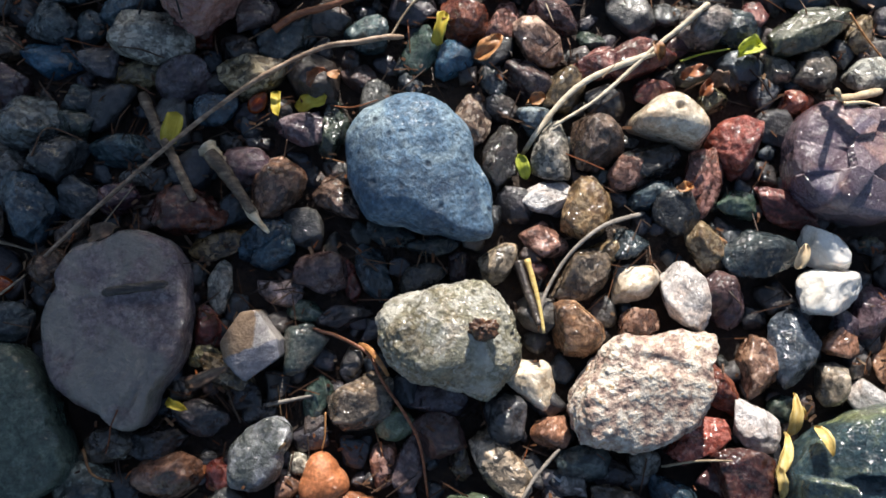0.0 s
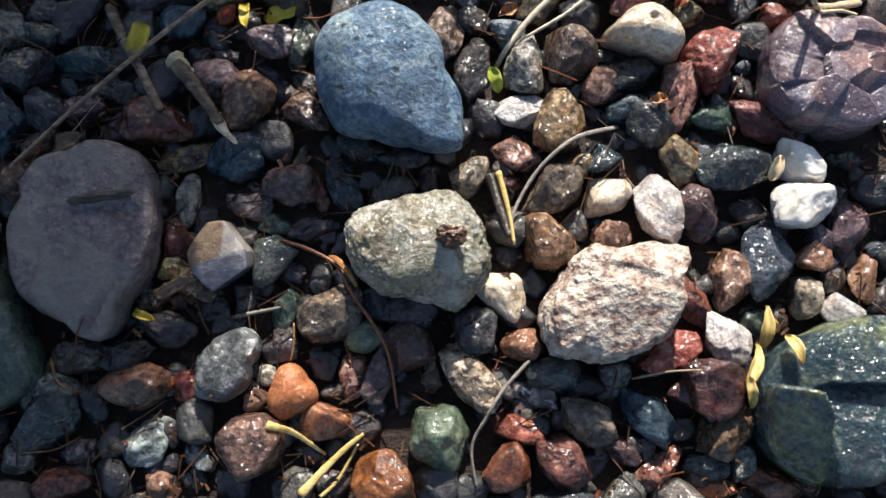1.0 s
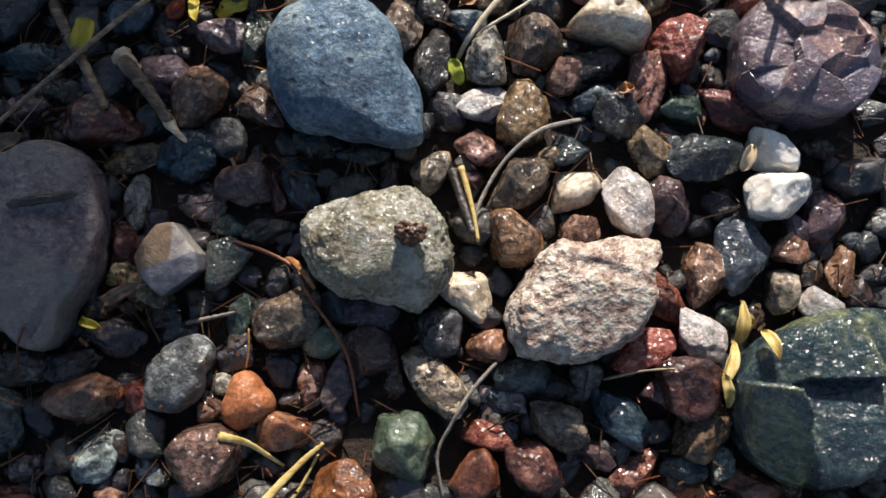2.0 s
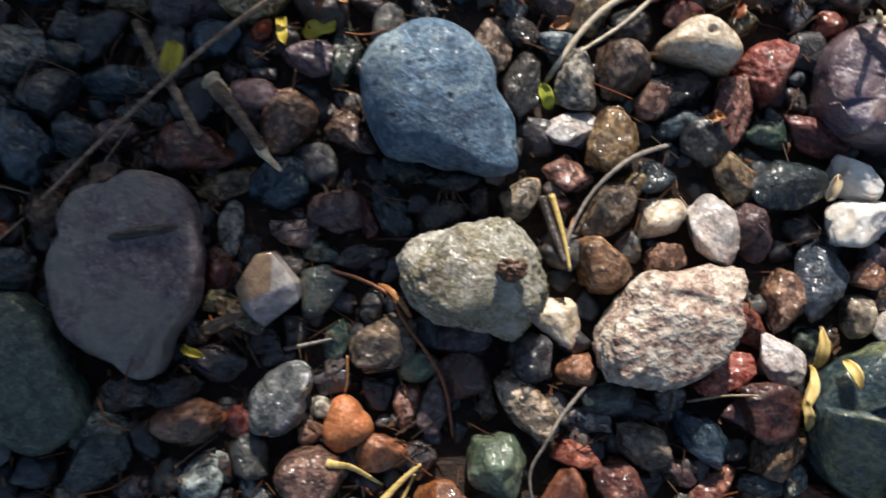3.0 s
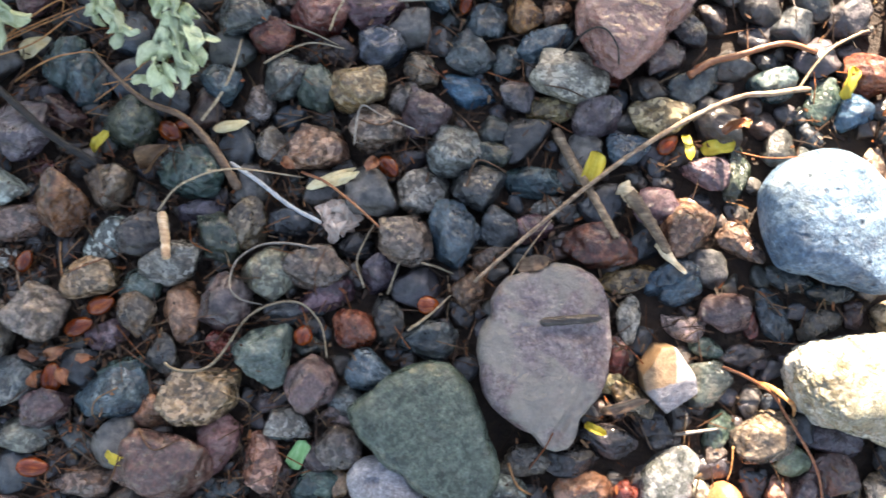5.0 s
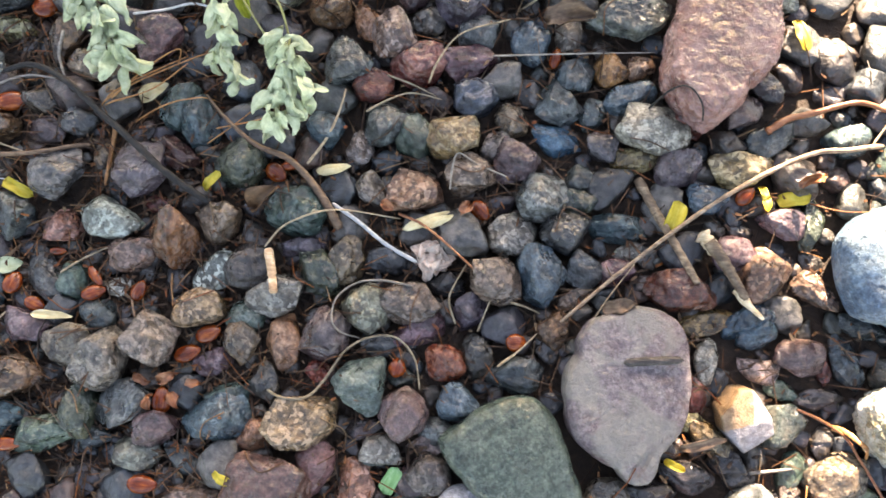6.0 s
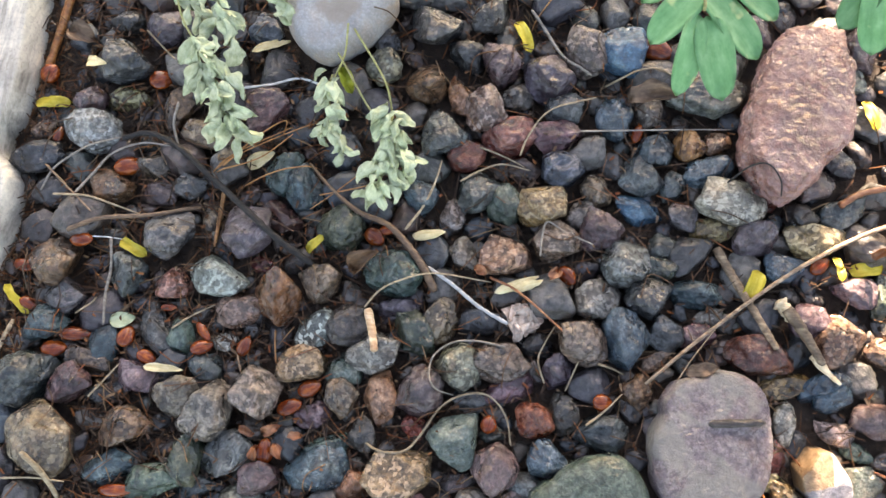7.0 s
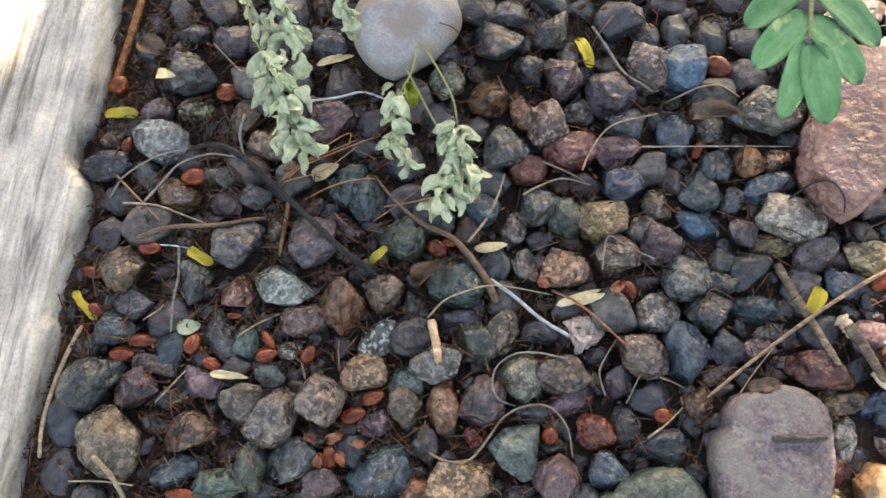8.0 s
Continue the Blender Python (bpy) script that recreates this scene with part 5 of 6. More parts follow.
# ---------------------------------------------------------------- kerb beside the bed
def kerb_material():
    mat, tree, shader = nodes_of("weathered_pale_concrete")
    where = tree.nodes.new("ShaderNodeTexCoord").outputs["Object"]
    stretch = add(tree, "Mapping")
    stretch.inputs["Scale"].default_value = (140, 12, 40)
    tree.links.new(where, stretch.inputs["Vector"])
    grain = noise_tex(tree, stretch.outputs[0], 1.0, 6, 0.65, 0.8)
    fine = noise_tex(tree, where, 480, 6, 0.75)
    blot = noise_tex(tree, where, 45, 4, 0.6)
    colour = ramp(tree, grain, (0.34, (0.18, 0.165, 0.14)), (0.45, (0.44, 0.415, 0.375)), (0.55, (0.60, 0.575, 0.52)), (0.66, (0.76, 0.70, 0.60)))
    colour = blend(tree, 0.7, colour, ramp(tree, blot, (0.3, (0.5, 0.49, 0.48)), (0.7, (1.2, 1.17, 1.1))), "MULTIPLY")
    colour = blend(tree, 0.5, colour, ramp(tree, fine, (0.32, (0.35, 0.34, 0.32)), (0.48, (1, 1, 1)), (0.7, (1.3, 1.28, 1.22))), "MULTIPLY")
    tree.links.new(colour, shader.inputs["Base Color"])
    shader.inputs["Roughness"].default_value = 0.8
    bumped(tree, shader, maths(tree, "ADD", maths(tree, "MULTIPLY", grain, 0.8), maths(tree, "MULTIPLY", fine, 0.5)), 0.6, 0.002)
    return mat


def kerb(foot, arris, top, y0, y1, breadth):
    """A long low kerb with a worn arris and a broken-out notch; foot and arris are rows of y and x."""
    rng = np.random.default_rng(8)
    ys = np.concatenate((np.linspace(y0, -0.05, 12, endpoint=False), np.linspace(-0.05, 0.36, 300, endpoint=False), np.linspace(0.36, y1, 12)))
    pts = []
    for y in ys:
        low = np.interp(y, [p[0] for p in foot], [p[1] for p in foot])
        high = np.interp(y, [p[0] for p in arris], [p[1] for p in arris])
        profile = [(low, -0.03)] + [(low + (high - low) * (1 - math.cos(a)), -0.012 + (top + 0.012) * math.sin(a)) for a in np.linspace(0.05, 1.52, 12)]
        profile += [(high - x, top + 0.0002 * x / 0.01) for x in (0.006, 0.010, 0.015, 0.020, 0.026, 0.034, 0.048, 0.066, breadth - 0.01)] + [(high - breadth, top - 0.01), (high - breadth, -0.03)]
        pts += [(x, y, z) for x, z in profile]
    m = len(profile)
    pts = np.array(pts)
    keep = np.tile(np.array([0.3] + [1.0] * (m - 2) + [0.3]), len(ys))
    pts[:, 0] += (0.0002 * ripple(pts, rng, 120.0) + 0.0002 * ripple(pts, rng, 420.0)) * keep
    pts[:, 2] += (0.0002 * ripple(pts, rng, 130.0) + 0.00004 * ripple(pts, rng, 420.0)) * keep
    faces = []
    for j in range(len(ys) - 1):
        for i in range(m - 1):
            a = j * m + i
            faces.append((a, a + 1, a + m + 1, a + m))
    faces += [tuple(range(m))[::-1], tuple((len(ys) - 1) * m + i for i in range(m))]
    return tagged(new("kerb", mesh_of("kerb", pts, faces, kerb_material())), "weathered pale concrete kerb with a chipped edge", "kerb", kind="structure")


kerb([(-0.6, -0.449), (0.008, -0.451), (0.033, -0.453), (0.058, -0.450), (0.091, -0.449), (0.097, -0.4525), (0.115, -0.452), (0.136, -0.449), (0.163, -0.449), (0.170, -0.454), (0.178, -0.461), (0.187, -0.462), (0.194, -0.458), (0.210, -0.456), (0.232, -0.457), (0.270, -0.460), (0.9, -0.53)],
     [(-0.6, -0.4515), (0.030, -0.4550), (0.060, -0.4530), (0.100, -0.4545), (0.136, -0.4520), (0.163, -0.4525), (0.176, -0.4620), (0.186, -0.4640), (0.200, -0.4595), (0.232, -0.4600), (0.270, -0.4630), (0.9, -0.533)], 0.006, -0.6, 0.9, 0.13)

# ---------------------------------------------------------------- twigs and stems
LONG = "long curved brown twig lying across the stones"
twig("long_twig", [(-0.1330, 0.1050), (-0.1120, 0.1270), (-0.0870, 0.1510), (-0.0670, 0.1680), (-0.0470, 0.1820), (-0.0300, 0.1910), (-0.0150, 0.1940), (0.0010, 0.1990)], 1.8, TANWOOD, LONG, end_mm=2.5, stiff=250, lift=0.003, fork=[(-0.1185, 0.1085), (-0.1120, 0.1200), (-0.1030, 0.1340)], fork_mat=DRYSTEM)
twig("dry_grass", [(0.1250, 0.2150), (0.1130, 0.2040), (0.1010, 0.1940), (0.0800, 0.1740), (0.0610, 0.1610)], 2.6, STRAW, "pale dry grass stem lying over wet pebbles", end_mm=1.2)
twig("dry_grass", [(0.1020, 0.1930), (0.0920, 0.1890), (0.0750, 0.1810), (0.0630, 0.1700), (0.0500, 0.1520)], 3.0, STRAW, "split pale dry grass stem bent over pebbles", end_mm=2.0, flat=0.6)
twig("stick", [(-0.1040, 0.1730), (-0.0960, 0.1590), (-0.0860, 0.1430), (-0.0770, 0.1280)], 4.6, BARK, "short grey-brown stick lying between stones", stiff=0, lift=-0.0012)
bark = twig("broken_stick", [(-0.0730, 0.1470), (-0.0660, 0.1390), (-0.0600, 0.1310), (-0.0550, 0.1240)], 6.2, BARK, "broken grey stick with pale splintered ends", end_mm=3.6, stiff=0)
part("splinter", mesh_of("splinter", *tube(draped(smooth_line([(-0.0760, 0.1510), (-0.0730, 0.1480), (-0.0690, 0.1430)], 5), 0.0015, 0), np.array([1.2, 2.6] + [3.5] * 8 + [2.8]) / 1000, seed=4, knobs=0.14), PALEWOOD), bark, "pale splintered wood")
part("splinter", mesh_of("splinter", *tube(draped(smooth_line([(-0.0580, 0.1280), (-0.0540, 0.1220), (-0.0480, 0.1160)], 5), 0.0012, 0), np.linspace(2.9, 0.6, 11) / 1000, seed=5, knobs=0.12), PALEWOOD), bark, "pale splintered wood")
twig("red_twig", [(-0.0510, 0.1990), (-0.0420, 0.2060), (-0.0310, 0.2100), (-0.0120, 0.2170), (0.0020, 0.2140)], 3.4, REDWOOD, "curved reddish-brown stem with peeling skin", end_mm=2.2)
twig("thin_twig", [(0.0260, 0.2280), (0.0100, 0.2180), (0.0020, 0.2090), (-0.0050, 0.1970)], 1.6, DRYSTEM, "thin pale curved stem above pebbles", end_mm=1.0)
twig("orange_twig", [(-0.0300, 0.0800), (-0.0200, 0.0770), (-0.0090, 0.0710), (-0.0030, 0.0610), (0.0070, 0.0470), (0.0120, 0.0360), (0.0150, 0.0180)], 1.7, REDWOOD, "thin orange-brown stem bent over pebbles", end_mm=1.1)
twig("dry_leaf", [(-0.0130, 0.0740), (-0.0090, 0.0730), (-0.0040, 0.0680), (-0.0010, 0.0630)], 3.0, NEEDLE, "dry brown bract on a thin stem", end_mm=1.4, flat=0.4)
twig("grass_blade", [(0.0990, 0.1290), (0.0830, 0.1230), (0.0730, 0.1160), (0.0650, 0.1070), (0.0580, 0.0940), (0.0560, 0.0830)], 2.2, GREYWOOD, "olive-brown dry grass blade curving between pebbles", end_mm=1.2, flat=0.5)
chip = twig("wood_splinter", [(0.0485, 0.1080), (0.0510, 0.0990), (0.0535, 0.0910), (0.0560, 0.0830)], 4.4, WETBARK, "split dark wood bit with a yellow edge between pebbles", end_mm=3.2, flat=0.7, stiff=0)
part("edge", mesh_of("edge", *tube(draped(smooth_line([(0.0515, 0.1085), (0.0540, 0.0990), (0.0560, 0.0900), (0.0575, 0.0800)], 6), 0.003, 0) - np.array((0, 0, -0.0008)), np.linspace(1.2, 0.6, 19) / 1000, seed=6), OCHRELEAF), chip, "bright yellow split edge")
twig("needle", [(0.0620, 0.1020), (0.0570, 0.0910), (0.0560, 0.0810)], 1.2, NEEDLE, "thin ochre needle beside a split needle")
twig("thin_needle", [(-0.0290, 0.1710), (-0.0180, 0.1660), (-0.0070, 0.1650)], 0.8, REDWOOD, "thin red-brown needle against a blue stone", stiff=0)
twig("pale_twig", [(-0.0470, 0.0510), (-0.0380, 0.0530), (-0.0290, 0.0550)], 2.0, GREYWOOD, "short knobbly grey twig between stones", end_mm=1.2, stiff=0)
twig("thin_needle", [(-0.0240, 0.0490), (-0.0240, 0.0400), (-0.0250, 0.0350)], 1.0, NEEDLE, "upright orange needle in a gap between pebbles", stiff=0)
twig("thin_needle", [(0.1030, 0.0310), (0.1150, 0.0340), (0.1250, 0.0350)], 1.2, DRYSTEM, "pale straw bit across dark pebbles", stiff=0)
twig("twig_bit", [(-0.1130, 0.0340), (-0.1090, 0.0260), (-0.1020, 0.0220)], 1.5, NEEDLE, "ochre stem bit bent round a pebble")
twig("thin_root", [(0.0640, 0.0370), (0.0540, 0.0260), (0.0480, 0.0160), (0.0430, 0.0050), (0.0450, -0.0100)], 1.8, GREYWOOD, "grey root thread between wet pebbles")
twig("dry_grass", [(-0.0300, 0.0130), (-0.0220, 0.0100), (-0.0110, 0.0010)], 3.0, OCHRELEAF, "flat straw-coloured leaf blade", end_mm=1.2, flat=0.3)
twig("dry_grass", [(-0.0190, -0.0130), (-0.0110, -0.0040), (-0.0030, 0.0040), (0.0030, 0.0090)], 3.4, OCHRELEAF, "bundle of straw-coloured leaf blades", end_mm=1.4, flat=0.4, fork=[(-0.0120, -0.0140), (-0.0060, -0.0080), (0.0010, 0.0050)])
twig("straw_bit", [(0.1630, 0.1700), (0.1720, 0.1720), (0.1940, 0.1800)], 3.4, PALEWOOD, "chunky pale straw bit on a purple stone", end_mm=3.0, flat=0.6, fork=[(0.1710, 0.1690), (0.1790, 0.1700), (0.1850, 0.1690)], stiff=0)
twig("green_twig", [(0.1150, 0.1930), (0.1240, 0.1960), (0.1350, 0.1980)], 1.2, LIME, "thin lime-green leaf stalk")
twig("thin_needle", [(0.1830, 0.2130), (0.1890, 0.2040), (0.1970, 0.1940)], 1.2, NEEDLE, "thin orange needle between pebbles", stiff=0)
twig("black_twig", [(-0.4000, 0.1910), (-0.3870, 0.1950), (-0.3710, 0.1900), (-0.3500, 0.1760), (-0.3270, 0.1600), (-0.3110, 0.1490), (-0.2940, 0.1400)], 2.6, BLACKWOOD, "long black wet twig sloping across pebbles", end_mm=3.4, stiff=250)
twig("grey_twig", [(-0.4370, 0.1600), (-0.4310, 0.1720), (-0.4160, 0.1830), (-0.4000, 0.1920)], 1.4, GREYWOOD, "thin grey-brown arched twig")
twig("grey_twig", [(-0.4160, 0.1590), (-0.4100, 0.1720), (-0.4040, 0.1830), (-0.3900, 0.1900), (-0.3750, 0.1900)], 1.6, GREYWOOD, "thin grey-brown arched twig beside another")
twig("brown_twig", [(-0.3040, 0.1900), (-0.2920, 0.1790), (-0.2760, 0.1680), (-0.2600, 0.1630), (-0.2450, 0.1500), (-0.2340, 0.1350)], 1.3, BROWNWOOD, "brown forked twig with a thick base", end_mm=4.2)
twig("white_twig", [(-0.2390, 0.1460), (-0.2260, 0.1390), (-0.2120, 0.1300), (-0.1980, 0.1240)], 2.2, WHITEWOOD, "straight bleached white stem", end_mm=1.8, stiff=0)
twig("straw_arc", [(-0.2660, 0.1230), (-0.2590, 0.1320), (-0.2480, 0.1380), (-0.2340, 0.1430), (-0.2080, 0.1430)], 1.2, DRYSTEM, "thin straw arc over pebbles")
twig("red_twig", [(-0.2090, 0.1450), (-0.1980, 0.1410), (-0.1870, 0.1340), (-0.1710, 0.1220)], 1.6, REDWOOD, "straight thin reddish twig", stiff=0)
twig("curled_root", [(-0.1980, 0.1130), (-0.2110, 0.1140), (-0.2220, 0.1120), (-0.2300, 0.1050), (-0.2310, 0.0960), (-0.2270, 0.0900), (-0.2190, 0.0880)], 1.3, GREYWOOD, "curled thin grey-brown tendril on pebbles")
twig("curled_root", [(-0.2560, 0.0610), (-0.2460, 0.0590), (-0.2370, 0.0610), (-0.2310, 0.0690), (-0.2240, 0.0820), (-0.2140, 0.0890), (-0.2030, 0.0900), (-0.1940, 0.0820), (-0.1900, 0.0690)], 1.5, DRYSTEM, "wavy pale tendril looped over pebbles")
twig("thin_needle", [(-0.1750, 0.2200), (-0.1520, 0.2240), (-0.1280, 0.2280), (-0.1020, 0.2320)], 1.1, GREYWOOD, "long thin straight grey stem", stiff=0)
twig("thin_needle", [(-0.2020, 0.2040), (-0.1990, 0.2150), (-0.1900, 0.2290), (-0.1690, 0.2380)], 1.2, DRYSTEM, "thin straw stem arched over dark pebbles", stiff=0)
twig("thin_needle", [(-0.2290, 0.1890), (-0.2200, 0.1960), (-0.2100, 0.2010), (-0.1960, 0.2000)], 1.3, DRYSTEM, "thin arched straw stem", stiff=0)
twig("thin_needle", [(-0.2220, 0.2080), (-0.2100, 0.2050), (-0.1990, 0.2010)], 1.2, DRYSTEM, "short straw needle", stiff=0)
twig("bent_twig", [(-0.2050, 0.2840), (-0.1970, 0.2730), (-0.1860, 0.2580), (-0.1720, 0.2500)], 2.0, GREYWOOD, "bent grey-brown stem between pebbles", end_mm=1.4, fork=[(-0.1960, 0.2870), (-0.2020, 0.2790), (-0.2040, 0.2750)], fork_mat=NEEDLE)
twig("bent_twig", [(-0.1660, 0.2480), (-0.1560, 0.2510), (-0.1420, 0.2570), (-0.1290, 0.2540)], 1.4, DRYSTEM, "thin pale stem along dark litter")
twig("straw_needle", [(-0.2520, 0.1620), (-0.2450, 0.1740), (-0.2410, 0.1860), (-0.2390, 0.1980)], 1.6, DRYSTEM, "pale straw needle leaning on pebbles", stiff=0)
for line in ([(-0.3500, 0.1790), (-0.3380, 0.1920), (-0.3160, 0.2080)], [(-0.3490, 0.1800), (-0.3330, 0.1940), (-0.3050, 0.2120)], [(-0.3480, 0.1790), (-0.3290, 0.1890), (-0.3150, 0.2040)], [(-0.3450, 0.1820), (-0.3330, 0.1980), (-0.3200, 0.2100), (-0.3200, 0.2030)], [(-0.3380, 0.1740), (-0.3220, 0.1820), (-0.2990, 0.1890)]):
    twig("pine_needle", line, 1.0, NEEDLE, "thin orange-brown needle in a loose bunch", lift=0.001)
twig("orange_stick", [(-0.4470, 0.2720), (-0.4490, 0.2480), (-0.4515, 0.2250)], 4.4, ORANGEBARK, "rough orange-brown bark stick beside the kerb", end_mm=4.2, stiff=0)
twig("white_twig", [(-0.3420, 0.2230), (-0.3290, 0.2280), (-0.3170, 0.2340), (-0.3020, 0.2320)], 1.6, WHITEWOOD, "bleached forked twig", end_mm=1.2, stiff=0)
twig("grey_twig", [(-0.3940, 0.1400), (-0.3910, 0.1260), (-0.3910, 0.1130), (-0.3890, 0.0980)], 1.9, GREYWOOD, "straight grey stem between pebbles", fork=[(-0.4060, 0.1400), (-0.3980, 0.1410), (-0.3870, 0.1410)], fork_mat=WHITEWOOD, stiff=0)
twig("thin_needle", [(-0.4240, 0.1570), (-0.4100, 0.1590), (-0.3970, 0.1570), (-0.3830, 0.1540)], 1.4, DRYSTEM, "thin pale bent stem", stiff=0)
twig("dark_red_twig", [(-0.4150, 0.1410), (-0.4000, 0.1490), (-0.3750, 0.1540), (-0.3550, 0.1620)], 2.4, BROWNWOOD, "dark reddish twig under thin stems", end_mm=1.8)
twig("thin_needle", [(-0.4380, 0.1740), (-0.4230, 0.1640), (-0.4040, 0.1510)], 1.5, BROWNWOOD, "thin brown needle", stiff=0)
twig("thin_needle", [(-0.3560, 0.1010), (-0.3490, 0.1080), (-0.3380, 0.1160)], 1.3, DRYSTEM, "straight straw needle", stiff=0)
twig("thin_needle", [(-0.3910, 0.0640), (-0.3850, 0.0730), (-0.3800, 0.0810)], 1.3, DRYSTEM, "straight grey straw bit", stiff=0)
twig("straw_stub", [(-0.4040, 0.0380), (-0.3990, 0.0280), (-0.3960, 0.0160)], 2.6, DRYSTEM, "thick straw stub lying on pebbles", end_mm=2.2, stiff=0)
twig("cut_stick", [(-0.2640, 0.1220), (-0.2600, 0.1120), (-0.2570, 0.1030)], 4.2, SPLITWOOD, "short pale broken stick on a grey pebble", end_mm=3.6, flat=0.75, stiff=0)
twig("thin_needle", [(-0.1870, 0.1570), (-0.1870, 0.1680), (-0.1850, 0.1740), (-0.1760, 0.1700), (-0.1630, 0.1660)], 1.1, GREYWOOD, "sharply bent thin stem", stiff=0)
twig("thin_needle", [(-0.1580, 0.0830), (-0.1500, 0.0900), (-0.1420, 0.0990)], 1.4, DRYSTEM, "short pale straw", stiff=0)
twig("thin_needle", [(-0.1680, 0.0970), (-0.1660, 0.1040), (-0.1640, 0.1110)], 1.1, DRYSTEM, "short pale upright straw", stiff=0)
twig("thin_needle", [(-0.1550, 0.1110), (-0.1480, 0.1100), (-0.1410, 0.1080)], 1.5, DRYSTEM, "short pale straw beside a seed", stiff=0)
twig("bark_sliver", [(-0.3460, 0.1730), (-0.3450, 0.1600), (-0.3440, 0.1430)], 2.6, NEEDLE, "rusty bark strip between pebbles", end_mm=1.8, stiff=0)
twig("thin_needle", [(-0.3750, 0.2130), (-0.3760, 0.2020), (-0.3720, 0.1910)], 2.0, GREYWOOD, "grey stalk in dark litter", stiff=0)
twig("thin_needle", [(-0.4000, 0.2500), (-0.3890, 0.2410), (-0.3810, 0.2350)], 1.2, DRYSTEM, "thin straw by a slate pebble", stiff=0)
twig("thin_needle", [(-0.2500, 0.2520), (-0.2470, 0.2450), (-0.2450, 0.2390)], 1.0, BROWNWOOD, "thin dark needle between pebbles", stiff=0)
twig("thin_needle", [(-0.2960, 0.1740), (-0.2810, 0.1790), (-0.2660, 0.1850)], 0.9, NEEDLE, "thin orange needle", stiff=0)
twig("thin_needle", [(-0.3000, 0.1670), (-0.2890, 0.1770), (-0.2790, 0.1870)], 0.9, NEEDLE, "thin orange needle", stiff=0)
twig("thin_needle", [(-0.3200, 0.0850), (-0.3240, 0.0950), (-0.3200, 0.1030)], 1.2, BROWNWOOD, "thin brown stalk", stiff=0)
twig("thin_needle", [(-0.3080, 0.1070), (-0.3070, 0.1000), (-0.3050, 0.0920)], 1.3, NEEDLE, "thin orange stalk", stiff=0)
twig("thin_needle", [(-0.1780, 0.0990), (-0.1820, 0.1090), (-0.1800, 0.1170), (-0.1760, 0.1260)], 1.2, DRYSTEM, "thin bent straw", stiff=0)
twig("thin_needle", [(-0.4060, 0.1020), (-0.3990, 0.1080), (-0.3970, 0.1110)], 1.2, DRYSTEM, "short yellowish straw", stiff=0)
twig("thin_needle", [(-0.4230, 0.0220), (-0.4060, 0.0250), (-0.3890, 0.0260)], 1.2, DRYSTEM, "thin straw near the kerb", stiff=0)
twig("dry_grass", [(-0.4380, 0.0950), (-0.4420, 0.0780), (-0.4440, 0.0610), (-0.4440, 0.0440), (-0.4410, 0.0300)], 2.6, DRYSTEM, "long straw strip lying along the kerb", end_mm=2.2, flat=0.7, stiff=0)
twig("thin_root", [(-0.1040, 0.2030), (-0.0970, 0.2090), (-0.0900, 0.2090), (-0.0850, 0.2030), (-0.0830, 0.1960)], 1.2, BLACKWOOD, "dark curved thread on a red stone")

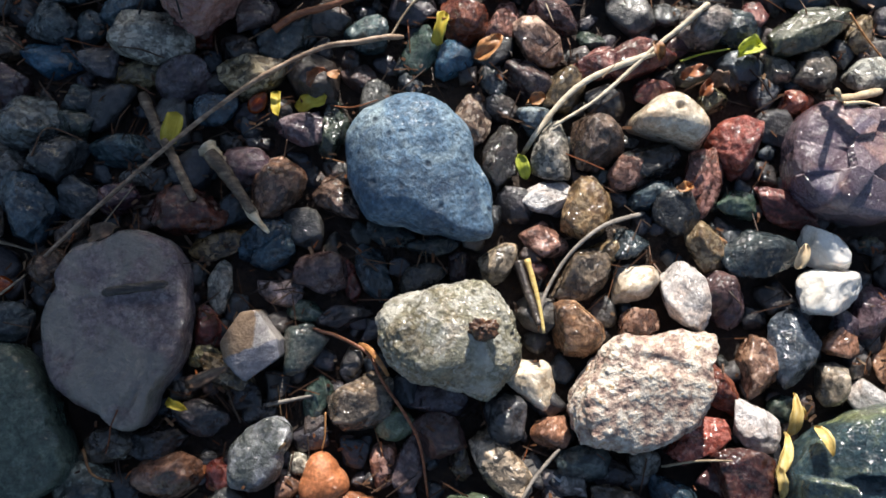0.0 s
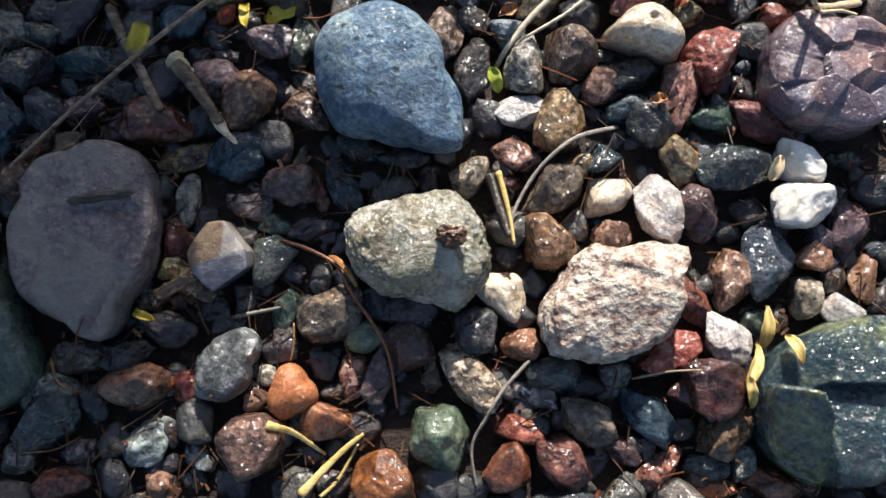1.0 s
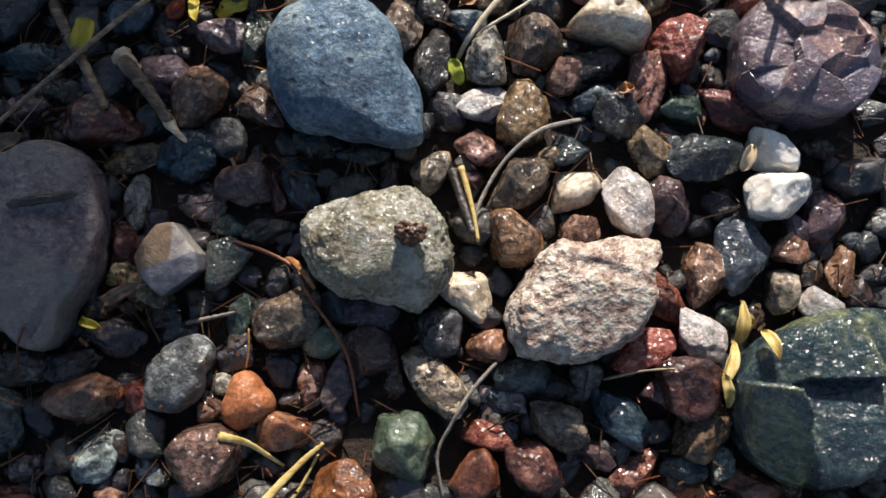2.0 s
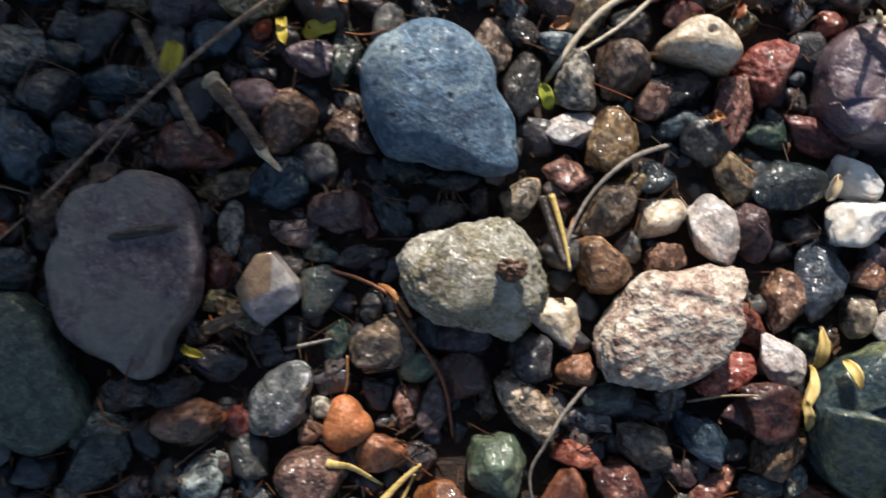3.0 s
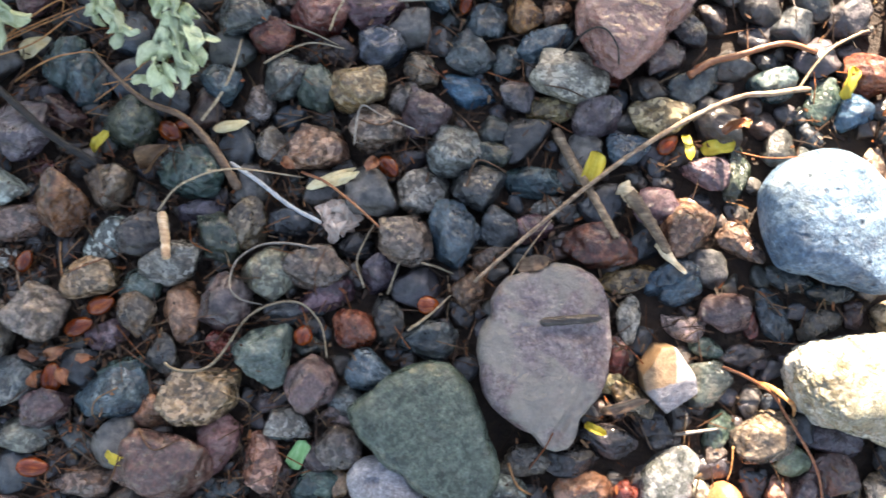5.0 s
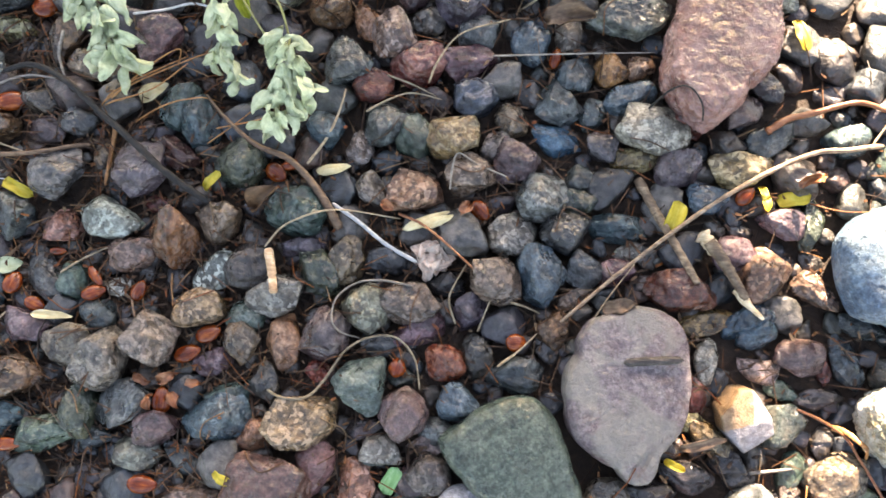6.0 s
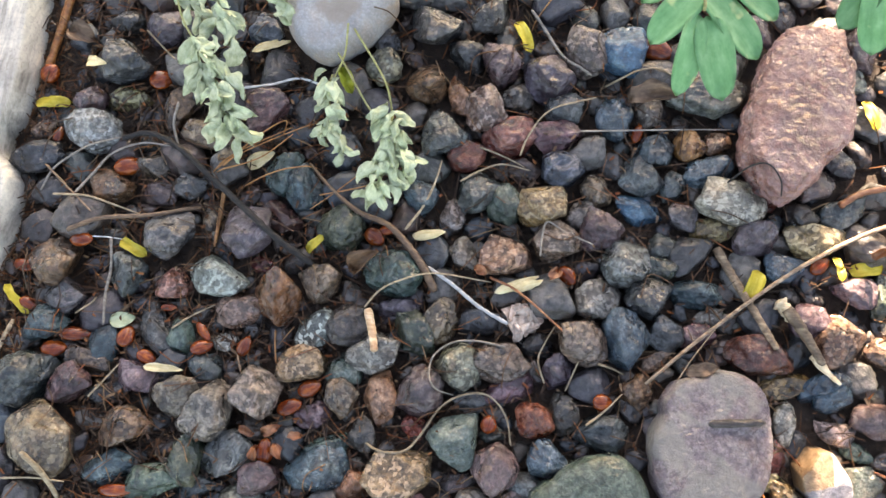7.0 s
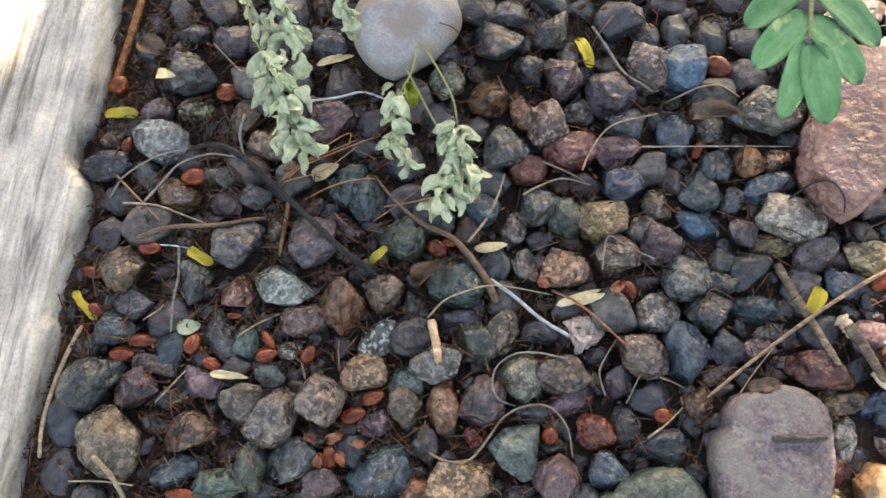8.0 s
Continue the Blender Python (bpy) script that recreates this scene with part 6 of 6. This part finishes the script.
# ---------------------------------------------------------------- brown litter in the gaps
def litter(count):
    """Bits of bark, needle and husk that have fallen between the stones."""
    rng = np.random.default_rng(31)
    pts, faces = [], []
    while len(pts) < count:
        x, y = rng.uniform(-0.464, 0.21), rng.uniform(-0.04, 0.34)
        if rng.random() < min(0.86, (x + 0.36) / 0.38):
            continue
        z = top_at(x, y)
        if z > 0.004 or (z > -0.0055 and rng.random() < 0.96):
            continue
        long, wide = rng.uniform(0.001, 0.0042), rng.uniform(0.0003, 0.0013)
        if rng.random() < 0.35:
            long, wide = rng.uniform(0.008, 0.020), 0.00045
        turn, dip = rng.uniform(0, 6.28), rng.normal() * 0.25
        box = np.array([(i, j, k) for i in (-0.5, 0.0, 0.5) for j in (-0.5, 0.5) for k in (-0.5, 0.5)]) * (long, wide, 0.0004)
        box[4:8, 2] += long * 0.10 * rng.normal()
        box[[0, 1, 2, 3], 1] *= rng.uniform(0.2, 1.0)
        box[:, 2] += box[:, 0] * dip
        q = np.c_[box[:, 0] * math.cos(turn) - box[:, 1] * math.sin(turn) + x, box[:, 0] * math.sin(turn) + box[:, 1] * math.cos(turn) + y, box[:, 2] + z + 0.0008]
        n = len(pts) * 12
        for a in (0, 4):
            faces += [tuple(n + a + i for i in g) for g in ((0, 1, 5, 4), (1, 3, 7, 5), (3, 2, 6, 7), (2, 0, 4, 6))]
        faces += [(n, n + 2, n + 3, n + 1), (n + 8, n + 9, n + 11, n + 10)]
        pts.append(q)
    for _ in range(90):
        x, y, turn = rng.uniform(-0.44, -0.10), rng.uniform(0.0, 0.32), rng.uniform(0, 6.28)
        bow = rng.normal() * 0.004
        if top_at(x, y) > 0.006:
            continue
        ends = [(x + s * 0.009 * math.cos(turn) - bow * (1 - s * s) * math.sin(turn), y + s * 0.009 * math.sin(turn) + bow * (1 - s * s) * math.cos(turn)) for s in (-1, 0, 1)]
        p, f = tube(draped(smooth_line(ends, 5), 0.0003, 12), np.full(11, 0.00028), sides=5, seed=len(pts))
        n = sum(len(q) for q in pts)
        faces += [tuple(n + i for i in g) for g in f]
        pts.append(np.array(p))
    mat, tree, shader = nodes_of("mixed_brown_litter")
    where, chance = scattered_place(tree, True)
    hue = ramp(tree, chance, (0.0, (0.02, 0.012, 0.008)), (0.35, (0.055, 0.026, 0.013)), (0.6, (0.12, 0.05, 0.02)), (0.78, (0.08, 0.055, 0.038)), (0.86, (0.20, 0.12, 0.06)), (0.93, (0.20, 0.065, 0.018)), (1.0, (0.14, 0.04, 0.014)))
    tree.links.new(blend(tree, 1.0, hue, ramp(tree, noise_tex(tree, where, 700, 4), (0.3, (0.6, 0.6, 0.6)), (0.7, (1.4, 1.4, 1.4))), "MULTIPLY"), shader.inputs["Base Color"])
    shader.inputs["Roughness"].default_value = 0.5
    shader.inputs["Specular IOR Level"].default_value = 0.25
    return tagged(new("leaf_litter", mesh_of("leaf_litter", np.vstack(pts), faces, mat, False)), "loose brown bark and needle litter between stones", "litter", kind="stuff")


litter(8600)

# ---------------------------------------------------------------- petals, pods and leaf scraps
for row in ((-0.2070, 0.2700, 18.4, 5.8, -61, "bright yellow petal on dark pebbles"), (-0.4430, 0.2070, 18.2, 5.4, 9, "curled yellow petal by the kerb"), (-0.3830, 0.1370, 14.3, 5.4, -25, "yellow petal beside a grey stem"),
            (-0.2950, 0.1500, 12.0, 4.2, 48, "narrow yellow petal on pebbles"), (-0.4390, 0.1050, 19.8, 4.2, -41, "long yellow petal against the kerb"), (-0.0880, 0.1570, 13.3, 7.1, 77, "bright yellow leaf under a long twig"),
            (-0.0490, 0.1700, 13.2, 4.1, -81, "yellow leaf scrap"), (-0.0360, 0.1710, 14.3, 6.1, 12, "lime-yellow leaf scrap"), (0.0160, 0.2020, 14.3, 5.1, 78, "torn yellow leaf between pebbles"),
            (-0.0380, 0.2460, 16.8, 5.4, -73, "yellow and orange petal in a gap")):
    scrap("yellow_petal", *row[:5], YELLOW, row[5])
for row in ((-0.2410, 0.1620, 16.5, 5.4, 14, "pale yellow pod on pebbles"), (-0.3290, 0.1890, 15.3, 7.2, 32, "pale cream pod among needles"), (-0.3570, 0.0820, 19.0, 4.1, 3, "flat cream pod scrap"), (-0.1960, 0.1430, 22.4, 4.5, 27, "cream pod with a torn end"),
            (-0.4160, 0.2250, 12.0, 6.1, -5, "small tan pod"), (-0.3340, 0.2490, 20.1, 4.5, 27, "curled yellowish stalk"), (-0.1910, 0.1430, 15.2, 4.5, 23, "yellowish torn pod")):
    scrap("pod_scrap", *row[:5], PALEYELLOW, row[5], curl=0.1)
scrap("green_leaf", 0.1420, 0.1970, 13.0, 7.6, 32, LIME, "round lime-green leaf on dark pebbles", curl=0.4)
scrap("green_leaf", -0.3830, 0.1020, 11.7, 7.6, 20, PALEGREEN, "small pale green leaf scrap with a hole", crumple=0.08)
scrap("green_leaf", -0.1980, 0.0290, 13.0, 6.7, 67, MINT, "bright mint-green leaf scrap in shade", crumple=0.08)
scrap("olive_leaf", 0.0500, 0.1460, 10.8, 5.4, -68, LIME, "olive-yellow leaf end on a stem")
twig("bark_sliver", [(-0.1060, 0.0910), (-0.0940, 0.0930), (-0.0820, 0.0950)], 3.8, WETBARK, "dark wet bark sliver on the violet stone", end_mm=3.2, lift=-0.0008, flat=0.5, stiff=-1, spindle=True)
for row in ((0.1520, 0.0510, 16.1, 5.0, 83, 0.5), (0.1560, 0.0440, 11.7, 4.5, -70, 0.5), (0.1460, 0.0380, 18.8, 4.5, 65, 0.4), (0.1430, 0.0270, 12.2, 4.1, -81, 0.4), (0.1570, 0.0520, 7.2, 2.8, -56, 0.5)):
    scrap("ochre_leaf", *row[:5], OCHRELEAF, "narrow ochre dry leaf against a dark rock", curl=row[5], crumple=0.12)
scrap("brown_leaf", -0.0690, 0.0610, 20.6, 4.5, 23, BROWNWOOD, "narrow brown dead leaf between stones", curl=0.1)
scrap("brown_leaf", -0.0800, 0.0510, 9.5, 3.2, -18, YELLOW, "small curled ochre leaf", curl=0.6)
scrap("brown_leaf", 0.0350, 0.1930, 14.2, 7.8, 39, NEEDLE, "crumpled rusty dead leaf", curl=0.5, crumple=0.4)
scrap("brown_leaf", 0.0550, 0.1720, 8.5, 5.4, 21, NEEDLE, "small crumpled rusty leaf", curl=0.5, crumple=0.4)
scrap("brown_leaf", -0.0330, 0.1780, 10.0, 5.0, 30, REDWOOD, "crumpled rusty dead leaf by a red pebble", curl=0.6, crumple=0.8)
scrap("brown_leaf", -0.0260, 0.1810, 6.0, 4.0, 30, NEEDLE, "small orange leaf bit by a red pebble", curl=0.3, crumple=0.4)
scrap("brown_leaf", 0.1180, 0.1850, 11.0, 5.0, 9, REDWOOD, "dark glossy red-brown dead leaf", curl=0.6, crumple=0.7)
scrap("brown_leaf", 0.1560, 0.1110, 10.4, 5.4, 73, PALEWOOD, "ochre leaf scrap beside a white pebble", curl=0.4)
scrap("brown_leaf", 0.1290, 0.1820, 10.0, 6.0, -23, BROWNWOOD, "dark crumpled dead leaf with wet glints", curl=0.6, crumple=0.8)
scrap("brown_leaf", 0.1230, 0.1790, 8.0, 4.0, 50, REDWOOD, "curled reddish dead leaf scrap", curl=0.6, crumple=0.7)
scrap("brown_leaf", 0.1130, 0.1380, 7.0, 4.5, 20, NEEDLE, "small orange leaf scrap between stones", curl=0.5, crumple=0.5)
scrap("brown_leaf", 0.1030, 0.1930, 8.0, 5.5, -60, NEEDLE, "curled orange-brown leaf bit", curl=0.6, crumple=0.5)
scrap("brown_leaf", -0.4310, 0.2420, 14.3, 9.1, -12, BROWNWOOD, "dry brown leaf scrap near the kerb", curl=0.5, crumple=0.3)
scrap("brown_leaf", -0.1430, 0.2420, 22.1, 12.0, 5, BROWNWOOD, "crumpled dark dead leaf", curl=0.4, crumple=0.5)
scrap("brown_leaf", -0.1100, 0.1140, 14.6, 6.3, 16, BROWNWOOD, "dark brown litter scrap beside a violet stone", curl=0.4, crumple=0.4)
scrap("brown_leaf", -0.2700, 0.1450, 17.8, 10.8, 38, CHIP, "papery grey-brown dead leaf", curl=0.4, crumple=0.5)
for row in ((-0.3010, 0.0610, 9.0, 5.5, 30), (-0.2960, 0.0520, 8.0, 5.0, -50), (-0.3060, 0.0500, 7.0, 4.5, 80), (-0.2890, 0.0600, 7.0, 4.0, 10), (-0.3120, 0.0590, 8.0, 4.0, -20), (-0.1790, 0.1500, 8.0, 5.0, 60), (-0.2140, 0.1470, 7.0, 4.0, -30)):
    scrap("seed_husk", *row, REDWOOD, "torn orange-brown seed husk between pebbles", curl=0.6, crumple=0.5, category="husk")
scrap("brown_leaf", -0.2680, 0.0230, 11.2, 4.1, -10, YELLOW, "yellow leaf scrap on a dark stem")

# ---------------------------------------------------------------- seeds
for row in ((-0.4160, 0.1440, 14.0, 9.0, 0,), (-0.4340, 0.1220, 11.2, 7.1, -10,), (-0.4090, 0.0910, 16.1, 8.2, 7,), (-0.4130, 0.0840, 13.2, 9.5, 9,), (-0.3820, 0.0880, 11.4, 9.5, 75,), (-0.3740, 0.0860, 10.4, 7.6, -17,), (-0.3480, 0.0880, 12.1, 8.1, 24,),
            (-0.2650, 0.1520, 11.7, 9.4, -31,), (-0.1570, 0.1000, 10.0, 9.1, 6,), (-0.3250, 0.0910, 10.8, 8.5, 68,), (-0.2930, 0.0770, 12.5, 8.9, 29,), (-0.3040, 0.0540, 13.0, 10.0, 90,), (-0.2060, 0.0780, 9.2, 9.1, 77,), (-0.3840, 0.2240, 13.4, 11.7, 27,),
            (-0.3450, 0.1030, 12.0, 5.7, -42,), (-0.1790, 0.1450, 11.3, 8.5, -45,), (-0.4260, 0.1100, 9.8, 6.7, -24,), (-0.3630, 0.1120, 8.1, 4.1, 7,), (-0.2670, 0.1680, 11.4, 6.1, 15,), (-0.1490, 0.2210, 10.2, 6.1, 79,), (-0.1360, 0.2670, 16.5, 13.3, -14,), (-0.4350, 0.1890, 9.1, 6.1, 84,),
            (-0.3060, 0.0140, 14.0, 9.2, 4,), (-0.2940, 0.0780, 13.4, 8.9, 27,), (-0.3690, 0.0210, 19.2, 7.1, 9,), (-0.3940, 0.1840, 15.8, 10.8, 18,), (-0.4480, 0.2170, 11.4, 11.4, 52,), (-0.0630, 0.1710, 10.6, 7.8, 49,)):
    seed(*row)

# ---------------------------------------------------------------- dried flower head and a crumb of earth
def dried_flower(x, y, size):
    base = new("dried_flower_head")
    z = top_at(x, y) + 0.001
    base.location = (x, y, z)
    rng = np.random.default_rng(77)
    for i in range(16):
        pts, faces = blade(size * rng.uniform(0.35, 0.55), size * rng.uniform(0.36, 0.5), 0.35, 0.3, 300 + i, 0.25)
        ob = part("petal", mesh_of("petal", pts, faces, DRYPINK), base)
        ob.rotation_euler = (rng.uniform(-0.3, 0.3), -rng.uniform(-0.05, 0.32), i * 2.4)
        ob.location = (0, 0, 0.0015 + 0.0006 * (i % 4))
    v, faces = BALL[3]
    part("core", mesh_of("core", v * (size * 0.3, size * 0.3, size * 0.22), faces, DRYPINK), base)
    return tagged(base, "dried pinkish flower head at the end of a stem", "flower")


DRYPINK = litter_material("dry_pink_petals", (0.50, 0.32, 0.22), (0.84, 0.66, 0.54), (0.92, 0.82, 0.72), rough=0.8, through_light=0.2)
dried_flower(-0.1920, 0.1270, 0.021)
cx, cy = (0.0330, 0.0800)
v, tri = BALL[5]
crumb_rng = np.random.default_rng(4)
crumb_r = 1 + 0.22 * ripple(v, crumb_rng, 3.5) + 0.1 * ripple(v, crumb_rng, 9)
crumb = new("earth_crumb", mesh_of("earth_crumb", v * crumb_r[:, None] * (0.0046, 0.0038, 0.0040), tri, CRUMB))
tagged(crumb, "small dark brown crumb of bark on a pale stone", "bark crumb")
crumb.location = (cx, cy, top_at(cx, cy) + 0.0028)


# ---------------------------------------------------------------- withered and green compound leaves
def withered_leaf(name, stalk, leaf_line, count, size, label, seed_no, heights, spread=0.0015):
    """A dried compound leaf: a thin stalk and crumpled leaflets folded down along it."""
    rng = np.random.default_rng(seed_no)
    base = new(name)
    spine = smooth_line(leaf_line, 8)
    ground = np.array([top_at(x, y) for x, y in spine])
    spine = np.c_[spine, np.maximum(ground + 0.003, np.linspace(heights[0], heights[1], len(spine)))]
    base.location = spine[0]
    start = Vector(spine[0])
    if stalk:
        line = smooth_line(stalk, 8)
        line = np.c_[line, np.linspace(heights[2], heights[0], len(line))]
        part("stalk", mesh_of("stalk", *tube(line - spine[0], np.full(len(line), 0.0005), sides=6, seed=seed_no), LIMESTEM), base)
    part("rachis", mesh_of("rachis", *tube(spine - spine[0], np.linspace(0.0006, 0.0003, len(spine)), sides=6, seed=seed_no), LIMESTEM), base)
    for i in range(count):
        s = (i + 0.5) / count
        at = Vector(spine[int(s * (len(spine) - 1))])
        way = spine[min(len(spine) - 1, int(s * (len(spine) - 1)) + 2)] - spine[max(0, int(s * (len(spine) - 1)) - 2)]
        head = math.atan2(way[1], way[0])
        length = size * rng.uniform(0.7, 1.25)
        pts, faces = blade(length, length * rng.uniform(0.34, 0.62), rng.uniform(-0.6, 0.8), rng.uniform(-1.4, 1.4), seed_no * 50 + i, 0.45, rows=11, cols=7, tip=rng.uniform(0.8, 1.15), fold=rng.uniform(-0.2, 0.9))
        ob = part("leaflet", mesh_of("leaflet", pts, faces, PALEGREEN), base)
        side = 1 if i % 2 else -1
        ob.location = at - start + Vector((rng.normal() * spread, rng.normal() * 0.0012, 0.0045 * (1 - s) + rng.uniform(0.0, 0.004)))
        ob.rotation_euler = (side * rng.uniform(-0.6, 1.2), rng.uniform(-0.15, 0.5), head + side * rng.uniform(-0.1, 1.05))
    return tagged(base, label, "leaf", "withered compound leaves")


LIMESTEM = litter_material("yellow_green_stalk", (0.20, 0.20, 0.06), (0.32, 0.31, 0.12), (0.45, 0.43, 0.22))
withered_leaf("withered_leaf", [(-0.3790, 0.2800), (-0.3730, 0.2640), (-0.3690, 0.2460), (-0.3640, 0.2370)], [(-0.3610, 0.2370), (-0.3550, 0.2240), (-0.3480, 0.2090), (-0.3400, 0.1960)], 40, 0.0130, "withered pale green compound leaf with folded leaflets", 1, (0.016, 0.010, 0.05), 0.0035)
withered_leaf("withered_leaf", [], [(-0.3640, 0.2740), (-0.3590, 0.2630), (-0.3540, 0.2520), (-0.3490, 0.2400)], 20, 0.0115, "crumpled pale green upper leaf part", 2, (0.020, 0.014, 0.05), 0.003)
withered_leaf("withered_leaf", [], [(-0.3780, 0.2680), (-0.3720, 0.2590), (-0.3640, 0.2520)], 9, 0.0105, "curled pale green leaf end beside a stalk", 8, (0.020, 0.016, 0.05))
withered_leaf("withered_leaf", [(-0.2860, 0.2450), (-0.2880, 0.2350), (-0.2940, 0.2270)], [(-0.2950, 0.2290), (-0.2960, 0.2190), (-0.2930, 0.2090), (-0.2970, 0.2010)], 16, 0.0100, "narrow withered leaf hanging from a thin stalk", 3, (0.018, 0.010, 0.04), 0.0012)
withered_leaf("withered_leaf", [], [(-0.2930, 0.2100), (-0.2880, 0.2010), (-0.2850, 0.1920)], 7, 0.0095, "short withered leaf sprig beside a longer one", 5, (0.013, 0.010, 0.04), 0.001)
withered_leaf("withered_leaf", [(-0.2830, 0.2430), (-0.2680, 0.2250), (-0.2640, 0.2140)], [(-0.2640, 0.2150), (-0.2640, 0.2040), (-0.2650, 0.1880), (-0.2660, 0.1760)], 32, 0.0120, "withered grey-green leaf with curled leaflets", 4, (0.016, 0.010, 0.04), 0.003)
withered_leaf("withered_leaf", [(-0.2910, 0.2350), (-0.2790, 0.2190), (-0.2690, 0.2070)], [(-0.2620, 0.2030), (-0.2570, 0.1950), (-0.2530, 0.1900)], 7, 0.0105, "withered side leaf with a curled tip", 9, (0.014, 0.010, 0.03))
withered_leaf("withered_leaf", [], [(-0.3400, 0.2820), (-0.3290, 0.2670), (-0.3250, 0.2610)], 8, 0.010, "withered leaf end at the bed's edge", 6, (0.016, 0.012, 0.05))
scrap("wilted_leaf", -0.2910, 0.2320, 14.0, 6.0, -60, LIME, "yellow-green wilted leaf node", curl=0.6, crumple=0.4)


def green_sprig(tips, height):
    """A low green compound leaf on a thin stem, growing from beyond the bed."""
    base = new("green_sprig")
    root = Vector((-0.10, 0.42, BED))
    base.location = root
    for stem in tips["stems"]:
        line = smooth_line([(*p, height + d) for p, d in zip(stem, tips["rise"])], 8)
        foot = smooth_line([tuple(root), (root.x, root.y - 0.02, height * 0.7), tuple(line[0])], 8)
        whole = np.vstack((foot, line[1:])) - np.array(root)
        part("stem", mesh_of("stem", *tube(whole, np.linspace(0.0011, 0.00045, len(whole)), sides=6, seed=2), LIMESTEM), base)
    for i, (a, b, width) in enumerate(tips["leaflets"]):
        a, b = Vector((*a, height)), Vector((*b, height - 0.004))
        length = (b - a).length
        pts, faces = blade(length, width, 0.12, 0.2, 700 + i, 0.04, rows=17, cols=7, blunt=True)
        ob = part("leaflet", mesh_of("leaflet", pts, faces, GREEN), base)
        ob.location = a - root
        ob.rotation_euler = (0.15 * (1 if i % 2 else -1), math.asin(0.004 / length), math.atan2(b.y - a.y, b.x - a.x))
    return tagged(base, "low green sprig with oval paired leaflets", "plant")


green_sprig({
    "stems": [[(-0.1640, 0.2190), (-0.1640, 0.2080), (-0.1640, 0.2000), (-0.1630, 0.1910)], [(-0.1110, 0.2180), (-0.1170, 0.2080), (-0.1210, 0.2010)]],
    "rise": (-0.004, 0.002, 0.002, 0.0),
    "leaflets": [
        ((-0.1640, 0.1900), (-0.1670, 0.1700), 0.0068), ((-0.1620, 0.1900), (-0.1560, 0.1700), 0.0092),
        ((-0.1630, 0.1970), (-0.1480, 0.1820), 0.0094), ((-0.1640, 0.1980), (-0.1750, 0.1830), 0.0088),
        ((-0.1630, 0.2070), (-0.1440, 0.1930), 0.0094), ((-0.1650, 0.2080), (-0.1780, 0.1940), 0.0090),
        ((-0.1220, 0.2040), (-0.1290, 0.1920), 0.0080), ((-0.1210, 0.2030), (-0.1210, 0.1860), 0.0090), ((-0.1190, 0.2050), (-0.1090, 0.1920), 0.0090)]}, 0.18)


# ---------------------------------------------------------------- unseen shrub, added to shade the bed
def shrub(far, edges, count):
    """An unseen leafy shrub added towards the sun; its crown stands between the sun and the bed."""
    rng = np.random.default_rng(21)
    foot = Vector((-0.25, 1.0, BED))
    base = new("shrub")
    base.location = foot
    pts, faces = [], []
    clumps = []
    while len(clumps) < count // 12:
        y = rng.uniform(-0.25, 0.62)
        right = np.interp(y, [e[1] for e in edges], [e[0] for e in edges])
        x = rng.uniform(-0.488, right) if rng.random() < 0.965 else right + rng.uniform(0, 0.04)
        if y > 0.12 and x > right - 0.03 and rng.random() < 0.3:
            continue
        clumps.append(np.array((x, y, 0)) + np.array(SUN_WAY) * rng.uniform(*far))
    for c in clumps:
        for _ in range(12):
            p, f = LEAFLET
            turn = Euler(rng.uniform(-1.2, 1.2, 2).tolist() + [rng.uniform(0, 6.28)]).to_matrix()
            q = p @ np.array(turn).T + c + rng.normal(size=3) * 0.016
            faces += [tuple(i + len(pts) * len(p) for i in g) for g in f]
            pts.append(q)
    part("crown", mesh_of("crown", np.vstack(pts) - np.array(foot), faces, GREEN), base)
    middle = np.mean(clumps, axis=0)
    trunk = smooth_line([tuple(foot), tuple(foot + Vector((0.02, -0.02, 0.25))), tuple(middle * (1, 1, 0.75))], 8) - np.array(foot)
    part("trunk", mesh_of("trunk", *tube(trunk, np.linspace(0.016, 0.008, len(trunk)), sides=10, seed=9), BROWNWOOD), base)
    for c in clumps[:: max(1, len(clumps) // 14)]:
        limb = smooth_line([tuple(trunk[9]), tuple(0.5 * (trunk[12] + c - np.array(foot))), tuple(c - np.array(foot))], 6)
        part("limb", mesh_of("limb", *tube(limb, np.linspace(0.006, 0.002, len(limb)), sides=6, seed=11), BROWNWOOD), base)
    return tagged(base, "unseen leafy green shrub added to shade part of the bed", "shrub")


LEAFLET = blade(0.036, 0.018, 0.15, 0.2, 5, 0.05, rows=4, cols=2, thick=0.0003, blunt=True)
# edges trace the shade border wanted on the bed; the crown is added to cast it
shrub((0.95, 1.5), [(-0.165, -0.2), (-0.128, 0.02), (-0.102, 0.06), (-0.094, 0.10), (-0.092, 0.15), (-0.092, 0.20), (-0.094, 0.24), (-0.118, 0.30), (-0.165, 0.6)], 7000)
